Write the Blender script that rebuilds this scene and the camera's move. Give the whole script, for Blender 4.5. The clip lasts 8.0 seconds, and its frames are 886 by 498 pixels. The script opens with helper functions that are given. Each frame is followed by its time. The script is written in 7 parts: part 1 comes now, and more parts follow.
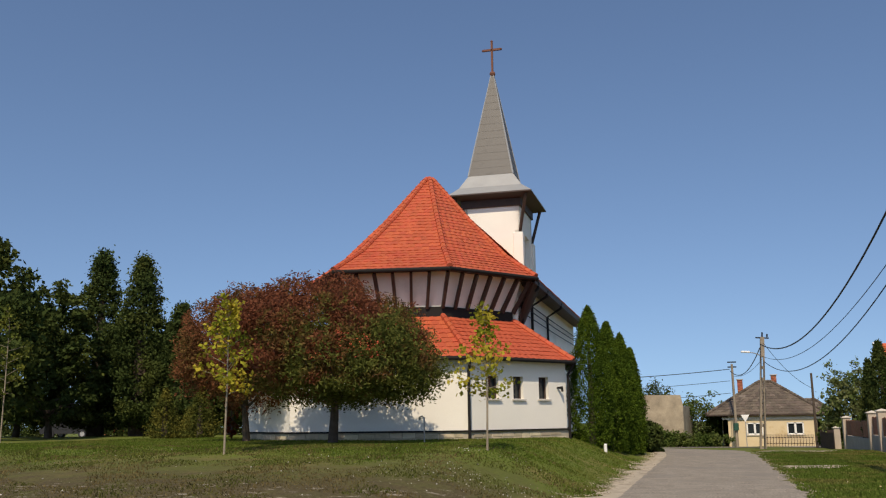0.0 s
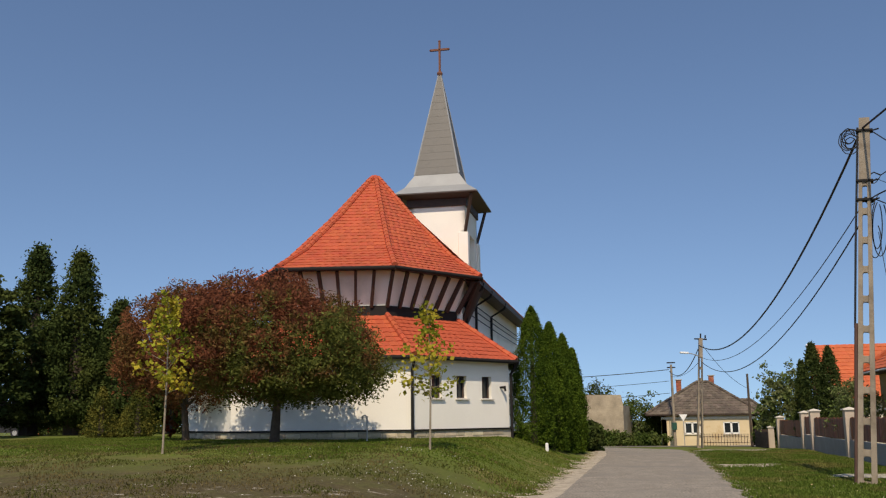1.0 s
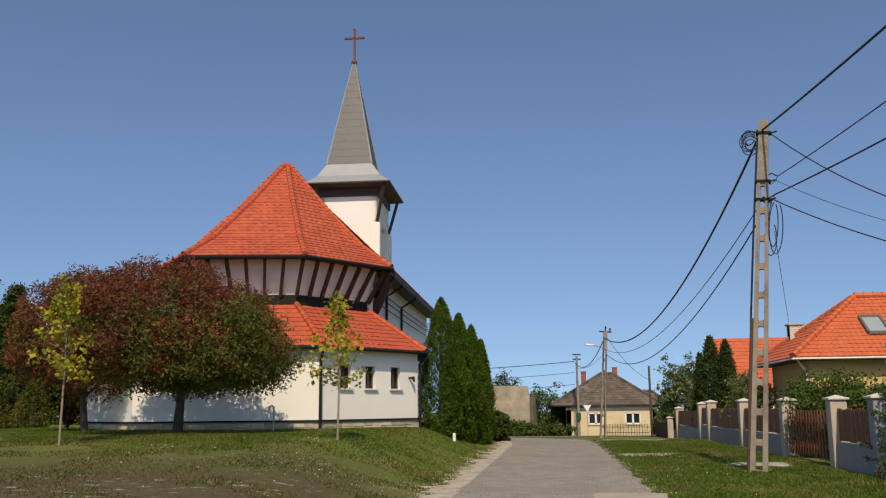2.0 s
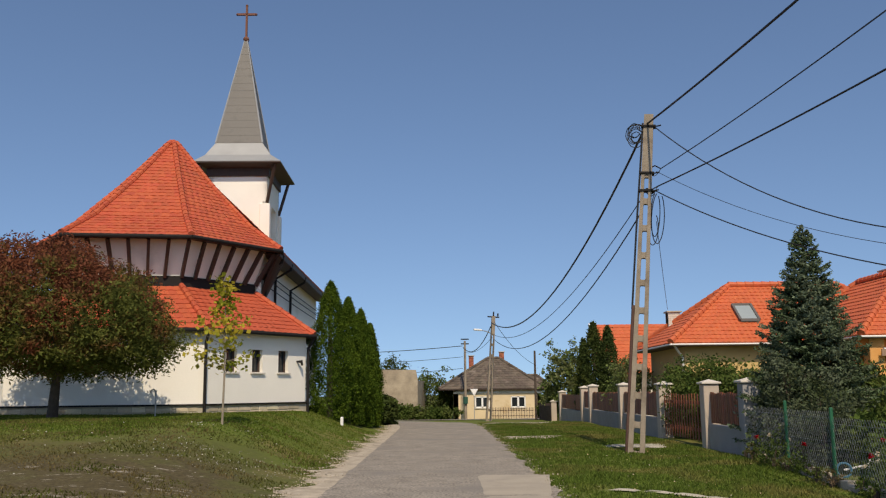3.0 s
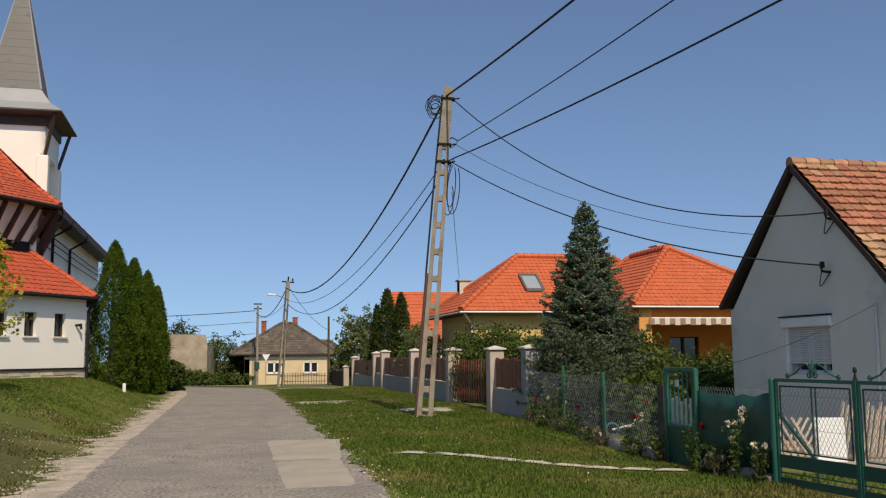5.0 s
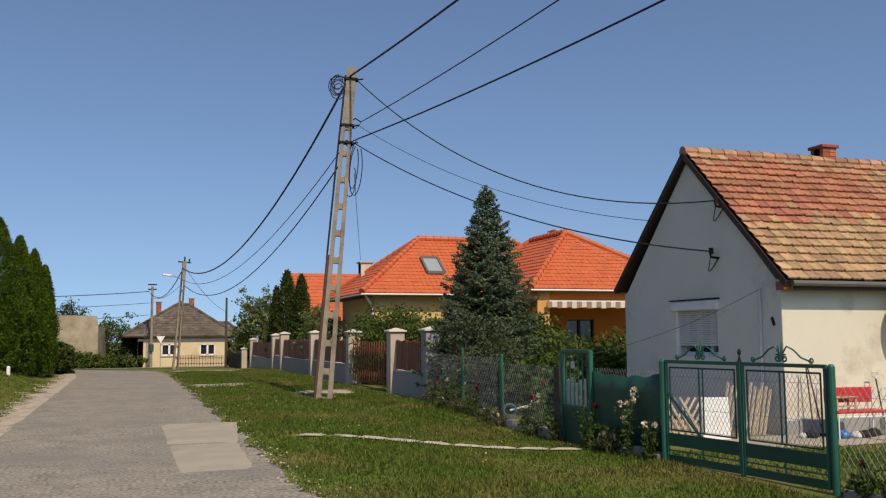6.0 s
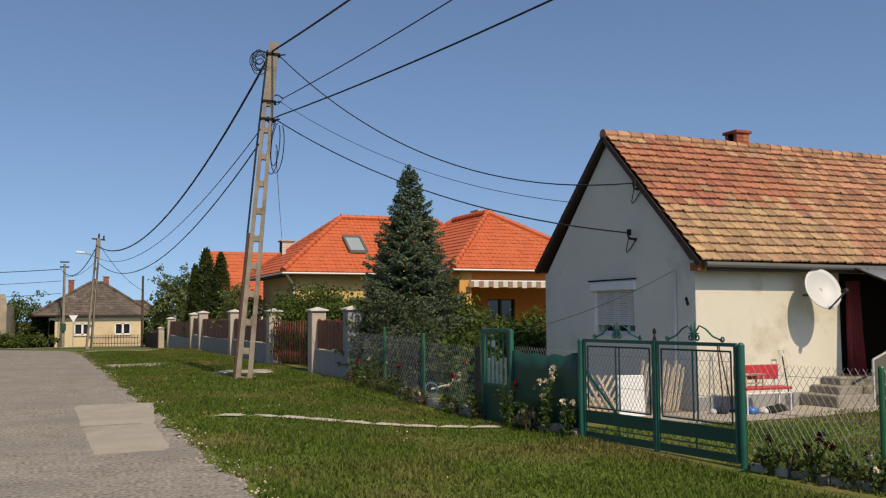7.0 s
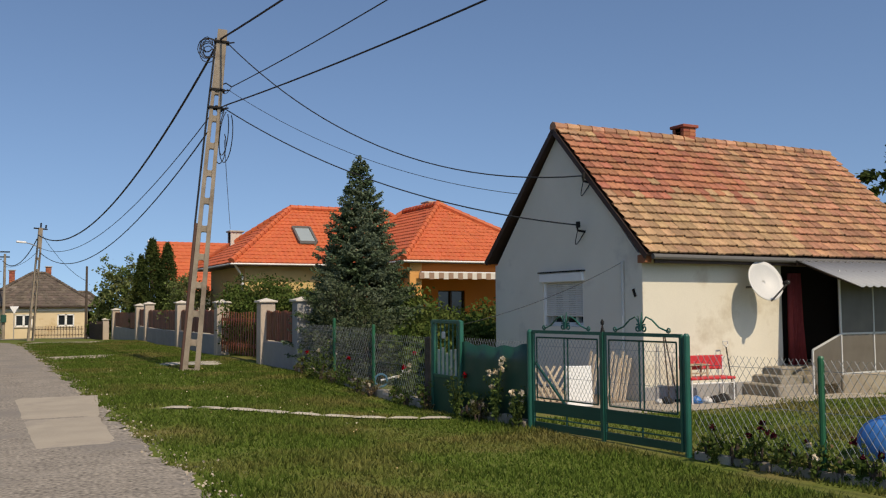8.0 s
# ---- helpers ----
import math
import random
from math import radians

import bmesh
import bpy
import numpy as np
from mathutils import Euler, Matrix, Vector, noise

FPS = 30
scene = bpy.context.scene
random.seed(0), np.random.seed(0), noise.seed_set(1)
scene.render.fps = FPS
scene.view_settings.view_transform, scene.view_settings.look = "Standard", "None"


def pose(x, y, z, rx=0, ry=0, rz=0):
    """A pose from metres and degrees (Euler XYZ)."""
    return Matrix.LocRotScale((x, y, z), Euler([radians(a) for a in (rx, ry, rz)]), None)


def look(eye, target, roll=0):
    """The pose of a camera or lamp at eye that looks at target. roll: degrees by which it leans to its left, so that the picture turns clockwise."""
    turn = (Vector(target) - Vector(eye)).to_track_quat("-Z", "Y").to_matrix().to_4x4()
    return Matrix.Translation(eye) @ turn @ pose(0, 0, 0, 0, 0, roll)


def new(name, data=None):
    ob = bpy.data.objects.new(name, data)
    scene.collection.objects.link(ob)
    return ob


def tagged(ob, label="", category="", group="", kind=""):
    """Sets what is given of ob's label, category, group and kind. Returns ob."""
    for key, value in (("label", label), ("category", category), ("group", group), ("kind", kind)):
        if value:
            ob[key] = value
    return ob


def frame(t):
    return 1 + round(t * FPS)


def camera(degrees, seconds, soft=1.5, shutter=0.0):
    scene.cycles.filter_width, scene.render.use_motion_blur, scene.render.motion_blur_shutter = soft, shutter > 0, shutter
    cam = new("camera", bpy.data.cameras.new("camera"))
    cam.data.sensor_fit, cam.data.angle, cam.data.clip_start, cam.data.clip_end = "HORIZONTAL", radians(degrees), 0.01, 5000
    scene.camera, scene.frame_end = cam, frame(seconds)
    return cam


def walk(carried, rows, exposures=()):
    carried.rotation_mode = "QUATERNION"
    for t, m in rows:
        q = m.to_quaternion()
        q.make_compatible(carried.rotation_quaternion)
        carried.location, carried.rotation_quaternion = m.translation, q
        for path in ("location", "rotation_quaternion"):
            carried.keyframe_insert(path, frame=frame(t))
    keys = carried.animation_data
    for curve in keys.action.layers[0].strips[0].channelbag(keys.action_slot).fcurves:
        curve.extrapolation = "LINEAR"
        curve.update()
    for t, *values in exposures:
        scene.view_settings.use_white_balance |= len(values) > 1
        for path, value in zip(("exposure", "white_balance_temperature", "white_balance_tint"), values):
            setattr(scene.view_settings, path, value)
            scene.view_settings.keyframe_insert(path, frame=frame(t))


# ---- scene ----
cam = camera(52.24, 8.0, soft=1.2)
EYE = (0.0, 0.0, 1.65)
PATH = [
    (0.0, 10.77, 0.73, 16.28), (0.5, 10.81, 0.66, 15.23), (1.0, 10.68, 0.66, 12.73), (1.5, 10.41, 0.62, 10.09),
    (3.0, 8.96, 0.61, 0.03), (3.5, 8.33, 0.61, -3.39), (4.0, 7.74, 0.59, -6.80), (4.5, 7.20, 0.56, -9.80),
    (6.0, 5.51, 0.46, -19.19), (6.5, 4.79, 0.43, -21.85), (7.0, 4.17, 0.41, -24.11), (7.5, 3.72, 0.39, -25.97),
    (8.0, 3.60, 0.38, -27.26)]
walk(cam, [(t, pose(*EYE, 90 + p, r, w)) for t, p, r, w in PATH], exposures=[(0.0, -0.13, 7950, 11), (8.0, -0.13, 7950, 11)])

# ---- world and sun ----
SUN_ELEV, SUN_SIDE = radians(47), radians(6)      # the sun stands behind the road's start, a little to the right
world = bpy.data.worlds.new("world")
scene.world = world
world.use_nodes = True
wn = world.node_tree
sky = wn.nodes.new("ShaderNodeTexSky")
sky.sky_type, sky.sun_disc = "NISHITA", False
sky.sun_elevation, sky.sun_rotation = SUN_ELEV, math.pi - SUN_SIDE
sky.air_density, sky.dust_density, sky.ozone_density = 1.0, 0.9, 4.5
way = wn.nodes.new("ShaderNodeTexCoord")
lift = wn.nodes.new("ShaderNodeMapping")           # sky colours are taken from higher up, so its palest rim is left out
lift.inputs["Location"].default_value = (0, 0, 0.13)
wn.links.new(way.outputs["Generated"], lift.inputs["Vector"])
wn.links.new(lift.outputs["Vector"], sky.inputs["Vector"])
# even bluish tint multiplied over the whole sky colour
sky_tint = wn.nodes.new("ShaderNodeMix")
sky_tint.data_type, sky_tint.blend_type = "RGBA", "MULTIPLY"
sky_tint.inputs[0].default_value, sky_tint.inputs[7].default_value = 1.0, (0.865, 0.98, 1.11, 1)
wn.links.new(sky.outputs[0], sky_tint.inputs[6])
wn.links.new(sky_tint.outputs[2], wn.nodes["Background"].inputs[0])
wn.nodes["Background"].inputs[1].default_value = 0.150
sun_data = bpy.data.lights.new("sun", "SUN")
sun_data.energy, sun_data.angle, sun_data.color = 3.8, radians(0.5), (1.0, 0.94, 0.84)
sun = new("sun", sun_data)
sun.matrix_world = look((math.sin(SUN_SIDE) * 60, -math.cos(SUN_SIDE) * 60, 60 * math.tan(SUN_ELEV)), (0, 0, 0))


# ---- materials ----
def socket(node, key, value):
    node.inputs[key].default_value = value


def material(name, base, rough=0.8, spread=0.25, scale=6.0, fine=60.0, bump=0.2, bump_m=0.01, metal=0.0, stain=None, stain_scale=0.8, stain_at=0.55, per="", spec=0.5, coat=0.0, shift=0.3, grain=0.4):
    """Base colour with coarse and fine variation, a stain colour in patches, relief; per: 'object' or 'island' shifts each piece."""
    m = bpy.data.materials.new(name)
    m.use_nodes = True
    nt = m.node_tree
    n, l = nt.nodes, nt.links
    bsdf = n["Principled BSDF"]
    socket(bsdf, "Roughness", rough), socket(bsdf, "Metallic", metal), socket(bsdf, "Specular IOR Level", spec)
    if coat:
        socket(bsdf, "Coat Weight", coat)
    tc = n.new("ShaderNodeTexCoord")
    geo = n.new("ShaderNodeNewGeometry")
    big = n.new("ShaderNodeTexNoise")
    socket(big, "Scale", scale), socket(big, "Detail", 4.0)
    small = n.new("ShaderNodeTexNoise")
    socket(small, "Scale", fine), socket(small, "Detail", 3.0)
    for t in (big, small):
        l.new(geo.outputs["Position"], t.inputs["Vector"])
    add = n.new("ShaderNodeMath")
    add.operation = "MULTIPLY_ADD"
    l.new(big.outputs["Fac"], add.inputs[0])
    socket(add, 1, 1 - grain)
    half = n.new("ShaderNodeMath")
    half.operation = "MULTIPLY"
    l.new(small.outputs["Fac"], half.inputs[0])
    socket(half, 1, grain)
    l.new(half.outputs[0], add.inputs[2])
    ramp = n.new("ShaderNodeMapRange")
    socket(ramp, "From Min", 0.3), socket(ramp, "From Max", 0.7), socket(ramp, "To Min", 1 - spread), socket(ramp, "To Max", 1 + spread)
    l.new(add.outputs[0], ramp.inputs["Value"])
    col = n.new("ShaderNodeMix")
    col.data_type, col.blend_type = "RGBA", "MULTIPLY"
    socket(col, "Factor", 1.0)
    col.inputs[6].default_value = (*base, 1)
    l.new(ramp.outputs[0], col.inputs[7])
    out = col.outputs[2]
    if stain:
        pat = n.new("ShaderNodeTexNoise")
        socket(pat, "Scale", stain_scale), socket(pat, "Detail", 6.0), socket(pat, "Roughness", 0.65)
        l.new(geo.outputs["Position"], pat.inputs["Vector"])
        edge = n.new("ShaderNodeMapRange")
        socket(edge, "From Min", stain_at), socket(edge, "From Max", stain_at + 0.13)
        l.new(pat.outputs["Fac"], edge.inputs["Value"])
        mix = n.new("ShaderNodeMix")
        mix.data_type = "RGBA"
        l.new(edge.outputs[0], mix.inputs[0])
        l.new(out, mix.inputs[6])
        mix.inputs[7].default_value = (*stain, 1)
        out = mix.outputs[2]
    if per:
        rnd = n.new("ShaderNodeObjectInfo").outputs["Random"] if per == "object" else geo.outputs["Random Per Island"]
        hsv = n.new("ShaderNodeHueSaturation")
        v = n.new("ShaderNodeMapRange")
        socket(v, "To Min", 1 - shift), socket(v, "To Max", 1 + shift)
        l.new(rnd, v.inputs["Value"])
        h = n.new("ShaderNodeMapRange")
        socket(h, "To Min", 0.5 - shift * 0.04), socket(h, "To Max", 0.5 + shift * 0.04)
        wrap = n.new("ShaderNodeMath")
        wrap.operation = "FRACT"
        tim = n.new("ShaderNodeMath")
        tim.operation = "MULTIPLY"
        socket(tim, 1, 7.31)
        l.new(rnd, tim.inputs[0]), l.new(tim.outputs[0], wrap.inputs[0]), l.new(wrap.outputs[0], h.inputs["Value"])
        l.new(v.outputs[0], hsv.inputs["Value"]), l.new(h.outputs[0], hsv.inputs["Hue"]), l.new(out, hsv.inputs["Color"])
        out = hsv.outputs[0]
    l.new(out, bsdf.inputs["Base Color"])
    if bump:
        b = n.new("ShaderNodeBump")
        socket(b, "Strength", bump), socket(b, "Distance", bump_m)
        l.new(add.outputs[0], b.inputs["Height"]), l.new(b.outputs[0], bsdf.inputs["Normal"])
    return m


def leaf_material(name, base, second=None, second_scale=0.6, at=0.5, through_light=0.3, span=(0.6, 1.4), lean=None):
    """Leaves: each leaf its own tone, a second colour in drifts through the crown, light passing through."""
    m = bpy.data.materials.new(name)
    m.use_nodes = True
    n, l = m.node_tree.nodes, m.node_tree.links
    for x in list(n):
        if x.type == "BSDF_PRINCIPLED":
            n.remove(x)
    geo = n.new("ShaderNodeNewGeometry")
    hsv = n.new("ShaderNodeHueSaturation")
    v = n.new("ShaderNodeMapRange")
    socket(v, "To Min", span[0]), socket(v, "To Max", span[1])
    l.new(geo.outputs["Random Per Island"], v.inputs["Value"]), l.new(v.outputs[0], hsv.inputs["Value"])
    mix = n.new("ShaderNodeMix")
    mix.data_type = "RGBA"
    mix.inputs[6].default_value = (*base, 1)
    mix.inputs[7].default_value = (*(second or [c * 0.75 for c in base]), 1)
    noi = n.new("ShaderNodeTexNoise")
    socket(noi, "Scale", second_scale), socket(noi, "Detail", 5.0)
    l.new(geo.outputs["Position"], noi.inputs["Vector"])
    edge = n.new("ShaderNodeMapRange")
    socket(edge, "From Min", at - 0.08), socket(edge, "From Max", at + 0.08)
    drift = noi.outputs["Fac"]
    if lean:
        dot, plus = n.new("ShaderNodeVectorMath"), n.new("ShaderNodeMath")
        dot.operation, plus.operation = "DOT_PRODUCT", "ADD"
        dot.inputs[1].default_value = lean
        l.new(geo.outputs["Position"], dot.inputs[0]), l.new(dot.outputs["Value"], plus.inputs[0]), l.new(drift, plus.inputs[1])
        drift = plus.outputs[0]
    l.new(drift, edge.inputs["Value"]), l.new(edge.outputs[0], mix.inputs[0])
    l.new(mix.outputs[2], hsv.inputs["Color"])
    dif, tra, sh = n.new("ShaderNodeBsdfDiffuse"), n.new("ShaderNodeBsdfTranslucent"), n.new("ShaderNodeMixShader")
    socket(sh, 0, through_light)
    l.new(hsv.outputs[0], dif.inputs[0]), l.new(hsv.outputs[0], tra.inputs[0])
    l.new(dif.outputs[0], sh.inputs[1]), l.new(tra.outputs[0], sh.inputs[2])
    l.new(sh.outputs[0], n["Material Output"].inputs[0])
    return m


WHITE = material("white_render", (0.83, 0.79, 0.71), 0.9, 0.05, 0.7, 30, 0.12, 0.004, stain=(0.66, 0.63, 0.56), stain_scale=0.35, stain_at=0.60)
CREAM = material("cream_render", (0.66, 0.61, 0.50), 0.9, 0.07, 0.8, 40, 0.25, 0.006, stain=(0.53, 0.46, 0.35), stain_scale=0.9, stain_at=0.52)
GREY = material("grey_render", (0.71, 0.65, 0.545), 0.92, 0.06, 1.2, 70, 0.35, 0.006, stain=(0.55, 0.50, 0.43), stain_scale=0.7, stain_at=0.58)
CHURCH_TILE = material("church_roof_tile", (0.47, 0.088, 0.034), 0.75, 0.14, 1.4, 30, 0.3, 0.01, stain=(0.37, 0.075, 0.034), stain_scale=0.7, stain_at=0.58, per="island", shift=0.09)
ORANGE_TILE = material("orange_roof_tile", (0.54, 0.120, 0.042), 0.62, 0.1, 2.0, 30, 0.3, 0.01, stain=(0.53, 0.115, 0.034), stain_scale=0.8, stain_at=0.6, per="island", shift=0.06)
OLD_TILE = material("weathered_roof_tile", (0.39, 0.215, 0.12), 0.9, 0.3, 5.0, 50, 0.5, 0.012, stain=(0.20, 0.13, 0.08), stain_scale=2.2, stain_at=0.53, shift=0.26, per="object")
RIDGE_TILE = material("ridge_tile", (0.40, 0.21, 0.12), 0.9, 0.3, 4.0, 50, 0.5, 0.012, stain=(0.24, 0.14, 0.09), stain_scale=2.2, stain_at=0.53, shift=0.3, per="island")
OLD_TILE_RED = material("red_roof_tile", (0.37, 0.145, 0.08), 0.88, 0.28, 5.0, 50, 0.5, 0.012, stain=(0.22, 0.10, 0.06), stain_scale=2.5, stain_at=0.56, shift=0.24, per="object")
OLD_TILE_SAND = material("sandy_roof_tile", (0.41, 0.25, 0.135), 0.9, 0.3, 5.0, 50, 0.5, 0.012, stain=(0.25, 0.155, 0.09), stain_scale=2.5, stain_at=0.56, shift=0.24, per="object")
SLATE = material("grey_slate_roof", (0.118, 0.090, 0.068), 0.9, 0.3, 1.5, 20, 0.4, 0.02, stain=(0.28, 0.23, 0.18), stain_scale=1.1, stain_at=0.6, per="island")
SHEET = material("grey_sheet_metal", (0.13, 0.122, 0.112), 0.6, 0.1, 0.8, 20, 0.1, 0.004, metal=0.2, stain=(0.105, 0.10, 0.092), stain_scale=0.8)
SHEET_PALE = material("pale_sheet_metal", (0.36, 0.36, 0.35), 0.5, 0.1, 1.0, 20, 0.1, 0.004, metal=0.3)
DARK_WOOD = material("dark_stained_wood", (0.045, 0.022, 0.014), 0.65, 0.3, 3.0, 60, 0.3, 0.004)
RED_WOOD = material("red_brown_wood", (0.22, 0.07, 0.03), 0.6, 0.3, 4.0, 70, 0.35, 0.003, per="object")
PALE_WOOD = material("bare_wood", (0.42, 0.31, 0.20), 0.8, 0.25, 6.0, 80, 0.3, 0.003)
BLACK_METAL = material("black_painted_metal", (0.018, 0.016, 0.015), 0.8, 0.2, 4, 60, 0.1, 0.002, spec=0.2)
GREEN_METAL = material("green_painted_metal", (0.011, 0.105, 0.072), 0.4, 0.18, 5, 70, 0.15, 0.002, stain=(0.03, 0.07, 0.05), stain_scale=5, stain_at=0.66, coat=0.2)
DARK_GREEN = material("dark_green_sheet", (0.008, 0.065, 0.040), 0.5, 0.2, 2, 50, 0.2, 0.006)
BRIGHT_GREEN = material("green_fence_post", (0.012, 0.105, 0.045), 0.45, 0.2, 5, 60, 0.1, 0.002)
WIRE = material("galvanised_wire", (0.30, 0.31, 0.30), 0.5, 0.2, 9, 60, 0, metal=0.6)
CABLE = material("black_cable", (0.012, 0.012, 0.013), 0.6, 0.1, 3, 30, 0)
CONCRETE = material("weathered_concrete", (0.40, 0.35, 0.28), 0.92, 0.2, 2.5, 50, 0.5, 0.01, stain=(0.27, 0.23, 0.18), stain_scale=2.0, stain_at=0.56)
POLE_CONCRETE = material("stained_pole_concrete", (0.27, 0.22, 0.165), 0.92, 0.25, 2.5, 40, 0.5, 0.01, stain=(0.19, 0.15, 0.11), stain_scale=1.6, stain_at=0.53)
STEP_CONCRETE = material("dark_step_concrete", (0.27, 0.235, 0.185), 0.94, 0.25, 2.5, 50, 0.6, 0.012, stain=(0.17, 0.15, 0.10), stain_scale=2.4, stain_at=0.53)
CONDUIT = material("dark_rusty_conduit", (0.085, 0.042, 0.03), 0.8, 0.25, 6, 80, 0.3, 0.003)
PILLAR = material("pillar_render", (0.48, 0.40, 0.325), 0.92, 0.1, 1.5, 60, 0.3, 0.006, stain=(0.42, 0.35, 0.29), stain_scale=1.6)
PLINTH_GREY = material("grey_plinth", (0.29, 0.28, 0.27), 0.92, 0.15, 1.5, 60, 0.4, 0.008)
CAP = material("pale_coping", (0.60, 0.55, 0.48), 0.85, 0.1, 3, 60, 0.2, 0.004)
KERB = material("dark_kerb_stone", (0.30, 0.26, 0.20), 0.95, 0.3, 4, 40, 0.6, 0.02, per="object")
RUIN = material("weathered_rubble", (0.36, 0.295, 0.21), 0.95, 0.35, 1.6, 12, 0.8, 0.05, stain=(0.27, 0.21, 0.15), stain_scale=0.7, stain_at=0.5)
STONE = material("limestone", (0.50, 0.42, 0.30), 0.92, 0.25, 3, 40, 0.6, 0.02, per="object")
MORTAR = material("mortar", (0.40, 0.35, 0.27), 0.95, 0.15, 4, 60, 0.3, 0.01)
BRICK = material("chimney_brick", (0.33, 0.10, 0.055), 0.9, 0.25, 5, 60, 0.4, 0.008, per="island")
YELLOW = material("yellow_render", (0.66, 0.52, 0.33), 0.9, 0.08, 1.0, 40, 0.2, 0.005, stain=(0.52, 0.35, 0.17), stain_scale=0.7)
ORANGE_WALL = material("orange_render", (0.60, 0.17, 0.03), 0.9, 0.08, 1.0, 40, 0.2, 0.005)
AWNING_BROWN = material("brown_awning_cloth", (0.30, 0.19, 0.13), 0.9, 0.1, 4, 60, 0.1, 0.002)
POST_ORANGE = material("apricot_render", (0.66, 0.32, 0.10), 0.9, 0.08, 1.0, 40, 0.2, 0.005)
OCHRE = material("ochre_render", (0.58, 0.40, 0.17), 0.9, 0.08, 1.0, 40, 0.2, 0.005)
WHITE_PAINT = material("white_paint", (0.78, 0.77, 0.74), 0.5, 0.06, 3, 50, 0.1, 0.002)
SHUTTER = material("shutter_slats", (0.62, 0.60, 0.56), 0.6, 0.06, 3, 50, 0.1, 0.002)
RED_PAINT = material("red_paint", (0.55, 0.03, 0.035), 0.45, 0.12, 5, 60, 0.15, 0.002)
# bare wood made paler: sunlight on the laths is put into the colour
LATH = material("sunlit_lath_wood", (0.62, 0.50, 0.36), 0.8, 0.2, 6.0, 80, 0.3, 0.003)
BROWN_RENDER = material("brown_render", (0.30, 0.25, 0.18), 0.95, 0.25, 1.5, 40, 0.4, 0.008, stain=(0.2, 0.16, 0.11), stain_scale=1.6)
MAROON = material("maroon_cloth", (0.30, 0.045, 0.04), 0.95, 0.2, 8, 120, 0.3, 0.004)
TEAL_PLASTIC = material("teal_plastic", (0.05, 0.16, 0.24), 0.45, 0.1, 4, 40, 0.1, 0.003)
BLUE_PLASTIC = material("blue_plastic", (0.03, 0.16, 0.45), 0.4, 0.1, 4, 40, 0.1, 0.003)
DARK = material("dark_interior", (0.012, 0.010, 0.009), 0.9, 0.2, 2, 20, 0)
RUST = material("rusty_pipe", (0.16, 0.06, 0.035), 0.8, 0.25, 6, 80, 0.3, 0.003)
BARK = material("bark", (0.075, 0.055, 0.04), 0.95, 0.35, 6, 50, 0.8, 0.02)
PALE_BARK = material("pale_bark", (0.27, 0.22, 0.16), 0.9, 0.25, 8, 60, 0.4, 0.008)
ASPHALT = material("worn_asphalt", (0.265, 0.228, 0.182), 0.95, 0.75, 2.0, 22, 1.0, 0.02, grain=0.75, stain=(0.215, 0.19, 0.16), stain_scale=0.5, stain_at=0.52)
PATCH = material("concrete_patch", (0.375, 0.32, 0.245), 0.95, 0.16, 1.6, 60, 0.4, 0.008, stain=(0.29, 0.25, 0.205), stain_scale=1.0)
GRAVEL = material("gravel_shoulder", (0.43, 0.36, 0.27), 0.97, 0.4, 3.0, 50, 0.9, 0.03, stain=(0.24, 0.20, 0.14), stain_scale=1.8, stain_at=0.54)
SLAB = material("path_concrete", (0.43, 0.385, 0.30), 0.95, 0.2, 2.0, 50, 0.5, 0.01, stain=(0.27, 0.25, 0.15), stain_scale=2.4, stain_at=0.6)
SOIL = material("dry_soil", (0.20, 0.15, 0.10), 0.97, 0.3, 4, 50, 0.9, 0.03)


def smoky_material(name, tint, dust):
    """Dirty plastic sheet: part of the light passes, part is scattered by the dust on it."""
    m = bpy.data.materials.new(name)
    m.use_nodes = True
    n, l = m.node_tree.nodes, m.node_tree.links
    b = n["Principled BSDF"]
    socket(b, "Base Color", (*dust, 1)), socket(b, "Roughness", 0.35)
    tr, mx, noi, rng_ = n.new("ShaderNodeBsdfTransparent"), n.new("ShaderNodeMixShader"), n.new("ShaderNodeTexNoise"), n.new("ShaderNodeMapRange")
    tr.inputs[0].default_value = (*tint, 1)
    socket(noi, "Scale", 2.5), socket(noi, "Detail", 5.0)
    socket(rng_, "To Min", 0.4), socket(rng_, "To Max", 0.75)
    l.new(noi.outputs["Fac"], rng_.inputs["Value"]), l.new(rng_.outputs[0], mx.inputs[0])
    l.new(tr.outputs[0], mx.inputs[1]), l.new(b.outputs[0], mx.inputs[2])
    l.new(mx.outputs[0], n["Material Output"].inputs[0])
    return m


SMOKY = smoky_material("smoky_sheet", (0.5, 0.46, 0.4), (0.2, 0.175, 0.145))
# pale grey base colour paints the sky's reflection into the roof window
SKY_PANE = material("sky_reflection_pane", (0.30, 0.34, 0.34), 0.12, 0.1, 1, 20, 0)
PANE = material("dark_pane", (0.02, 0.024, 0.028), 0.08, 0.1, 1, 20, 0)
WHITE_PLASTIC = material("pale_plastic", (0.56, 0.55, 0.52), 0.5, 0.06, 3, 40, 0.05, 0.002)


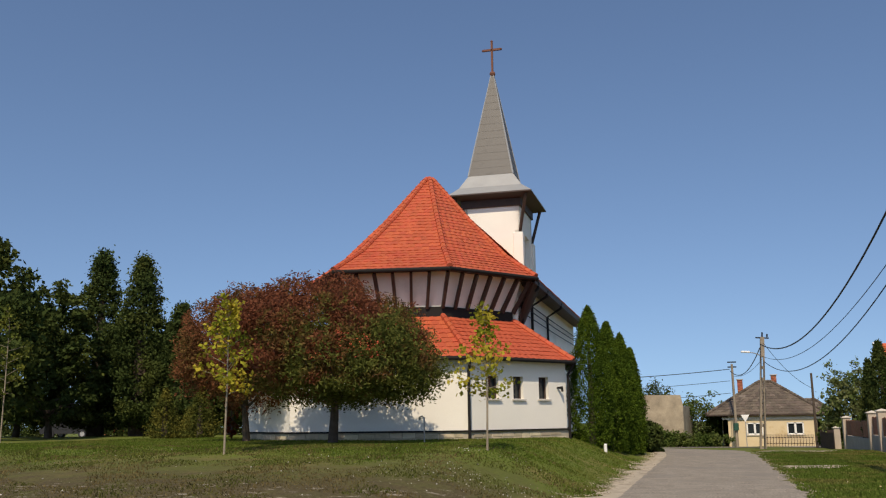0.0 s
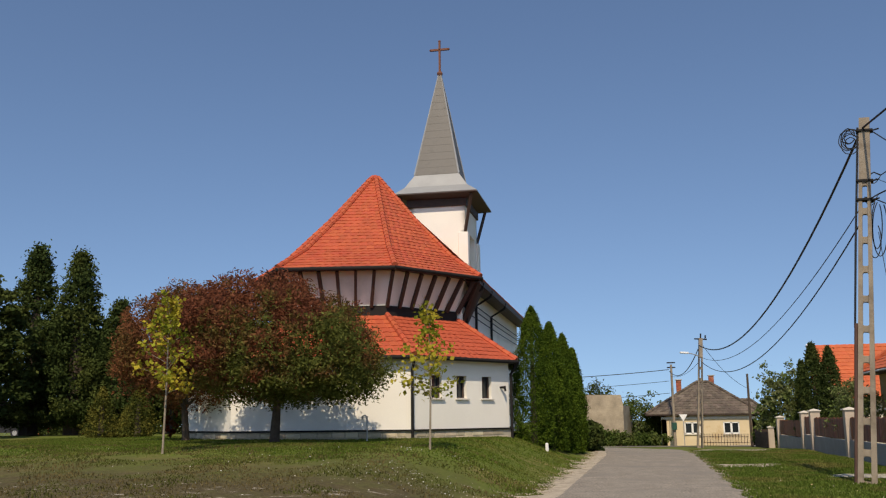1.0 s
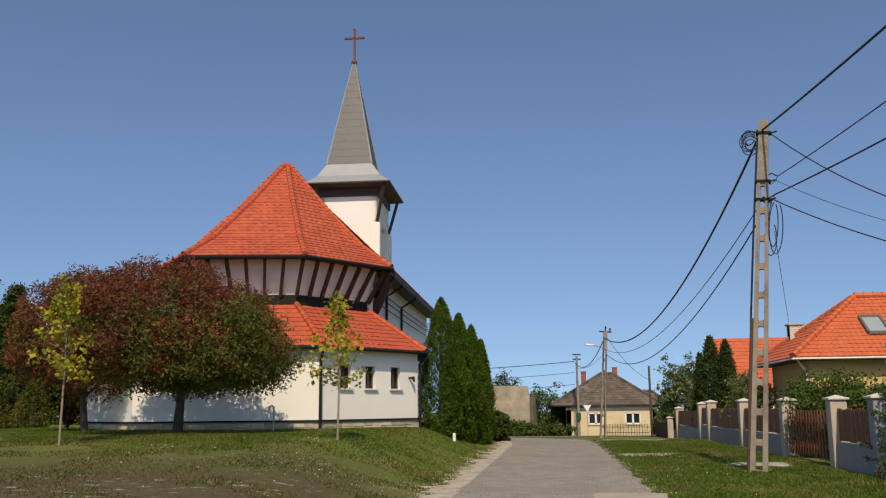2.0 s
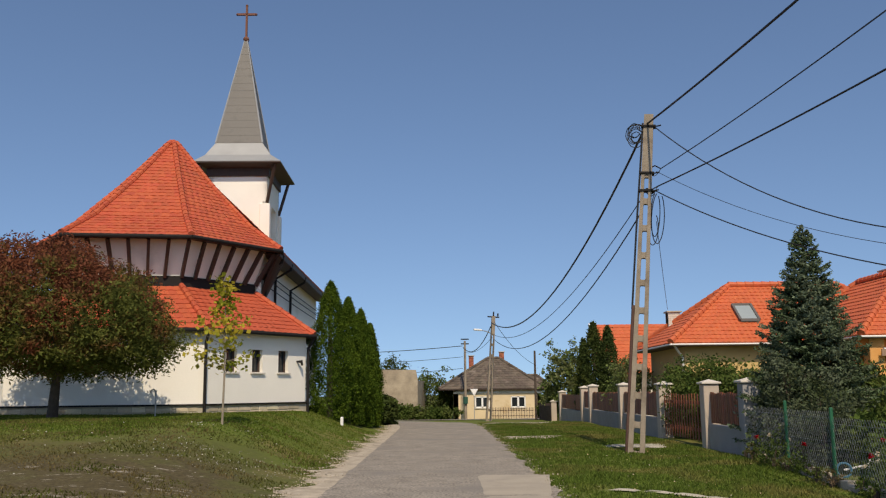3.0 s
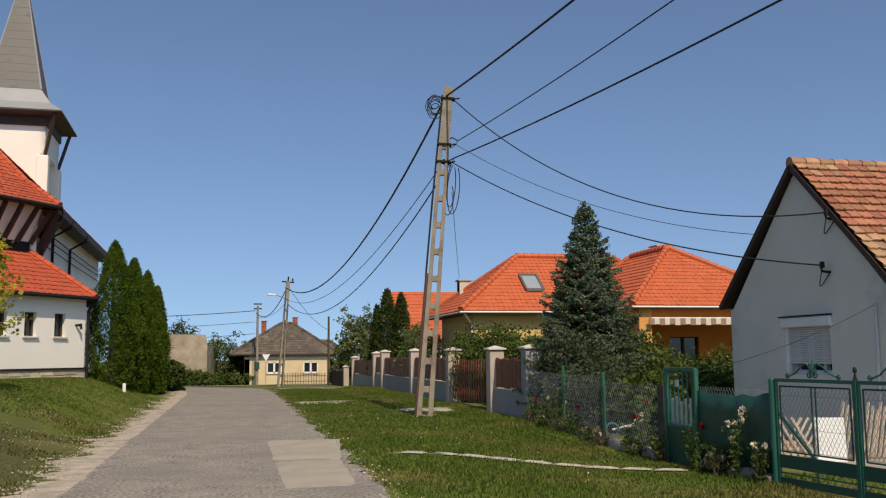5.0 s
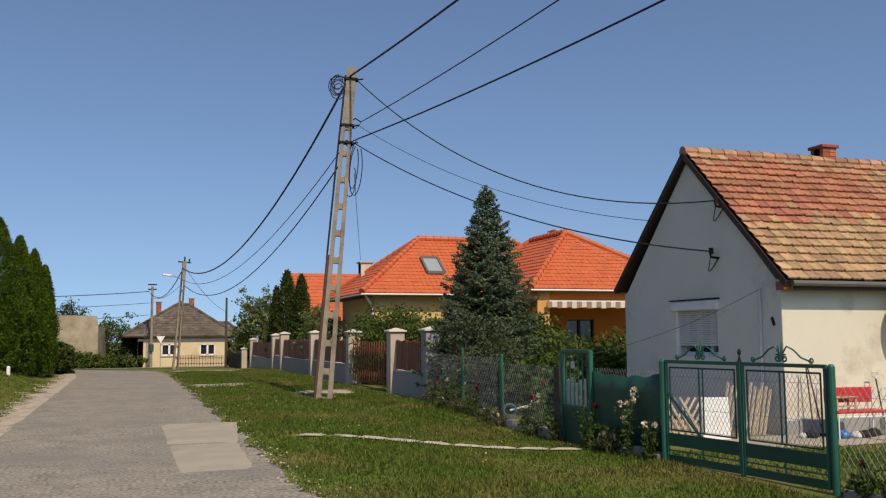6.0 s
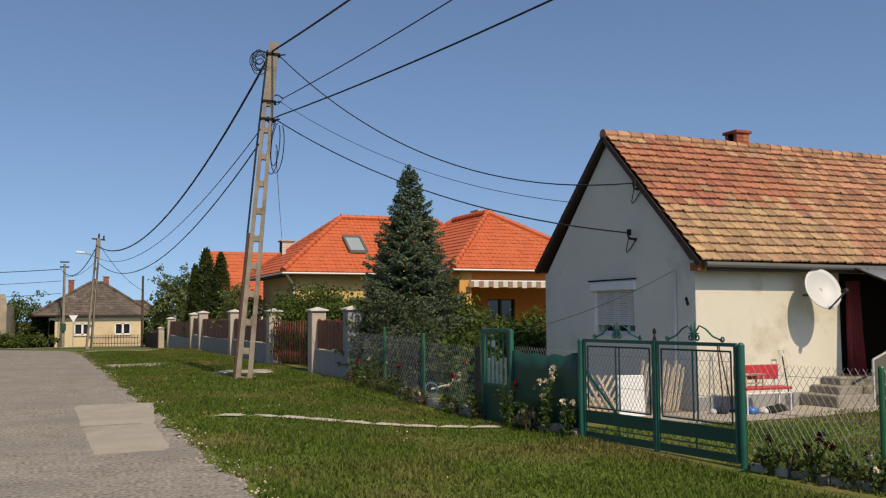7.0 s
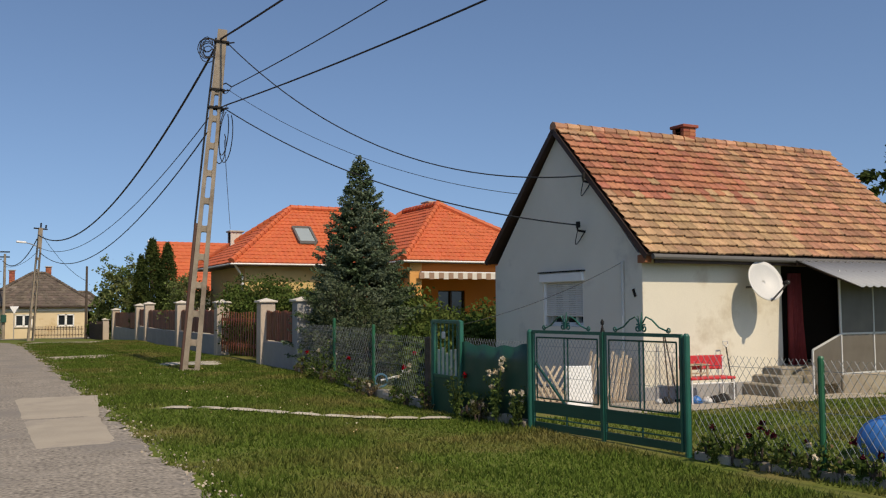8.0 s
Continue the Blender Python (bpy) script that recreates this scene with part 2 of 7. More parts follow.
def ground_material():
    """Mown grass with drier drifts and bare, brownish patches."""
    m = bpy.data.materials.new("mown_grass")
    m.use_nodes = True
    n, l = m.node_tree.nodes, m.node_tree.links
    b = n["Principled BSDF"]
    socket(b, "Roughness", 0.95), socket(b, "Specular IOR Level", 0.15)
    geo = n.new("ShaderNodeNewGeometry")

    def noise_at(scale, detail=5.0):
        t = n.new("ShaderNodeTexNoise")
        socket(t, "Scale", scale), socket(t, "Detail", detail), socket(t, "Roughness", 0.65)
        l.new(geo.outputs["Position"], t.inputs["Vector"])
        return t.outputs["Fac"]

    def blend(fac, lo, hi, a, c):
        e = n.new("ShaderNodeMapRange")
        socket(e, "From Min", lo), socket(e, "From Max", hi)
        l.new(fac, e.inputs["Value"])
        x = n.new("ShaderNodeMix")
        x.data_type = "RGBA"
        l.new(e.outputs[0], x.inputs[0])
        for i, v in ((6, a), (7, c)):
            if isinstance(v, tuple):
                x.inputs[i].default_value = (*v, 1)
            else:
                l.new(v, x.inputs[i])
        return x.outputs[2]
    tone = blend(noise_at(9.0), 0.35, 0.65, (0.088, 0.121, 0.019), (0.142, 0.170, 0.034))
    dry = blend(noise_at(0.45), 0.50, 0.66, tone, (0.185, 0.160, 0.055))
    sep = n.new("ShaderNodeSeparateXYZ")
    l.new(geo.outputs["Position"], sep.inputs[0])
    # the trodden lawn by the road's near end is thin and brown; lens corner falloff darkens its colour further
    near = n.new("ShaderNodeMapRange")
    socket(near, "From Min", 23.5), socket(near, "From Max", 16.0)
    l.new(sep.outputs["Y"], near.inputs["Value"])
    side = n.new("ShaderNodeMapRange")
    socket(side, "From Min", -1.0), socket(side, "From Max", -4.0)
    l.new(sep.outputs["X"], side.inputs["Value"])
    both = n.new("ShaderNodeMath")
    both.operation = "MULTIPLY"
    l.new(near.outputs[0], both.inputs[0]), l.new(side.outputs[0], both.inputs[1])
    wob = n.new("ShaderNodeMath")
    wob.operation = "MULTIPLY_ADD"
    l.new(noise_at(1.6, 8.0), wob.inputs[0])
    socket(wob, 1, 1.1)
    l.new(both.outputs[0], wob.inputs[2])
    # bare brown, painted darker than the soil to include the lens falloff
    bare = blend(noise_at(13.0, 8.0), 0.38, 0.62, (0.060, 0.047, 0.024), (0.118, 0.094, 0.046))
    thin = blend(wob.outputs[0], 0.75, 1.55, dry, bare)
    speck = n.new("ShaderNodeMath")
    speck.operation = "MULTIPLY"
    stretch = n.new("ShaderNodeMapping")
    stretch.inputs["Scale"].default_value = (0.55, 1.4, 1.0)
    l.new(geo.outputs["Position"], stretch.inputs["Vector"])
    pebbles = n.new("ShaderNodeTexNoise")
    socket(pebbles, "Scale", 3.6), socket(pebbles, "Detail", 8.0), socket(pebbles, "Roughness", 0.78)
    l.new(stretch.outputs[0], pebbles.inputs["Vector"])
    l.new(pebbles.outputs["Fac"], speck.inputs[0]), l.new(both.outputs[0], speck.inputs[1])
    stony = blend(speck.outputs[0], 0.575, 0.615, thin, (0.36, 0.315, 0.25))
    l.new(stony, b.inputs["Base Color"])
    bp = n.new("ShaderNodeBump")
    socket(bp, "Strength", 0.6), socket(bp, "Distance", 0.03)
    l.new(noise_at(22.0), bp.inputs["Height"]), l.new(bp.outputs[0], b.inputs["Normal"])
    return m


GRASS = ground_material()
BLADE = leaf_material("grass_blades", (0.102, 0.148, 0.029), (0.185, 0.170, 0.055), 0.45, 0.56, 0.35)
BLADE_LAWN = leaf_material("lawn_blades", (0.095, 0.138, 0.024), (0.14, 0.15, 0.038), 0.7, 0.54, 0.3)
BLADE_DRY = leaf_material("dry_grass_blades", (0.085, 0.095, 0.024), (0.15, 0.115, 0.05), 0.8, 0.5, 0.3)
AUTUMN = leaf_material("autumn_leaves", (0.130, 0.145, 0.038), (0.215, 0.078, 0.044), 1.3, 1.11, 0.42, lean=(-0.035, 0.0, 0.06))
BROWN_LEAF = leaf_material("russet_leaves", (0.21, 0.085, 0.042), (0.13, 0.085, 0.03), 1.2, 0.56, 0.3)
GREEN_MAPLE = leaf_material("green_maple_leaves", (0.11, 0.135, 0.03), (0.17, 0.17, 0.035), 1.2, 0.52, 0.35)
YELLOW_LEAF = leaf_material("yellow_leaves", (0.46, 0.36, 0.05), (0.26, 0.28, 0.035), 1.1, 0.49, 0.4)
THUJA = leaf_material("thuja_sprays", (0.085, 0.135, 0.018), (0.055, 0.095, 0.014), 1.6, 0.5, 0.15, (0.45, 1.35))
DARK_LEAF = leaf_material("dark_tree_leaves", (0.048, 0.070, 0.022), (0.078, 0.094, 0.026), 0.5, 0.55, 0.2)
SPRUCE = leaf_material("spruce_needles", (0.155, 0.195, 0.125), (0.085, 0.125, 0.062), 0.9, 0.5, 0.3, (0.5, 1.5))
BUSH = leaf_material("bush_leaves", (0.072, 0.110, 0.027), (0.105, 0.13, 0.038), 0.9, 0.52, 0.25)
ROSE_LEAF = leaf_material("rose_leaves", (0.105, 0.150, 0.045), (0.07, 0.10, 0.03), 2.0, 0.52, 0.35)
LIGHT_BUSH = leaf_material("light_bush_leaves", (0.13, 0.175, 0.055), (0.19, 0.21, 0.09), 1.1, 0.52, 0.35)
JUNIPER = leaf_material("juniper_sprays", (0.125, 0.115, 0.026), (0.07, 0.08, 0.02), 1.4, 0.5, 0.15)
GREY_LEAF = leaf_material("silvery_leaves", (0.10, 0.12, 0.075), (0.06, 0.08, 0.035), 1.5, 0.5, 0.2)
DRY_WEED = leaf_material("dry_weeds", (0.20, 0.14, 0.09), (0.11, 0.11, 0.04), 2.0, 0.5, 0.3)
ROSE_RED = leaf_material("red_petals", (0.45, 0.012, 0.02), None, 3, 0.5, 0.2, (0.8, 1.2))
ROSE_PALE = leaf_material("cream_petals", (0.68, 0.46, 0.24), (0.74, 0.66, 0.52), 1.0, 0.5, 0.2, (0.9, 1.1))
ROSE_DARK = leaf_material("dark_petals", (0.06, 0.012, 0.018), None, 3, 0.5, 0.2, (0.8, 1.2))


# ---- mesh tools ----
class Shape:
    """Collects vertices and faces of one mesh."""

    def __init__(self):
        self.v, self.f = [], []

    def add(self, verts, faces):
        k = len(self.v)
        self.v += [tuple(p) for p in verts]
        self.f += [tuple(i + k for i in q) for q in faces]
        return self

    def box(self, lo, hi, b=0.0, m=None):
        x0, y0, z0 = lo
        x1, y1, z1 = hi
        if not b:
            vs = [(x, y, z) for x in (x0, x1) for y in (y0, y1) for z in (z0, z1)]
            fs = [(0, 1, 3, 2), (4, 6, 7, 5), (0, 4, 5, 1), (2, 3, 7, 6), (0, 2, 6, 4), (1, 5, 7, 3)]
        else:
            b = min(b, 0.45 * min(x1 - x0, y1 - y0, z1 - z0))
            vs, fs, at = [], [], {}
            c = [(x0, x1), (y0, y1), (z0, z1)]
            for i in range(8):
                s = (i >> 2 & 1, i >> 1 & 1, i & 1)
                for ax in range(3):      # the vertex of this corner that lies on the face across ax
                    p = [c[k][s[k]] + (0 if k == ax else (b if s[k] == 0 else -b)) for k in range(3)]
                    at[s, ax] = len(vs)
                    vs.append(p)
            for ax in range(3):
                u, w = (ax + 1) % 3, (ax + 2) % 3
                for side in (0, 1):
                    ring = []
                    for a, d in ((0, 0), (1, 0), (1, 1), (0, 1)):
                        s = [0, 0, 0]
                        s[ax], s[u], s[w] = side, a, d
                        ring.append(at[tuple(s), ax])
                    fs.append(ring if side else ring[::-1])
                for a in (0, 1):
                    for d in (0, 1):
                        s0, s1 = [0, 0, 0], [0, 0, 0]
                        s0[u] = s1[u] = a
                        s0[w] = s1[w] = d
                        s1[ax] = 1
                        s0, s1 = tuple(s0), tuple(s1)
                        q = [at[s0, u], at[s1, u], at[s1, w], at[s0, w]]
                        fs.append(q if a == d else q[::-1])
            for i in range(8):
                s = (i >> 2 & 1, i >> 1 & 1, i & 1)
                q = [at[s, 0], at[s, 1], at[s, 2]]
                fs.append(q if sum(s) % 2 else q[::-1])
        if m is not None:
            vs = [m @ Vector(p) for p in vs]
        return self.add(vs, fs)

    def prism(self, poly, z0, z1):
        n = len(poly)
        self.add([(*p, z0) for p in poly] + [(*p, z1) for p in poly],
                 [tuple(range(n))[::-1], tuple(range(n, 2 * n))] + [(i, (i + 1) % n, n + (i + 1) % n, n + i) for i in range(n)])
        return self

    def beam(self, a, b, w, h=None, up=(0, 0, 1)):
        """A bar of w by h from a to b."""
        a, b = Vector(a), Vector(b)
        h = h or w
        d = (b - a).normalized()
        s = d.cross(Vector(up))
        if s.length < 1e-4:
            s = d.cross(Vector((1, 0, 0)))
        s.normalize()
        t = s.cross(d)
        c = [a + s * (i * w / 2) + t * (j * h / 2) for i, j in ((-1, -1), (1, -1), (1, 1), (-1, 1))]
        e = [p + (b - a) for p in c]
        return self.add(c + e, [(0, 1, 2, 3), (7, 6, 5, 4), (0, 4, 5, 1), (1, 5, 6, 2), (2, 6, 7, 3), (3, 7, 4, 0)])

    def tube(self, pts, r, sides=8, caps=True):
        """A round bar along pts; r: one radius or one for each point."""
        pts = [Vector(p) for p in pts]
        rs = r if isinstance(r, (list, tuple)) else [r] * len(pts)
        k, rings = len(self.v), []
        side = None
        for i, p in enumerate(pts):
            d = (pts[min(i + 1, len(pts) - 1)] - pts[max(i - 1, 0)]).normalized()
            if side is None:
                side = d.orthogonal().normalized()
            side = (side - d * side.dot(d)).normalized()
            t = d.cross(side)
            rings.append([p + (side * math.cos(a) + t * math.sin(a)) * rs[i] for a in [2 * math.pi * j / sides for j in range(sides)]])
        vs = [q for ring in rings for q in ring]
        fs = [(i * sides + j, i * sides + (j + 1) % sides, (i + 1) * sides + (j + 1) % sides, (i + 1) * sides + j)
              for i in range(len(pts) - 1) for j in range(sides)]
        if caps:
            fs += [tuple(range(sides))[::-1], tuple(range(len(vs) - sides, len(vs)))]
        return self.add(vs, fs)

    def plate(self, quad, t):
        """A sheet of thickness t under the quad (or polygon)."""
        q = [Vector(p) for p in quad]
        nrm = (q[1] - q[0]).cross(q[-1] - q[0]).normalized()
        n = len(q)
        return self.add(q + [p - nrm * t for p in q], [tuple(range(n)), tuple(range(n, 2 * n))[::-1]] +
                        [(i, n + i, n + (i + 1) % n, (i + 1) % n) for i in range(n)])

    def wall(self, a, b, z0, z1, th, holes=()):
        """An upright wall from a to b (plan), its outside to the right of the way, with through openings (u0, u1, z0, z1)."""
        a, b = Vector((*a, 0)), Vector((*b, 0))
        d = (b - a)
        length = d.length
        d.normalize()
        inn = Vector((-d.y, d.x, 0))
        us = sorted({0, length, *[u for h in holes for u in h[:2]]})
        zs = sorted({z0, z1, *[z for h in holes for z in h[2:]]})
        solid = {(i, j): not any(h[0] <= (us[i] + us[i + 1]) / 2 <= h[1] and h[2] <= (zs[j] + zs[j + 1]) / 2 <= h[3] for h in holes)
                 for i in range(len(us) - 1) for j in range(len(zs) - 1)}

        def pt(u, z, o):
            p = a + d * u + inn * (th * o)
            return (p.x, p.y, z)
        for (i, j), s in solid.items():
            if not s:
                continue
            u0, u1, y0, y1 = us[i], us[i + 1], zs[j], zs[j + 1]
            self.add([pt(u0, y0, 0), pt(u1, y0, 0), pt(u1, y1, 0), pt(u0, y1, 0)], [(0, 1, 2, 3)])
            self.add([pt(u0, y0, 1), pt(u1, y0, 1), pt(u1, y1, 1), pt(u0, y1, 1)], [(3, 2, 1, 0)])
            for di, dj, e in ((-1, 0, ((u0, y1), (u0, y0))), (1, 0, ((u1, y0), (u1, y1))), (0, -1, ((u0, y0), (u1, y0))), (0, 1, ((u1, y1), (u0, y1)))):
                if not solid.get((i + di, j + dj), False):
                    (p, q), (r, s2) = e
                    self.add([pt(p, q, 0), pt(p, q, 1), pt(r, s2, 1), pt(r, s2, 0)], [(0, 1, 2, 3)])
        return self

    def mesh(self, name):
        me = bpy.data.meshes.new(name)
        me.from_pydata(self.v, [], self.f)
        me.update()
        return me


def part(name, shape, mat, parent=None, label="", smooth=False):
    me = shape.mesh(name) if isinstance(shape, Shape) else shape
    if not me.materials:
        me.materials.append(mat)
    if smooth:
        me.polygons.foreach_set("use_smooth", [True] * len(me.polygons))
    ob = new(name, me)
    if parent:
        ob.parent = parent
        ob.matrix_parent_inverse = Matrix.Identity(4)
    if label:
        tagged(ob, label)
    return ob


def thing(name, at, label, category, group="", turn=0.0):
    ob = new(name)
    ob.empty_display_size = 0.3
    ob.matrix_basis = pose(*at, 0, 0, turn)
    return tagged(ob, label, category, group)


def structure(name, shape, mat, label, category, smooth=False):
    return tagged(part(name, shape, mat, smooth=smooth), label, category, kind="structure")


# ---- ground ----
def smooth_step(t):
    t = np.clip(t, 0, 1)
    return t * t * (3 - 2 * t)


def ground_z(x, y):
    """Height of the ground: level by the camera, a low bank up to the church, falling away past the poles."""
    x, y = np.asarray(x, float), np.asarray(y, float)
    down = -0.022 * np.clip(y - 46, 0, 36) * smooth_step((y - 46) / 6)
    bank = 1.0 * smooth_step((-2.5 - 0.008 * np.clip(y - 40, 0, 25) ** 2 - x) / 3.4) * smooth_step((y - 8) / 17) * (1 - smooth_step((y - 52) / 9))
    bank = np.where(x < -22, np.maximum(bank, 1.0 * smooth_step((y - 8) / 17) * smooth_step((-22 - x) / 6)), bank)
    dip = -0.15 * smooth_step((x - 2.6) / 3.5) * (1 - smooth_step((y - 14) / 8))
    rough = 0.025 * np.sin(x * 0.9 + 1.3) * np.sin(y * 0.7) * smooth_step((np.abs(x) - 2.4) / 1.5)
    far = np.clip(np.hypot(x, y) - 110, 0, None) * -0.004
    return down + bank + dip + rough + far


def gz(x, y):
    return float(ground_z(x, y))


def sheet(xs, ys, lift=0.0):
    X, Y = np.meshgrid(xs, ys)
    Z = ground_z(X, Y) + lift
    s = Shape()
    w = len(xs)
    s.v = list(zip(X.ravel().tolist(), Y.ravel().tolist(), Z.ravel().tolist()))
    s.f = [(j * w + i, j * w + i + 1, (j + 1) * w + i + 1, (j + 1) * w + i) for j in range(len(ys) - 1) for i in range(w - 1)]
    return s


def spaced(*runs):
    return np.unique(np.concatenate([np.arange(a, b, st) for a, b, st in runs]))


structure("ground", sheet(spaced((-2600, -200, 200), (-200, -60, 10), (-60, -26, 2), (-26, 26, 0.4), (26, 60, 4), (60, 200, 20), (200, 2601, 200)),
                          spaced((-1600, -100, 150), (-100, -10, 10), (-10, 90, 0.5), (90, 200, 10), (200, 3001, 200))),
          GRASS, "mown grass with dry brownish patches", "grass", smooth=True)


def ribbon(left, right, ys, lift, cols=10, thick=0.0):
    """A strip along y between two ragged edges, lying on the ground."""
    s = Shape()
    for y in ys:
        a, b = left(y), right(y)
        for i in range(cols + 1):
            x = a + (b - a) * i / cols
            s.v.append((x, y, gz(x, y) + lift - (0.03 if i in (0, cols) else 0)))
    w = cols + 1
    s.f = [(j * w + i, j * w + i + 1, (j + 1) * w + i + 1, (j + 1) * w + i) for j in range(len(ys) - 1) for i in range(cols)]
    return s


def rag(y, seed, a=0.10):
    return a * noise.noise((y * 0.8, seed, 0)) + a * 0.8 * noise.noise((y * 3.1, seed, 5)) + a * 0.5 * noise.noise((y * 9.0, seed, 9))


road_ys = np.concatenate([np.arange(-40, 5, 1.0), np.arange(5, 45, 0.12), np.arange(45, 74, 0.5)])


def bend(y):
    return -0.008 * max(0.0, y - 40) ** 2


structure("road", ribbon(lambda y: -2.05 + rag(y, 1, 0.07) + bend(y), lambda y: 1.84 + rag(y, 2, 0.2) + bend(y), road_ys, 0.045),
          ASPHALT, "worn grey asphalt village road with crumbling edges", "road", smooth=True)
structure("gravel_shoulder", ribbon(lambda y: -2.55 + rag(y, 7, 0.6) + bend(y), lambda y: -1.9 + bend(y), road_ys[:-30], 0.030, 5),
          GRAVEL, "pale stony gravel shoulder beside the asphalt", "shoulder", smooth=True)


def cross_street():
    s = Shape()
    xs = np.arange(-60, 60, 1.5)
    for x in xs:
        for y in np.linspace(68.5 + rag(x, 4, 0.2), 74.0 + rag(x, 5, 0.2), 6):
            s.v.append((x, y, gz(x, y) + 0.035))
    s.f = [(i * 6 + j, (i + 1) * 6 + j, (i + 1) * 6 + j + 1, i * 6 + j + 1) for i in range(len(xs) - 1) for j in range(5)]
    return s


structure("cross_street", cross_street(), ASPHALT, "asphalt street crossing the end of the road", "road", smooth=True)


# ---- church ----
CX, CY, TURN, PHI = -12.15, 37.16, 1.34, radians(30.66)
church = thing("church", (CX, CY, 0), "white rendered church with red tiled polygonal roofs and a grey spire", "church", turn=TURN)


LOW_SHIFT = {0: (0.26, 0.05), -1: (-0.98, 0.12)}      # the ground-floor ring is not quite regular


def oct_xy(r, k):
    a = PHI + k * math.pi / 4
    dx, dy = LOW_SHIFT.get(k, (0, 0)) if r > 6.4 else (0, 0)
    return (r * math.sin(a) + dx, -r * math.cos(a) + dy)


BASE, LOW_EAVE, BAND0, BAND1, UP_EAVE, APEX = 0.72, 3.88, 5.58, 5.97, 7.32, 12.82
R_WALL, R_LOW, R_BAND, R_UP = 6.95, 7.30, 4.70, 5.83
APEX_XY = (0.12, 2.43)


def band_xy(k, more=0.0):
    """Corners of the upper storey, which is drawn in on its far side."""
    return oct_xy((R_BAND if k > -2 else 3.55) + more, k)


def up_xy(k, more=0.0):
    return oct_xy((R_UP if k > -2 else 4.45) + more, k)



def tiled_face(rows, mat, parent, name="roof_face", course=0.30, tile=0.30, lift=0.03, pieces=False):
    """Stepped courses of tiles over a strip of quads; rows: list of (left point, right point) from the eave to the top."""
    s = Shape()
    pts = [(Vector(a), Vector(b)) for a, b in rows]
    nrm = (pts[0][1] - pts[0][0]).cross(pts[-1][0] - pts[0][0]).normalized()
    if pieces:
        deck = part(name, Shape().plate([p - nrm * 0.03 for p in (pts[0][0], pts[0][1], pts[-1][1], pts[-1][0])], 0.03), mat, parent)
    for (a0, b0), (a1, b1) in zip(pts[:-1], pts[1:]):
        n = max(1, round(((a1 + b1) / 2 - (a0 + b0) / 2).length / course))
        for i in range(n):
            t0, t1 = i / n, min(1.0, (i + 1.18) / n)
            p, q = a0.lerp(a1, t0), b0.lerp(b1, t0)
            r, u = b0.lerp(b1, t1), a0.lerp(a1, t1)
            m = max(1, round((q - p).length / tile))
            for j in range(m):
                f0, f1 = j / m, (j + 1) / m
                e = random.uniform(-0.3, 0.3) * lift
                lo0, lo1 = p.lerp(q, f0) + nrm * (lift + e), p.lerp(q, f1) + nrm * (lift * 0.8 + e)
                mid = (lo0 + lo1) / 2 + nrm * 0.02
                if pieces:
                    s = Shape()
                s.add([lo0, mid, lo1, u.lerp(r, f1), u.lerp(r, (f0 + f1) / 2) + nrm * 0.018, u.lerp(r, f0),
                       p.lerp(q, f0) - nrm * 0.02, p.lerp(q, f1) - nrm * 0.02], [(0, 1, 4, 5), (1, 2, 3, 4), (6, 7, 2, 1, 0)])
                if pieces:
                    part("tile", s, mat, deck)
    return deck if pieces else tagged(part(name, s, mat, parent), kind="stuff")


def ridge_tiles(path, parent, mat, r=0.11, step=0.36):
    pts = [Vector(p) for p in path]
    s = Shape()
    for a, b in zip(pts[:-1], pts[1:]):
        n = max(1, round((b - a).length / step))
        for i in range(n):
            p, q = a.lerp(b, i / n), a.lerp(b, min(1, (i + 1.1) / n))
            s.tube([p, q], [r * 1.15, r * 0.9], 8)
    return part("ridge_tiles", s, mat, parent)


def lerp2(a, b, t):
    return tuple(p + (q - p) * t for p, q in zip(a, b))


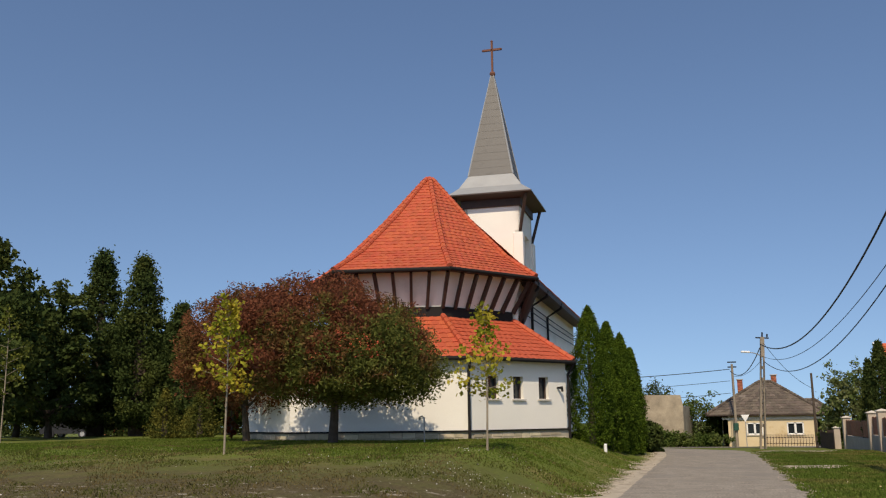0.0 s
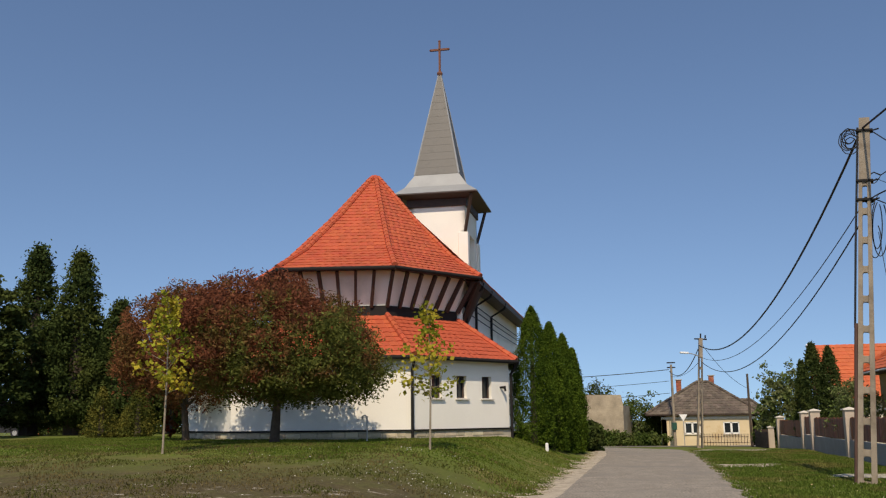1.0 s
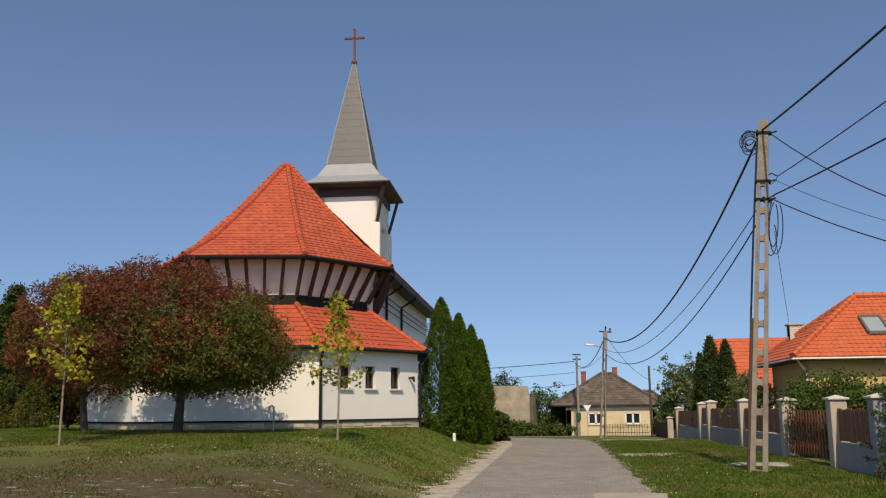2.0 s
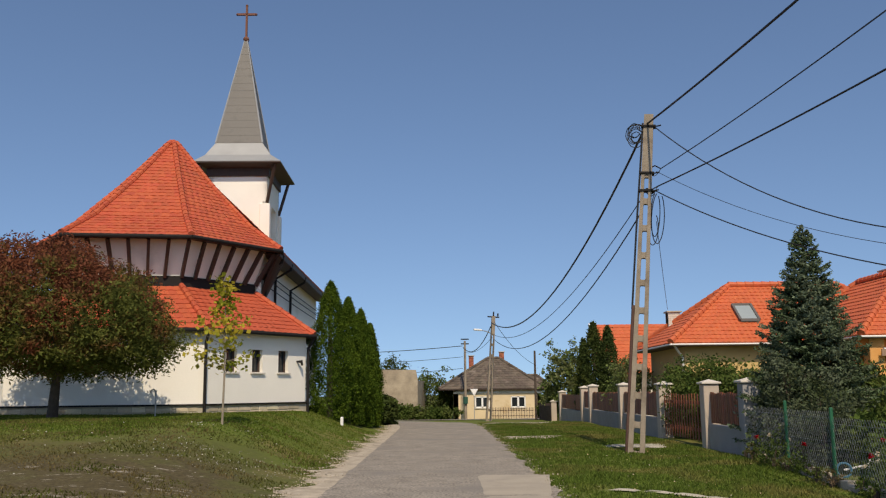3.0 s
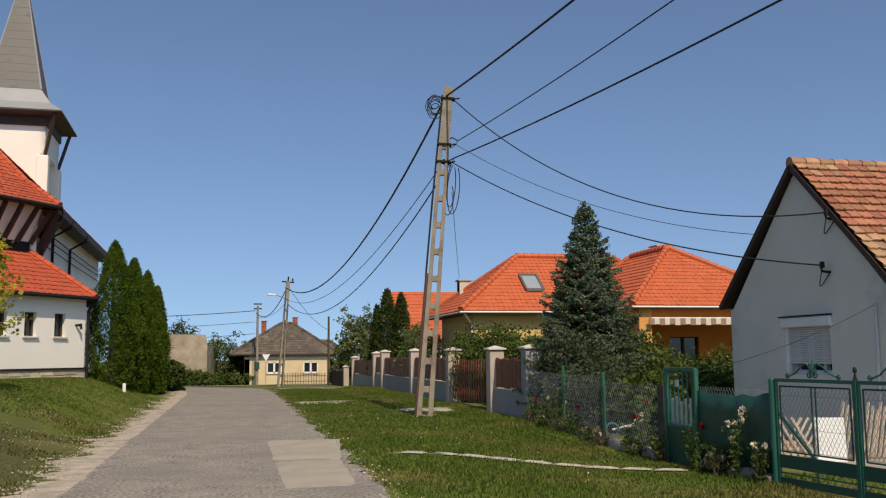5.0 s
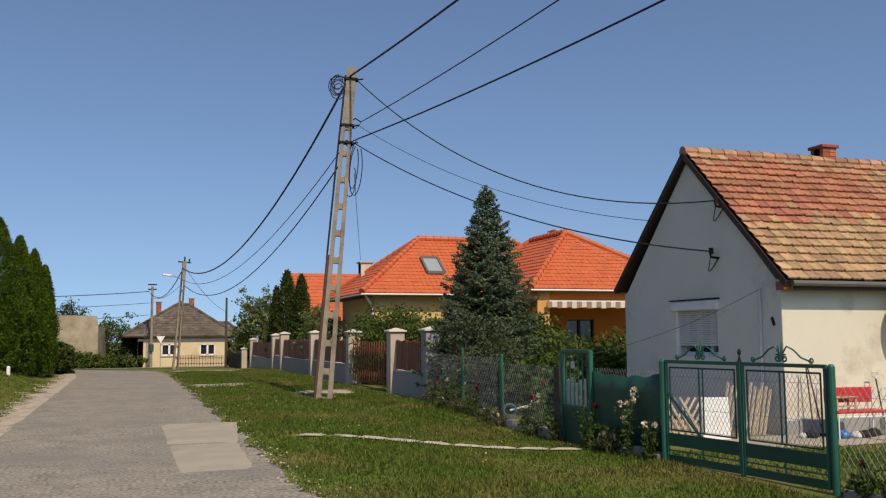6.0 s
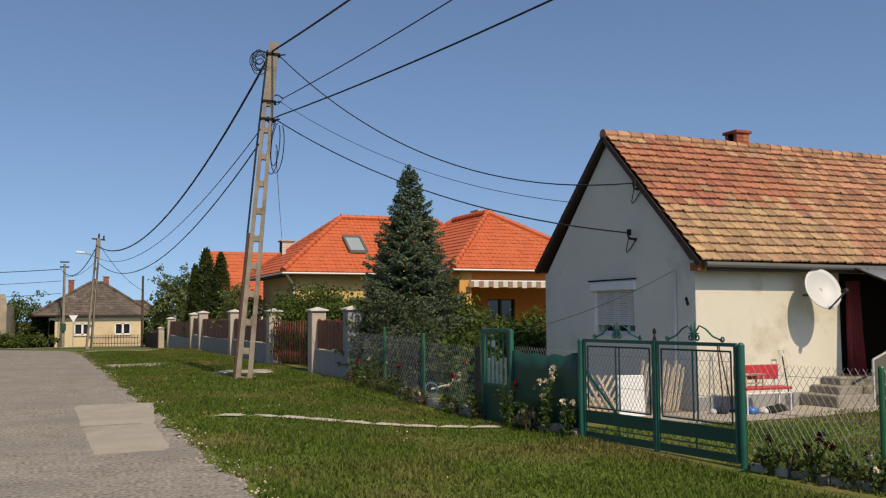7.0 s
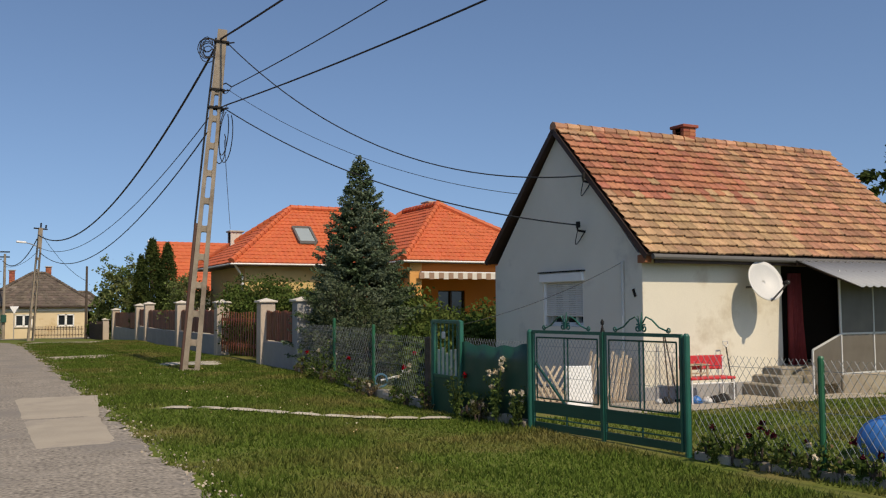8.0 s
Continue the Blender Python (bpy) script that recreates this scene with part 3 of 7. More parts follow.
# lower ring of walls with small windows
for k in range(-4, 2):
    a, b = oct_xy(R_WALL, k), oct_xy(R_WALL, k + 1)
    length = (Vector(b) - Vector(a)).length
    holes = []
    if k == 0:
        holes = [(u, u + 0.52, 2.42, 3.24) for u in (length - 4.15, length - 2.88, length - 1.52)]
    part("wall", Shape().wall(a, b, 1.28, LOW_EAVE + 0.05, 0.35, holes), WHITE, church)
    d = (Vector(b) - Vector(a)).normalized()
    out = Vector((d.y, -d.x))
    for u0, u1, z0, z1 in holes:
        p = Vector(a) + d * u0
        q = Vector(a) + d * u1
        w = part("window", Shape().plate([(*(p - out * 0.22), z0), (*(q - out * 0.22), z0), (*(q - out * 0.22), z1), (*(p - out * 0.22), z1)], 0.02), PANE, church, "small dark window pane")
        fr = Shape()
        for c0, c1 in (((p, z0), (p, z1)), ((q, z0), (q, z1)), ((p, z0), (q, z0)), ((p, z1), (q, z1))):
            fr.beam((*(c0[0] - out * 0.18), c0[1]), (*(c1[0] - out * 0.18), c1[1]), 0.07, 0.07)
        part("frame", fr, DARK_WOOD, w, "dark brown frame")
        sill = Shape()
        sill.beam((*(p - d * 0.08 - out * 0.05), z0 - 0.04), (*(q + d * 0.08 - out * 0.05), z0 - 0.04), 0.28, 0.05)
        part("sill", sill, CAP, w, "pale sill")
    # stone foot, drip strip
    af, bf = oct_xy(R_WALL + 0.06, k), oct_xy(R_WALL + 0.06, k + 1)
    part("foot_wall", Shape().wall(af, bf, BASE, 1.26, 0.3), MORTAR, church, "rubble stone foot of the wall")
    st = Shape()
    st.beam((*oct_xy(R_WALL + 0.05, k), 1.285), (*oct_xy(R_WALL + 0.05, k + 1), 1.285), 0.16, 0.06)
    part("drip_strip", st, BLACK_METAL, church, "dark drip strip")
    # roof of the ring with its eave board and gutter
    lo_a, lo_b, hi_a, hi_b = oct_xy(R_LOW, k), oct_xy(R_LOW, k + 1), band_xy(k, 0.05), band_xy(k + 1, 0.05)
    tiled_face([((*lo_a, LOW_EAVE), (*lo_b, LOW_EAVE)), ((*hi_a, BAND0), (*hi_b, BAND0))], CHURCH_TILE, church, "lower_roof_face", pieces=k == 0)
    part("eave_board", Shape().plate([(*lo_a, LOW_EAVE - 0.03), (*lo_b, LOW_EAVE - 0.03), (*oct_xy(R_WALL - 0.2, k + 1), LOW_EAVE + 0.02), (*oct_xy(R_WALL - 0.2, k), LOW_EAVE + 0.02)], 0.06), DARK_WOOD, church)
    g = Shape()
    g.tube([(*oct_xy(R_LOW + 0.06, k), LOW_EAVE - 0.05), (*oct_xy(R_LOW + 0.06, k + 1), LOW_EAVE - 0.05)], 0.07, 8)
    part("gutter", g, BLACK_METAL, church, "dark gutter")
    ridge_tiles([(*lo_a, LOW_EAVE + 0.05), (*hi_a, BAND0 + 0.05)], church, CHURCH_TILE)
    # dark band and leaning upper wall
    part("band", Shape().wall(hi_a, hi_b, BAND0 - 0.1, BAND1, 0.15), BLACK_METAL, church, "dark sheet-metal band")
    wa, wb = band_xy(k), band_xy(k + 1)
    ua, ub = band_xy(k, 0.48), band_xy(k + 1, 0.48)
    part("upper_wall", Shape().plate([(*wa, BAND1 - 0.02), (*wb, BAND1 - 0.02), (*ub, UP_EAVE - 0.05), (*ua, UP_EAVE - 0.05)], 0.15), WHITE, church)
    part("soffit", Shape().plate([(*up_xy(k, -0.02), UP_EAVE - 0.06), (*up_xy(k + 1, -0.02), UP_EAVE - 0.06), (*band_xy(k + 1, 0.4), UP_EAVE + 0.02), (*band_xy(k, 0.4), UP_EAVE + 0.02)], 0.05), DARK_WOOD, church)
    n = 6
    for i in range(n):
        t = i / n
        p, q = lerp2(wa, wb, t), lerp2(up_xy(k, -0.25), up_xy(k + 1, -0.25), t)
        p = lerp2((0, 0), p, 1.015)
        part("rafter", Shape().beam((*p, BAND1 - 0.05), (*q, UP_EAVE - 0.12), 0.11, 0.16), DARK_WOOD, church)
    # upper roof with flared eave
    prof = [(1.0, UP_EAVE), (0.75, 8.36), (0.40, 10.40), (0.03, APEX)]
    rows = []
    for fr_, z in prof:
        l_, r_ = lerp2(APEX_XY, up_xy(k), fr_), lerp2(APEX_XY, up_xy(k + 1), fr_)
        rows.append(((*l_, z), (*r_, z)))
    tiled_face(rows, CHURCH_TILE, church, "upper_roof_face")
    ridge_tiles([(*(Vector(r_[0]) + Vector((0, 0, 0.05))),) for r_ in rows], church, CHURCH_TILE)
    e = Shape()
    e.tube([(*up_xy(k, 0.05), UP_EAVE - 0.05), (*up_xy(k + 1, 0.05), UP_EAVE - 0.05)], 0.075, 8)
    part("gutter", e, BLACK_METAL, church, "dark gutter")
part("roof_cap", Shape().tube([(*APEX_XY, APEX - 0.1), (*APEX_XY, APEX + 0.12), (*APEX_XY, APEX + 0.2)], [0.24, 0.2, 0.05], 10), CHURCH_TILE, church)

# nave behind the apse
NX, NY0, NY1 = 5.63, -1.44, 18.4
for sgn in (1, -1):
    x = NX if sgn > 0 else -4.0
    e0, e1 = (x, NY0, UP_EAVE), (x, NY1, UP_EAVE)
    r0, r1 = (0.0, APEX_XY[1], APEX - 0.02), (0.0, NY1 - 1, APEX - 0.02)
    rows = [(e0, e1), (r0, r1)] if sgn > 0 else [(e1, e0), (r1, r0)]
    tiled_face(rows, CHURCH_TILE, church, "nave_roof_face", 0.4, 0.45)
    wx = R_BAND + 0.1 if sgn > 0 else -3.2
    a, b = ((wx, NY0 + 0.4), (wx, NY1 - 0.3))
    part("nave_wall", Shape().wall(*((a, b) if sgn > 0 else (b, a)), 0.6, UP_EAVE + 0.3, 0.4), WHITE, church)
    bd = Shape()
    bd.beam((x - 0.04 * sgn, NY0, UP_EAVE - 0.12), (x - 0.04 * sgn, NY1, UP_EAVE - 0.12), 0.06, 0.26)
    part("eave_board", bd, DARK_WOOD, church)
    sf = Shape()
    q = [(x, NY0, UP_EAVE - 0.2), (x, NY1, UP_EAVE - 0.2), (wx, NY1, UP_EAVE - 0.05), (wx, NY0, UP_EAVE - 0.05)]
    part("soffit", sf.plate(q, 0.04), DARK_WOOD, church)
part("end_wall", Shape().wall((R_BAND, NY1 - 0.4), (-3.2, NY1 - 0.4), 0.4, 7.2, 0.4), WHITE, church)
for i in range(7):                # long braces under the nave's first eave corner
    t = i / 7
    p = Vector((R_BAND + 0.1, NY0 + 0.6 + t * 1.0, BAND1 - 0.35))
    part("rafter", Shape().beam(p, (NX - 0.1, NY0 + 0.1 + t * 1.6, UP_EAVE - 0.15), 0.10, 0.14), DARK_WOOD, church)
for y, z0 in ((1.9, 4.2), (6.5, 3.2), (-0.6, 3.9)):     # downpipes on the nave wall
    x = R_BAND + 0.16
    part("downpipe", Shape().tube([(NX - 0.02, y, UP_EAVE - 0.1), (NX - 0.05, y, UP_EAVE - 0.35), (x + 0.05, y, UP_EAVE - 0.75), (x + 0.05, y, 1.0)], 0.06, 8), BLACK_METAL, church, "dark downpipe")
for z in (6.55, 6.3, 6.0):
    c = Shape()
    c.tube([(R_BAND + 0.22, 0.2, z), (R_BAND + 0.22, 9, z - 0.03), (R_BAND + 0.22, 17.5, z)], 0.022, 6)
    part("cable", c, BLACK_METAL, church)
for k, off in ((0, 0.12), (1, -0.02)):
    x, y = oct_xy(R_WALL + 0.10, k)
    part("downpipe", Shape().tube([(*oct_xy(R_LOW, k), LOW_EAVE - 0.1), (*oct_xy(R_LOW - 0.1, k), LOW_EAVE - 0.3), (x, y, LOW_EAVE - 0.5), (x, y, 0.8)], 0.055, 8), BLACK_METAL, church, "dark downpipe")
lamp_p = lerp2(oct_xy(R_WALL, 0), oct_xy(R_WALL, 1), 0.90)
part("wall_lamp", Shape().tube([(*lamp_p, 2.85), (*lerp2((0, 0), lamp_p, 1.03), 2.85), (*lerp2((0, 0), lamp_p, 1.035), 2.7)], [0.03, 0.07, 0.04], 8), BLACK_METAL, church, "small dark wall lamp")

# tower
TX, TY = 0.08, 18.4
WX0, WX1, WY0, WY1 = TX - 1.74, TX + 1.84, TY - 1.74, TY + 2.7
tw = Shape()
tw.wall((WX0, WY0), (WX1, WY0), 6, 14.9, 0.3)
tw.wall((WX1, WY1), (WX0, WY1), 6, 14.9, 0.3)
tw.wall((WX0, WY1), (WX0, WY0), 6, 14.9, 0.3)
tw.wall((WX1, WY0), (WX1, WY1), 6, 14.9, 0.3, [(1.15, 3.55, 9.0, 13.2)])
for k in range(12):              # round head of the tall niche
    a0, a1 = math.pi * k / 12, math.pi * (k + 1) / 12
    yc, zc = WY0 + 2.35, 13.2
    y0, y1, z0, z1 = yc - 1.2 * math.cos(a0), yc - 1.2 * math.cos(a1), zc + 0.9 * math.sin(a0), zc + 0.9 * math.sin(a1)
    tw.add([(WX1 + 0.004, y0, z0), (WX1 + 0.004, y1, z1), (WX1 + 0.004, y1, 14.2), (WX1 + 0.004, y0, 14.2)], [(0, 1, 2, 3)])
part("tower_wall", tw, WHITE, church)
part("tower_core", Shape().box((WX0 + 0.5, WY0 + 0.5, 6), (WX1 - 0.42, WY1 - 0.5, 14.2)), WHITE, church)
for y in (WY0 - 0.16, WY1 - 0.5):
    part("tower_buttress", Shape().box((WX1 - 0.42, y, 6), (WX1 + 0.20, y + 0.66, 13.05), 0.03), WHITE, church)
part("tower_frieze", Shape().box((WX0 - 0.12, WY0 - 0.12, 14.75), (WX1 + 0.12, WY1 + 0.12, 15.5), 0.02), DARK_WOOD, church, "dark timber frieze")
BRIM = [(-2.5, -2.66), (2.76, -2.66), (2.76, 3.5), (-2.5, 3.5)]
KNEE = [(-1.93, -2.02), (2.05, -2.02), (2.05, 2.4), (-1.93, 2.4)]
FOOT = [(-1.44, -1.44), (1.44, -1.44), (1.44, 1.0), (-1.44, 1.0)]
HEAD = [(WX0, WY0), (WX1, WY0), (WX1, WY1), (WX0, WY1)]
for i in range(4):
    h = (i + 1) % 4

    def on(ring, k, z):
        return (TX + ring[k][0], TY + ring[k][1], z)
    lo, mid, hi = [on(BRIM, i, 15.5), on(BRIM, h, 15.5)], [on(KNEE, h, 16.05), on(KNEE, i, 16.05)], [on(FOOT, h, 16.95), on(FOOT, i, 16.95)]
    part("skirt_roof", Shape().plate([*lo, *mid], 0.06).plate([mid[1], mid[0], *hi], 0.06), SHEET_PALE, church, "pale sheet-metal skirt of the spire")
    part("skirt_soffit", Shape().plate([(*HEAD[i], 15.2), (*HEAD[h], 15.2), (lo[1][0], lo[1][1], 15.42), (lo[0][0], lo[0][1], 15.42)], 0.04), DARK_WOOD, church)
    tips = [(-0.09, -0.09), (0.09, -0.09), (0.09, 0.09), (-0.09, 0.09)]
    tip_a, tip_b = on(tips, i, 24.15), on(tips, h, 24.15)
    sp = part("spire_face", Shape().plate([hi[1], hi[0], tip_b, tip_a], 0.02), SHEET, church, "grey sheet-metal spire face")
    n = 14
    a, b = FOOT[i], FOOT[h]
    for j in range(n):          # overlapping sheet courses
        t0, t1 = j / n, (j + 1) / n
        A, B = Vector(hi[1]).lerp(Vector(tip_a), t0), Vector(hi[0]).lerp(Vector(tip_b), t0)
        C, D = Vector(hi[0]).lerp(Vector(tip_b), t1), Vector(hi[1]).lerp(Vector(tip_a), t1)
        o = Vector(((a[0] + b[0]) / 2, (a[1] + b[1]) / 2, 0)) * 0.012
        part("sheet", Shape().plate([A + o * 0.9, B + o * 0.9, C + o * 0.4, D + o * 0.4], 0.004), SHEET, sp)
    part("hip_seam", Shape().tube([hi[0], tip_b], [0.06, 0.03], 6), SHEET_PALE, sp, "pale metal hip seam")
    part("brace", Shape().beam((HEAD[h][0], HEAD[h][1], 13.1), (TX + BRIM[h][0] * 0.86, TY + BRIM[h][1] * 0.9, 15.35), 0.15), DARK_WOOD, church, "dark timber brace")
part("spire_ball", Shape().tube([(TX, TY, 24.05), (TX, TY, 24.13), (TX, TY, 24.25), (TX, TY, 24.37), (TX, TY, 24.45)], [0.05, 0.16, 0.2, 0.16, 0.05], 12), RUST, church, "copper-brown ball")
cr = Shape()
cr.beam((TX, TY, 24.3), (TX, TY, 26.5), 0.13, 0.13)
cr.beam((TX - 0.56, TY, 25.95), (TX + 0.56, TY, 25.95), 0.13, 0.13)
for p in ((TX - 0.6, TY, 25.95), (TX + 0.6, TY, 25.95), (TX, TY, 26.55)):
    cr.tube([(p[0] - 0.08, p[1], p[2]), p, (p[0] + 0.08, p[1], p[2])], [0.05, 0.1, 0.05], 8)
part("cross", cr, RUST, church, "reddish-brown metal cross")


# ---- houses ----
def hip_roof(parent, x0, x1, y0, y1, ze, zr, hip0, hip1, mat, course=0.33, tile=0.30, along="x", gutter=WHITE_PAINT, mid=None):
    """A hipped roof; hip0, hip1: how far the ridge's ends lie in from the eaves."""
    if along == "x":
        ym = (y0 + y1) / 2
        A, B = (x0 + hip0, ym, zr), (x1 - hip1, ym, zr)
        faces = [((x0, y0), (x1, y0), A, B), ((x1, y1), (x0, y1), B, A), ((x0, y1), (x0, y0), A, A), ((x1, y0), (x1, y1), B, B)]
    else:
        xm = mid or (x0 + x1) / 2
        A, B = (xm, y0 + hip0, zr), (xm, y1 - hip1, zr)
        faces = [((x0, y0), (x1, y0), A, A), ((x1, y1), (x0, y1), B, B), ((x0, y1), (x0, y0), B, A), ((x1, y0), (x1, y1), A, B)]
    for a, b, c, d in faces:
        tiled_face([((*a, ze), (*b, ze)), (c, d)], mat, parent, "roof_face", course, tile)
        ridge_tiles([(*a, ze + 0.06), (c[0], c[1], c[2] + 0.06)], parent, mat, 0.12)
    ridge_tiles([(A[0], A[1], A[2] + 0.08), (B[0], B[1], B[2] + 0.08)], parent, mat, 0.12)
    g = Shape()
    for a, b in (((x0, y0), (x1, y0)), ((x0, y1), (x0, y0)), ((x1, y0), (x1, y1))):
        g.tube([(*a, ze - 0.05), (*b, ze - 0.05)], 0.034, 8)
    part("gutter", g, gutter, parent)
    part("eave_board", Shape().plate([(x0, y0, ze - 0.03), (x1, y0, ze - 0.03), (x1, y1, ze - 0.03), (x0, y1, ze - 0.03)], 0.08), DARK_WOOD, parent)


def window(parent, a, b, z0, z1, out, frame_mat=WHITE_PAINT, mull=1, name="window", bar=0.09):
    """A framed casement between plan points a and b; out: the outward way."""
    a, b, out = Vector((*a, 0)), Vector((*b, 0)), Vector((*out, 0))
    w = part(name, Shape().plate([a - out * 0.08 + Vector((0, 0, z0)), b - out * 0.08 + Vector((0, 0, z0)), b - out * 0.08 + Vector((0, 0, z1)), a - out * 0.08 + Vector((0, 0, z1))], 0.02), PANE, parent)
    bars = [(a, z0, a, z1), (b, z0, b, z1), (a, z0, b, z0), (a, z1, b, z1)]
    for i in range(mull):
        c = a.lerp(b, (i + 1) / (mull + 1))
        bars.append((c, z0, c, z1))
    for p, zp, q, zq in bars:
        part("frame", Shape().beam(p - out * 0.04 + Vector((0, 0, zp)), q - out * 0.04 + Vector((0, 0, zq)), bar, bar, up=out), frame_mat, w)
    d = (b - a).normalized()
    part("sill", Shape().beam(a - d * 0.08 + out * 0.05 + Vector((0, 0, z0 - 0.06)), b + d * 0.08 + out * 0.05 + Vector((0, 0, z0 - 0.06)), 0.2, 0.05), CAP, w)
    return w


def chimney(parent, x, y, z0, z1, w=0.45, mat=BRICK, cap=True, over=0.07):
    """Brick courses, each brick proud of its joints, under a cap slab."""
    s = Shape()
    n = int((z1 - z0) / 0.085)
    for i in range(n):
        z = z0 + i * (z1 - z0) / n
        h = (z1 - z0) / n - 0.012
        k = 2
        for j in range(k):
            u0, u1 = -w / 2 + j * w / k, -w / 2 + (j + 1) * w / k - 0.012
            s.box((x + u0, y - w / 2, z), (x + u1, y - w / 2 + 0.1, z + h)).box((x + u0, y + w / 2 - 0.1, z), (x + u1, y + w / 2, z + h))
            s.box((x - w / 2, y - w / 2 + 0.11, z), (x - w / 2 + 0.1, y + w / 2 - 0.11, z + h)).box((x + w / 2 - 0.1, y - w / 2 + 0.11, z), (x + w / 2, y + w / 2 - 0.11, z + h))
    s.box((x - w / 2 + 0.01, y - w / 2 + 0.01, z0), (x + w / 2 - 0.02, y + w / 2 - 0.02, z1))
    c = part("chimney", s, mat, parent)
    if cap:
        part("cap", Shape().box((x - w / 2 - over, y - w / 2 - over, z1), (x + w / 2 + over, y + w / 2 + over, z1 + 0.07), 0.01), mat if over < 0.05 else CONCRETE, c, "brick cap course" if over < 0.05 else "concrete cap slab")
    return c


# the small house beside the double gate
cottage = thing("cottage", (0, 0, 0), "small cottage with a grey gable, cream side and old tiled roof", "house")
GX, GY0, GY1, HX1 = 11.0, 13.25, 18.6, 19.1
RY, RZ, EZ, G0 = 15.9, 5.44, 2.60, -0.35
gab = Shape()
gab.wall((GX, GY1), (GX, GY0), G0, 2.5, 0.4, [(GY1 - 16.56, GY1 - 15.10, 1.20, 2.16)])
gab.add([(GX, GY1, 2.5), (GX, GY0, 2.5), (GX, RY, RZ - 0.12), (GX + 0.4, GY1, 2.5), (GX + 0.4, GY0, 2.5), (GX + 0.4, RY, RZ - 0.12)], [(0, 1, 2), (5, 4, 3), (0, 2, 5, 3), (1, 4, 5, 2)])
part("gable_wall", gab, GREY, cottage, "grey rough-rendered gable")
part("side_wall", Shape().wall((GX + 0.004, GY0 - 0.006), (HX1, GY0 - 0.006), G0, 2.62, 0.4, [(3.59, 5.75, 0.40, 2.44)]), CREAM, cottage, "cream rendered side wall")
part("back_wall", Shape().wall((HX1 - 0.01, GY1 + 0.006), (GX + 0.004, GY1 + 0.006), G0, 2.6, 0.4), GREY, cottage)
part("end_wall", Shape().wall((HX1, GY0), (HX1, GY1), G0, 2.6, 0.4).add([(HX1, GY0, 2.6), (HX1, GY1, 2.6), (HX1, RY, RZ - 0.1)], [(0, 1, 2)]), GREY, cottage)
part("foot_band", Shape().box((GX - 0.02, GY0 - 0.035, G0), (15.0, GY0 - 0.008, 0.12), 0.01), PLINTH_GREY, cottage)
RX0, RX1, YE0, YE1 = 10.86, 19.33, 12.95, 18.81
slope = Vector((0, RY - YE0, RZ - EZ))
part("roof_deck", Shape().plate([(RX0 + 0.02, YE0 + 0.03, EZ - 0.02), (RX1, YE0 + 0.03, EZ - 0.02), (RX1, RY, RZ - 0.03), (RX0 + 0.02, RY, RZ - 0.03)], 0.06), DARK_WOOD, cottage)
tiled_face([((RX1, YE1, 2.72), (RX0, YE1, 2.72)), ((RX1, RY, RZ), (RX0, RY, RZ))], OLD_TILE, cottage, "roof_face", 0.33, 0.28)
part("back_deck", Shape().plate([(RX0 + 0.02, RY, RZ - 0.05), (RX1, RY, RZ - 0.05), (RX1, YE1 - 0.03, 2.67), (RX0 + 0.02, YE1 - 0.03, 2.67)], 0.04), DARK_WOOD, cottage)
vb = Shape()
vb.beam((RX0, YE0, EZ - 0.07), (RX0, RY, RZ - 0.07), 0.04, 0.11)
vb.beam((RX0, YE1, 2.65), (RX0, RY, RZ - 0.07), 0.04, 0.11)
part("barge_board", vb, DARK_WOOD, cottage, "dark barge boards")
vs_ = Shape().plate([(RX0 + 0.01, YE1, 2.63), (GX, YE1, 2.63), (GX, RY, RZ - 0.1), (RX0 + 0.01, RY, RZ - 0.1)], 0.05)
vs_.plate([(RX0 + 0.01, RY, RZ - 0.1), (GX, RY, RZ - 0.1), (GX, YE0 + 0.1, EZ - 0.08), (RX0 + 0.01, YE0 + 0.1, EZ - 0.08)], 0.05)
part("verge_soffit", vs_, DARK_WOOD, cottage)
part("eave_box", Shape().box((RX0 + 0.03, YE0 + 0.08, EZ - 0.18), (RX0 + 0.2, GY0, EZ - 0.03), 0.01), RED_WOOD, cottage, "brown rafter end")
part("eave_soffit", Shape().plate([(RX0 + 0.2, YE0 + 0.06, EZ - 0.07), (RX0 + 0.2, GY0 + 0.02, EZ - 0.02), (RX1, GY0 + 0.02, EZ - 0.02), (RX1, YE0 + 0.06, EZ - 0.07)], 0.05), DARK_WOOD, cottage)
part("fascia_board", Shape().box((RX0 + 0.2, YE0 - 0.005, EZ - 0.19), (RX1, YE0 + 0.045, EZ - 0.01), 0.006), DARK_WOOD, cottage)
gt = Shape()
gt.tube([(RX0 + 0.1, YE0 - 0.06, EZ - 0.07), (15.3, YE0 - 0.06, EZ - 0.09), (RX1, YE0 - 0.06, EZ - 0.1)], 0.052, 10)
part("gutter", gt, SHEET, cottage, "grey metal gutter")
rd = Shape()
n = 26
for i in range(n):
    x = RX0 + (RX1 - RX0) * i / n
    rd.tube([(x, RY, RZ + 0.0), (x + 0.35, RY, RZ + 0.015)], [0.125, 0.095], 8)
part("ridge_tiles", rd, RIDGE_TILE, cottage)
chimney(cottage, 14.62, RY + 0.1, 4.9, 5.74, 0.38, over=0.045)
sw = part("shutter", Shape().box((GX - 0.06, 15.05, 2.13), (GX + 0.1, 16.64, 2.34), 0.02), WHITE_PAINT, cottage, "white roller shutter, half lowered")
for i in range(16):
    z = 2.13 - (i + 1) * 0.045
    part("slat", Shape().box((GX + 0.05, 15.12, z), (GX + 0.075, 16.52, z + 0.040), 0.008), SHUTTER, sw)
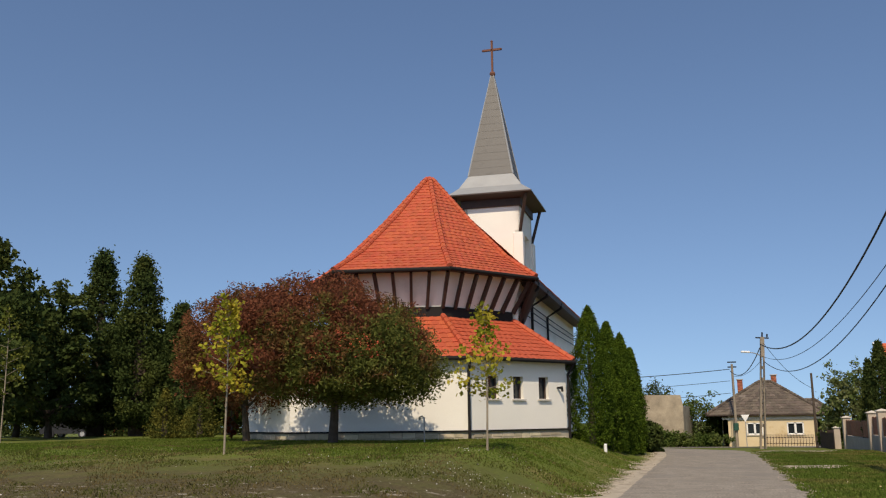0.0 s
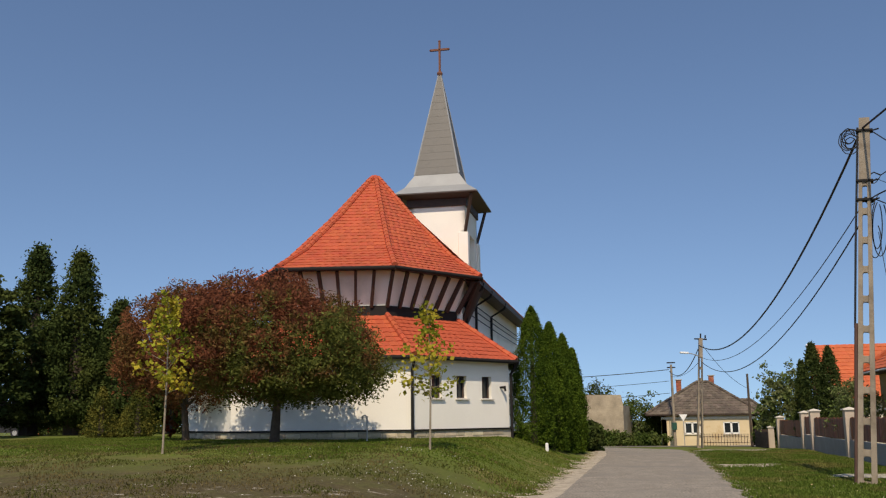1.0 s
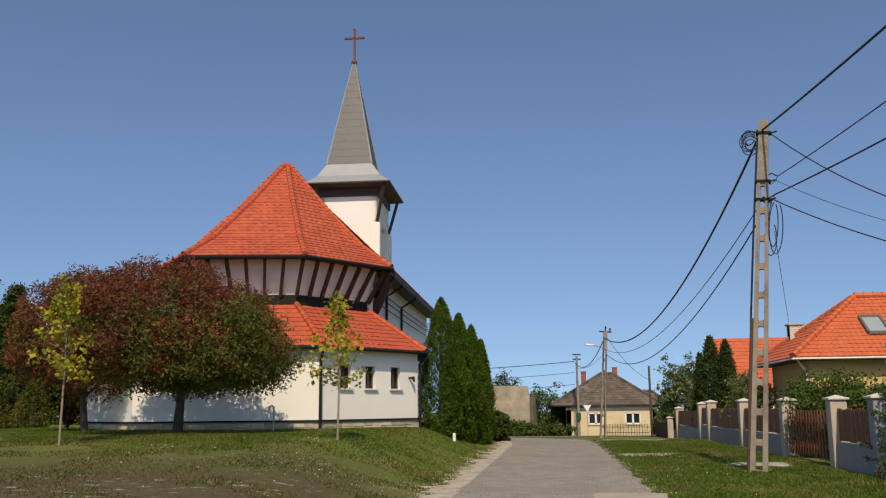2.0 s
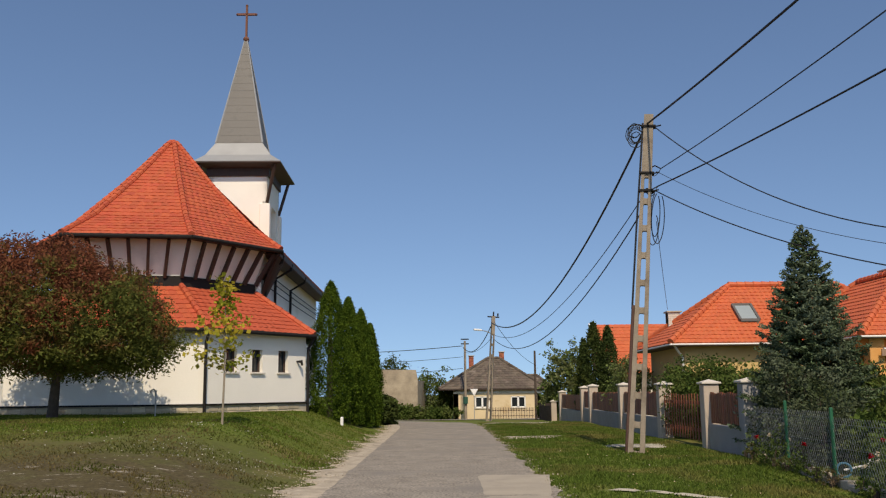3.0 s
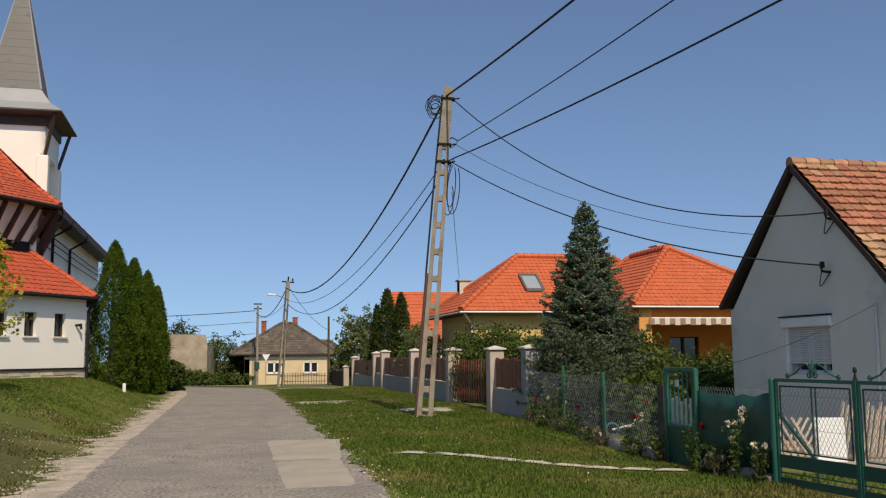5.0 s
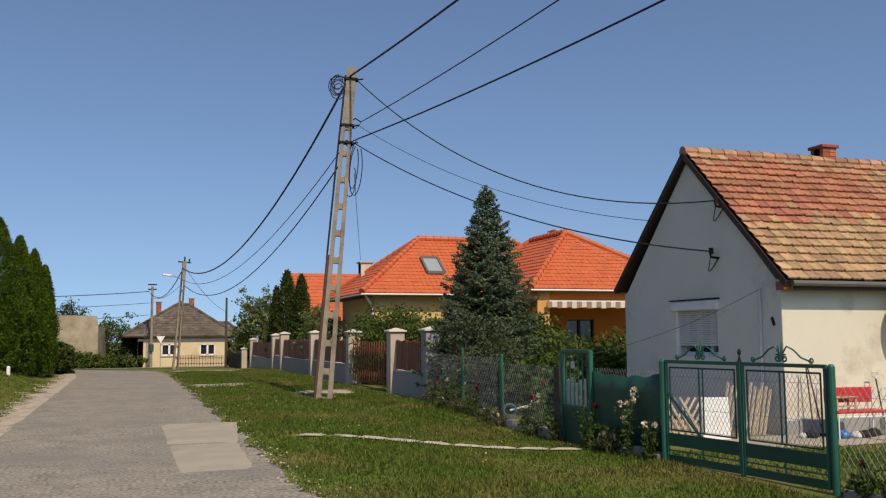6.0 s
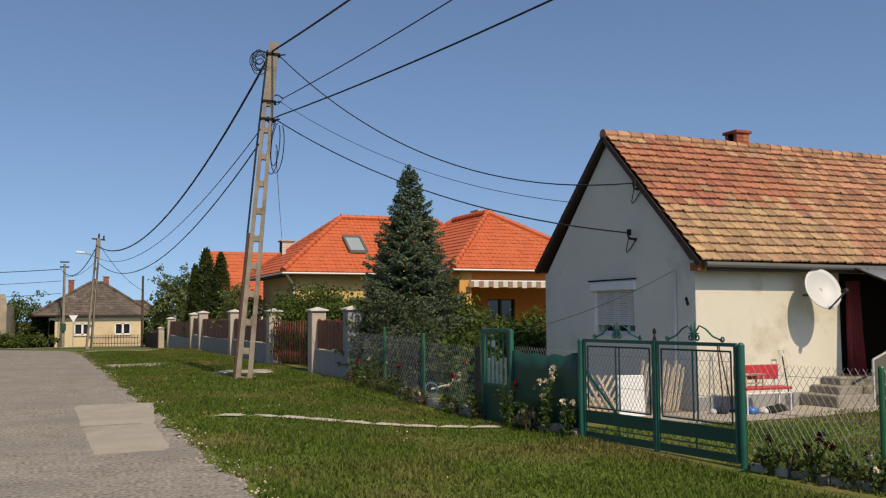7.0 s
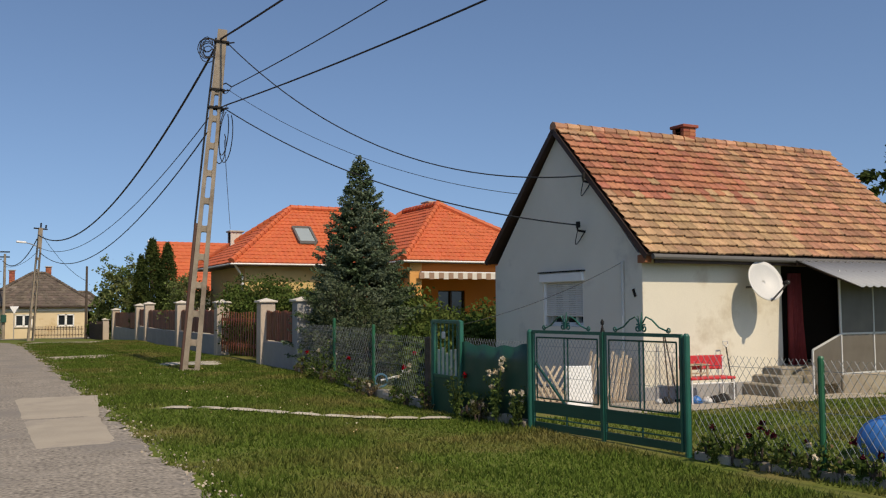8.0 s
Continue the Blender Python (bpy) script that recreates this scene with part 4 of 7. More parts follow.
part("guide_rail", Shape().box((GX + 0.02, 15.09, 1.22), (GX + 0.09, 15.14, 2.13)), WHITE_PAINT, sw)
part("guide_rail", Shape().box((GX + 0.02, 16.51, 1.22), (GX + 0.09, 16.56, 2.13)), WHITE_PAINT, sw)
part("ledge_cover", Shape().box((GX - 0.08, 15.02, 2.34), (GX + 0.0, 16.67, 2.365)), BLACK_METAL, sw)
window(cottage, (GX + 0.2, 16.52), (GX + 0.2, 15.12), 1.24, 2.14, (-1, 0), mull=2)
part("house_number", Shape().beam((GX - 0.008, 13.50, 1.94), (GX - 0.008, 13.44, 1.80), 0.03, 0.05), BLACK_METAL, cottage, "dark number bar")
part("wall_pipe", Shape().tube([(GX - 0.03, 13.79, 2.48), (GX - 0.03, 13.79, 0.0)], 0.03, 8), WHITE_PLASTIC, cottage, "thin pale pipe")
for y, z in ((14.78, 4.12), (15.0, 3.14)):
    br = Shape()
    br.tube([(GX, y, z), (GX - 0.18, y, z + 0.02), (GX - 0.2, y, z + 0.12)], 0.025, 6)
    br.tube([(GX - 0.17, y, z + 0.08), (GX - 0.17, y, z + 0.2)], 0.045, 8)
    part("cable_bracket", br, BLACK_METAL, cottage)
    part("cable_loop", Shape().tube([(GX - 0.2 * (1 - i / 12), y + 0.06 - 0.13 * math.cos(0.8 + i * 0.38), z - 0.06 - 0.19 * math.sin(-0.7 + i * 0.36)) for i in range(13)], 0.010, 6), BLACK_METAL, cottage, "loose black cable loop")

# the orange-roofed house behind the spruce
villa = thing("villa", (0, 0, 0), "ochre and orange house with bright orange tiled hip roofs", "house")
part("wall", Shape().wall((9.6, 36.1), (14.4, 36.1), -0.3, 3.4, 0.4), OCHRE, villa, "ochre wall")
part("wall", Shape().wall((9.604, 41.6), (9.604, 36.5), -0.3, 3.4, 0.4), OCHRE, villa, "ochre wall")
part("wall", Shape().wall((14.78, 34.2), (22.1, 34.2), -0.3, 3.4, 0.4, [(2.62, 3.92, 0.95, 2.3)]), ORANGE_WALL, villa, "orange wall under the porch")
part("wall", Shape().wall((22.5, 34.2), (22.5, 41.6), -0.3, 3.4, 0.4), OCHRE, villa)
part("wall", Shape().wall((22.5, 42.0), (9.6, 42.0), -0.3, 3.4, 0.4), OCHRE, villa)
part("wall", Shape().wall((14.42, 36.08), (14.42, 32.1), -0.3, 3.4, 0.35, [(1.2, 3.8, 0.9, 2.6)]), ORANGE_WALL, villa, "orange porch side")
window(villa, (17.4, 34.3), (18.7, 34.3), 0.95, 2.3, (0, -1), DARK_WOOD, 1)
hip_roof(villa, 8.9, 20.5, 35.5, 42.6, 3.42, 6.02, 3.52, 3.4, ORANGE_TILE, 0.27, 0.22)
hip_roof(villa, 14.4, 22.1, 31.2, 40.0, 3.42, 5.97, 3.3, 2.0, ORANGE_TILE, 0.27, 0.22, along="y", mid=17.57)
for x in (15.06, 21.2):
    part("porch_post", Shape().box((x - 0.26, 31.5, -0.3), (x + 0.26, 32.02, 3.35), 0.02), POST_ORANGE, villa, "square apricot porch post")
part("porch_beam", Shape().box((14.4, 31.55, 2.95), (21.4, 31.95, 3.38), 0.02), ORANGE_WALL, villa)
aw = part("awning", Shape().box((15.2, 31.28, 2.92), (20.6, 31.4, 2.98)), WHITE_PAINT, villa, "striped awning valance")
for i in range(26):
    x = 15.1 + i * 5.5 / 26
    part("stripe", Shape().box((x, 31.26 + 0.01 * (i % 2), 2.70 + 0.02 * math.sin(i * 2.1)), (x + 5.5 / 26, 31.30 + 0.01 * (i % 2), 2.94)), (CAP if i % 2 else AWNING_BROWN), aw)
part("downpipe", Shape().tube([(9.05, 35.6, 3.36), (9.35, 35.95, 3.05), (9.5, 36.04, 2.9), (9.5, 36.04, 0.0)], 0.045, 8), WHITE_PAINT, villa, "white downpipe")
sky_w = thing("roof_window", (0, 0, 0), "grey framed roof window in the orange tiles", "window")
sx0, sx1 = 12.08, 12.84


def on_villa_roof(x, t, lift):
    p = Vector((x, 35.5, 3.42)).lerp(Vector((x, 39.05, 5.97)), t)
    return p + Vector((0, -0.61, 0.79)) * lift


part("pane", Shape().plate([on_villa_roof(sx0, 0.36, 0.13), on_villa_roof(sx1, 0.36, 0.13), on_villa_roof(sx1, 0.60, 0.13), on_villa_roof(sx0, 0.60, 0.13)], 0.03), SKY_PANE, sky_w)
for (xa, ta), (xb, tb) in (((sx0, 0.34), (sx0, 0.62)), ((sx1, 0.34), (sx1, 0.62)), ((sx0, 0.34), (sx1, 0.34)), ((sx0, 0.62), (sx1, 0.62))):
    part("frame", Shape().beam(on_villa_roof(xa, ta, 0.12), on_villa_roof(xb, tb, 0.12), 0.09, 0.12), SHEET, sky_w)
chimney(villa, 10.5, 41.2, 4.0, 5.08, 0.55, CAP)
chimney(villa, 18.15, 36.2, 5.6, 6.25, 0.66, CAP)

# red-roofed house further on
red_house = thing("red_roof_house", (0, 0, 0), "house with a plain red tiled gable roof", "house")
part("wall", Shape().box((10.0, 52, -0.6), (17, 59, 3.0), 0.02), CREAM, red_house)
tiled_face([((9.75, 51.2, 2.5), (17.5, 51.2, 2.5)), ((8.95, 55.2, 5.57), (17.5, 55.2, 5.57))], ORANGE_TILE, red_house, "roof_face", 0.36, 0.36)
tiled_face([((17.5, 59.4, 2.6), (9.75, 59.4, 2.5)), ((17.5, 55.2, 5.57), (8.95, 55.2, 5.57))], ORANGE_TILE, red_house, "roof_face", 0.36, 0.36)
part("barge_board", Shape().beam((9.70, 51.2, 2.48), (8.90, 55.2, 5.57), 0.06, 0.2), WHITE_PAINT, red_house)

# the house that closes the street
end_house = thing("end_house", (0, 80.2, -1.0), "single-storey yellow house with a dark mossy hip roof", "house")
part("wall", Shape().wall((0.9, 0), (8.6, 0), 0, 2.9, 0.4, [(1.85, 3.13, 1.2, 2.18), (4.99, 6.28, 1.2, 2.18)]), YELLOW, end_house, "pale yellow street wall")
part("wall", Shape().wall((0.9, 8), (0.9, 0), 0, 2.9, 0.4), YELLOW, end_house)
part("wall", Shape().wall((8.6, 0), (8.6, 8), 0, 2.9, 0.4), YELLOW, end_house)
part("wall", Shape().wall((8.6, 8), (0.9, 8), 0, 2.9, 0.4), YELLOW, end_house)
part("frieze", Shape().box((0.85, -0.06, 2.42), (8.65, 0.0, 2.62), 0.01), CAP, end_house, "pale cornice band")
hip_roof(end_house, -0.4, 9.0, -0.4, 8.6, 2.84, 5.6, 4.5, 3.8, SLATE, 0.42, 0.42, gutter=DARK_WOOD)
hip_roof(end_house, 5.6, 10.0, 2.5, 8.4, 2.75, 4.0, 2.0, 1.2, SLATE, 0.42, 0.42, gutter=DARK_WOOD)
window(end_house, (2.77, 0.05), (4.02, 0.05), 1.22, 2.16, (0, -1), mull=1, bar=0.16)
window(end_house, (5.91, 0.05), (7.16, 0.05), 1.22, 2.16, (0, -1), mull=1, bar=0.16)
chimney(end_house, 2.6, 4.2, 3.4, 5.85, 0.45)
chimney(end_house, 5.45, 4.6, 5.2, 6.2, 0.45)

ruin = thing("outbuilding", (0, 0, 0), "old outbuilding with a bare weathered stone gable", "building")
rs = Shape()
rs.wall((-8.5, 78), (-2.2, 78), -1.3, 2.7, 0.5)
rs.add([(-8.5, 78, 2.7), (-2.2, 78, 2.7), (-2.35, 78, 3.5), (-8.5, 78, 3.6), (-8.5, 78.5, 2.7), (-2.2, 78.5, 2.7), (-2.35, 78.5, 3.5), (-8.5, 78.5, 3.6)], [(0, 1, 2, 3), (7, 6, 5, 4), (3, 2, 6, 7), (1, 5, 6, 2)])
rs.wall((-2.2, 78), (-1.6, 84), -1.3, 2.6, 0.5)
part("wall", rs, RUIN, ruin)


# ---- plants ----
def leaves(pts, size, seed, spread=1.0, flat=0.0, shape="leaf", aspect=0.55):
    """One mesh of small leaf blades at the points; flat: 0 any way, 1 lying level."""
    rng = np.random.default_rng(seed)
    pts = np.asarray(pts, float)
    n = len(pts)
    d = rng.normal(size=(n, 3))
    d[:, 2] *= (1 - flat)
    d /= np.linalg.norm(d, axis=1)[:, None] + 1e-9
    u = rng.normal(size=(n, 3))
    u -= d * (u * d).sum(1)[:, None]
    u /= np.linalg.norm(u, axis=1)[:, None] + 1e-9
    s = size * rng.uniform(0.6, 1.4, n)[:, None]
    a, b, c, e = pts - d * s * 0.5, pts + u * s * aspect * 0.5, pts + d * s * 0.5, pts - u * s * aspect * 0.5
    v = np.stack([a, b, c, e], 1).reshape(-1, 3)
    me = bpy.data.meshes.new("crown")
    me.vertices.add(4 * n)
    me.vertices.foreach_set("co", v.ravel())
    me.loops.add(4 * n)
    me.loops.foreach_set("vertex_index", np.arange(4 * n, dtype=np.int32))
    me.polygons.add(n)
    me.polygons.foreach_set("loop_start", np.arange(0, 4 * n, 4, dtype=np.int32))
    me.polygons.foreach_set("loop_total", np.full(n, 4, dtype=np.int32))
    me.update(calc_edges=True)
    return me


def clumps(rng, centres, each, radius, squash=0.8):
    c = np.repeat(np.asarray(centres, float), each, axis=0)
    o = rng.normal(size=c.shape) * radius * 0.55
    o[:, 2] *= squash
    return c + o


def limb_paths(rng, base, height, reach, count, r0):
    """Trunk and limbs as one tapered mesh; returns it."""
    s = Shape()
    lean = rng.normal(size=2) * 0.04 * height
    top = Vector((base[0] + lean[0], base[1] + lean[1], base[2] + height))
    b = Vector(base)
    mid = b.lerp(top, 0.5) + Vector((*(rng.normal(size=2) * 0.05), 0))
    s.tube([b - Vector((0, 0, 0.25)), b + Vector((0, 0, 0.1)), mid, top], [r0 * 1.5, r0 * 1.1, r0 * 0.85, r0 * 0.35], 9)
    for i in range(count):
        a = 2 * math.pi * (i + rng.uniform(0, 0.8)) / count
        st = b.lerp(top, rng.uniform(0.45, 0.95))
        en = Vector((base[0] + math.cos(a) * reach * rng.uniform(0.6, 1), base[1] + math.sin(a) * reach * rng.uniform(0.6, 1), top.z + rng.uniform(-0.1, 0.75) * reach * 0.5))
        k = st.lerp(en, 0.5) + Vector((0, 0, 0.12 * reach))
        s.tube([st, k, en], [r0 * 0.45, r0 * 0.28, r0 * 0.08], 6)
    return s


def dome_tree(name, at, trunk_h, r, z0, z1, n, leaf, mat, bark, label, seed, off=(0, 0), r0=0.16, group="", each=60, power=2.0):
    """A broad crown: clumps over and inside an uneven dome."""
    rng = np.random.default_rng(seed)
    x, y = at
    z = gz(x, y)
    t = thing(name, (x, y, z), label, "tree", group)
    part("trunk", limb_paths(rng, (0, 0, 0), trunk_h, r * 0.75, 9, r0), bark, t)
    cs = []
    while len(cs) < n // each:
        p = rng.uniform(-1, 1, 3)
        p[2] = rng.uniform(-0.35, 1)
        q = (abs(p[0]) ** power + abs(p[1]) ** power) ** (2 / power) + (p[2] ** 2 if p[2] > 0 else (p[2] / 0.36) ** 2 * 0.6)
        a = math.atan2(p[1], p[0])
        lim = 1 + 0.13 * math.sin(3 * a + seed) + 0.09 * math.sin(7 * a + 2.0 * seed + 3 * p[2])
        if 0.28 * lim < q < lim:
            cs.append((off[0] + p[0] * r, off[1] + p[1] * r, z0 + (p[2] + 0.35) / 1.35 * (z1 - z0) - z))
    pts = clumps(rng, cs, each, r * 0.115, 0.7)
    part("crown", leaves(pts, leaf, seed, flat=0.2), mat, t)
    return t


def column_tree(name, at, z0, z1, r, n, leaf, mat, label, seed, group="", shape="thuja", bark=BARK, trunk=True):
    """A narrow or conical crown, dense, with an uneven skin."""
    rng = np.random.default_rng(seed)
    x, y = at
    z = gz(x, y)
    t = thing(name, (x, y, z), label, "tree", group)
    part("trunk", Shape().tube([(0, 0, -0.2), (0, 0, (z1 - z) * 0.5), (0, 0, (z1 - z) * 0.93)], [r * 0.14 + 0.03, r * 0.09 + 0.02, 0.01], 7), bark, t)
    h = rng.uniform(0, 1, n) ** (0.9 if shape == "thuja" else 1.25)
    if shape == "thuja":
        prof = np.minimum(1, 0.78 + h * 1.0) * np.clip((1 - h) / 0.55, 0, 1) ** 0.68
    else:
        prof = np.clip(1 - h, 0, 1) ** (1.0 if shape == "tufted" else 0.85) * np.clip(0.45 + h * 5, 0, 1)
    a = rng.uniform(0, 2 * math.pi, n)
    lump = 1 + 0.13 * np.sin(a * 4 + h * 21 + seed) + 0.10 * np.sin(a * 7 - h * 33 + seed * 2) + 0.07 * np.sin(a * 13 + h * 57)
    if shape != "thuja":
        lump *= 1 + 0.22 * np.sin(h * 40 + 3 * np.sin(a * 3 + seed)) + rng.normal(size=n) * 0.08
    q = r * prof * lump * np.sqrt(rng.uniform(0.45, 1.0, n))
    pts = np.stack([q * np.cos(a), q * np.sin(a), z0 - z + h * (z1 - z0)], 1) + rng.normal(size=(n, 3)) * leaf * 0.5
    if shape == "tufted":        # leafy tufts with shaded gaps between them
        pts = clumps(rng, pts[:n // 45], 45, 0.13 * r ** 0.7 + 0.06, 0.8)
    part("crown", leaves(pts, leaf, seed, aspect=0.5), mat, t)
    return t


def spruce_tree(at, z1, r, label, seed):
    """Whorls of boughs with herringbone side shoots; the upper ones rise at their tips, the lower ones droop."""
    rng = np.random.default_rng(seed)
    x, y = at
    z = gz(x, y)
    t = thing("spruce_tree", (x, y, z), label, "tree")
    H = z1 - z
    part("trunk", Shape().tube([(0, 0, -0.2), (0, 0, H * 0.5), (0, 0, H * 0.93), (0.02, 0, H + 0.12)], [0.14, 0.09, 0.018, 0.006], 8), BARK, t)
    boughs, pts, way = Shape(), [], []
    tiers = 31
    for i in range(tiers):
        h = 0.05 + 0.93 * (i / (tiers - 1)) ** 0.92
        reach = r * (1 - h) ** 0.95 + 0.10
        k = max(6, int(14 * (1 - 0.4 * h)))
        for j in range(k):
            a = 2 * math.pi * (j + rng.uniform(-0.35, 0.35) + 0.5 * (i % 2)) / k
            L = reach * rng.uniform(0.72, 1.13)
            st = np.array([0, 0, h * H + rng.normal() * 0.05])
            out = np.array([math.cos(a), math.sin(a), 0.0])
            sd = np.array([-math.sin(a), math.cos(a), 0.0])
            sag, up = -0.34 * (1 - h) + 0.05, 0.16 + 0.20 * h

            def along(f):
                return st + out * L * f + np.array([0, 0, L * (sag * f + up * f ** 2.5)])
            boughs.tube([along(0), along(0.5), along(1.0)], [0.02, 0.013, 0.004], 4)
            n_sh = max(3, int(L / 0.085))
            for q in range(n_sh):
                f = 0.22 + 0.78 * (q + rng.uniform(0, 0.7)) / n_sh
                for sg in (-1, 1):
                    ln = (0.42 * L * (1.08 - f) + 0.10) * rng.uniform(0.7, 1.2)
                    d = out * 0.75 + sd * sg + np.array([0, 0, rng.uniform(-0.28, 0.12)])
                    d /= np.linalg.norm(d)
                    m = max(4, int(ln / 0.022))
                    g = rng.uniform(0, 1, m)[:, None]
                    pts.append(along(min(f, 1.0)) + d * ln * g + rng.normal(size=(m, 3)) * 0.018)
            m = 10
            pts.append(np.array([along(0.9 + 0.16 * v) for v in rng.uniform(0, 1, m)]) + rng.normal(size=(m, 3)) * 0.015)
    pts.append(np.stack([rng.normal(size=60) * 0.02, rng.normal(size=60) * 0.02, rng.uniform(H * 0.92, H + 0.12, 60)], 1))
    part("branchwork", boughs, BARK, t)
    part("crown", leaves(np.concatenate(pts), 0.10, seed, flat=0.3, aspect=0.36), SPRUCE, t)
    return t


def bush(name, at, size, n, leaf, mat, label, seed, group="", lift=0.0, each=40):
    rng = np.random.default_rng(seed)
    x, y = at
    z = gz(x, y)
    t = thing(name, (x, y, z), label, "bush", group)
    sx, sy, sz = size
    st = Shape()
    for i in range(6):
        a = rng.uniform(0, 6.28)
        st.tube([(0, 0, -0.1), (math.cos(a) * sx * 0.25, math.sin(a) * sy * 0.25, sz * 0.45), (math.cos(a) * sx * 0.4, math.sin(a) * sy * 0.4, sz * 0.85)], [0.025, 0.018, 0.006], 5)
    tagged(part("stem", st, BARK, t), kind="stuff")
    d = rng.normal(size=(max(4, n // each), 3))
    d /= np.linalg.norm(d, axis=1)[:, None]
    d *= rng.uniform(0.35, 1, len(d))[:, None] ** 0.5
    c = d * np.array([sx, sy, sz / 2]) * (1 + 0.15 * rng.normal(size=len(d)))[:, None] + np.array([0, 0, sz / 2 + lift])
    c[:, 2] = np.abs(c[:, 2])
    part("foliage", leaves(clumps(rng, c, each, min(sx, sz) * 0.22), leaf, seed, flat=0.1), mat, t)
    return t


def spray_tree(at, trunk_h, r, zc, z0, z1, n, mat, label, seed, off=(0, 0), skew=0.0, r0=0.145):
    """A broad crown of drooping compound leaves, in uneven billows with gaps between them."""
    rng = np.random.default_rng(seed)
    x, y = at
    z = gz(x, y)
    t = thing("autumn_tree", (x, y, z), label, "tree", "autumn trees on the lawn")
    part("trunk", limb_paths(rng, (0, 0, 0), trunk_h, r * 0.72, 11, r0), BARK, t)
    pts = []
    while len(pts) < n:
        d = rng.normal(size=3)
        d /= np.linalg.norm(d)
        billow = 1 + 0.16 * noise.noise((d[0] * 2.1 + seed, d[1] * 2.1, d[2] * 2.6)) + 0.10 * noise.noise((d[0] * 5.5, d[1] * 5.5 + seed, d[2] * 6))
        f = billow * rng.uniform(0.25, 1.0) ** 0.33
        zz = (z1 - zc) * d[2] * f if d[2] > 0 else (zc - z0) * d[2] * f
        p = np.array([d[0] * r * f + off[0], d[1] * r * f * 0.9 + off[1], zc - z + zz])
        p[2] += skew * p[0]
        if noise.noise((p[0] * 1.1, p[1] * 1.1 + seed, p[2] * 1.5)) < (-0.34 if d[2] > 0 else -0.06):
            continue
        a = math.atan2(d[1], d[0]) + rng.normal() * 0.7
        tip = np.array([math.cos(a), math.sin(a), rng.uniform(-1.1, 0.25)])
        g = np.linspace(0, 1, 8)[:, None]
        leaf = p + tip * 0.30 * g + np.array([0, 0, -0.10]) * g ** 2
        pts.append(leaf + rng.normal(size=leaf.shape) * 0.05)
    part("crown", leaves(np.concatenate(pts), 0.125, seed, flat=0.15, aspect=0.36), mat, t)
    return t


spray_tree((-11.08, 26.0), 2.0, 3.5, 3.55, 2.3, 6.1, 10500, AUTUMN, "broad low tree with red-brown and green autumn leaves", 3, off=(-0.25, 0), skew=-0.10)
spray_tree((-16.7, 31.0), 2.2, 2.7, 4.3, 2.3, 6.85, 5500, BROWN_LEAF, "autumn tree with russet-brown leaves behind the broad tree", 9, r0=0.13)


def young_tree(at, z0, z1, r, seed, n=900, mat=YELLOW_LEAF, label="slender young maple with yellow-green leaves and a pale trunk"):
    """A thin stem with rising twigs, each ending in a loose tuft, and air between the tufts."""
    rng = np.random.default_rng(seed)
    x, y = at
    z = gz(x, y)
    t = thing("young_maple", (x, y, z), label, "tree", "young maples on the lawn")
    H = z1 - z
    s = Shape().tube([(0, 0, -0.1), (0.03, 0, H * 0.4), (0, 0.02, H * 0.95)], [0.030, 0.024, 0.007], 8)
    cs = []
    for i in range(21):
        u = (i + 0.5) / 21
        h = z0 - z + (z1 - z0) * u
        L = r * (0.55 + 0.75 * math.sin(math.pi * min(1, u * 1.15 + 0.1)) ** 0.8) * (1.2 - u * 0.8) * rng.uniform(0.45, 1.15)
        a = i * 2.4 + rng.normal() * 0.4
        tip = (math.cos(a) * L, math.sin(a) * L, h + rng.uniform(-0.05, 0.2))
        s.tube([(0, 0, h - 0.18), tip], [0.012, 0.004], 4)
        cs.append(tip)
        if rng.uniform() < 0.65:
            cs.append(tuple(0.45 * c for c in tip[:2]) + (h + 0.04,))
    part("trunk", s, PALE_BARK, t)
    part("crown", leaves(clumps(rng, cs, n // len(cs), 0.21, 0.85), 0.115, seed, flat=0.2, aspect=0.8), mat, t)


young_tree((-5.45, 22.6), 2.25, 4.40, 0.62, 11, 800)
young_tree((-12.05, 21.2), 2.5, 4.85, 0.66, 12, 1000)
young_tree((-27.2, 30.3), 2.9, 6.4, 0.9, 13, 900, GREEN_MAPLE, "young maple with green leaves and a pale trunk")

for i, (x, y, zt, r) in enumerate(((-4.58, 36.9, 6.12, 0.90), (-4.02, 38.4, 5.62, 0.78), (-3.62, 39.9, 5.24, 0.68), (-3.34, 41.6, 4.74, 0.54))):
    column_tree("thuja", (x, y), gz(x, y) - 0.05, zt, r, 42000, 0.072, THUJA, "tall columnar bright green thuja beside the church", 20 + i, "row of thujas")

for i, (x, y, zt, r) in enumerate(((-35.4, 47.0, 12.0, 3.7), (-32.5, 47.0, 11.5, 3.6), (-29.8, 47.0, 8.4, 2.9))):
    column_tree("poplar_tree", (x, y), 1.7, zt, r, 26000, 0.20, DARK_LEAF, "tall conical dark green tree", 30 + i, "row of dark trees", shape="tufted")
for i, (x, y, zt, r) in enumerate(((-32.6, 34.0, 10.9, 3.5), (-34.6, 42.0, 9.5, 2.8), (-39.5, 45.2, 10.2, 3.4), (-34.6, 49.6, 8.6, 3.0), (-31.5, 50.0, 7.0, 3.0), (-41, 40, 10.0, 3.2), (-27.4, 48.5, 6.6, 2.6), (-24.6, 47.5, 5.4, 2.3))):
    dome_tree("dark_tree", (x, y), 1.6, r, 1.8, zt, 15000, 0.27, DARK_LEAF, BARK, "broad dark green tree with a bare lower trunk", 40 + i, group="row of dark trees", r0=0.2)
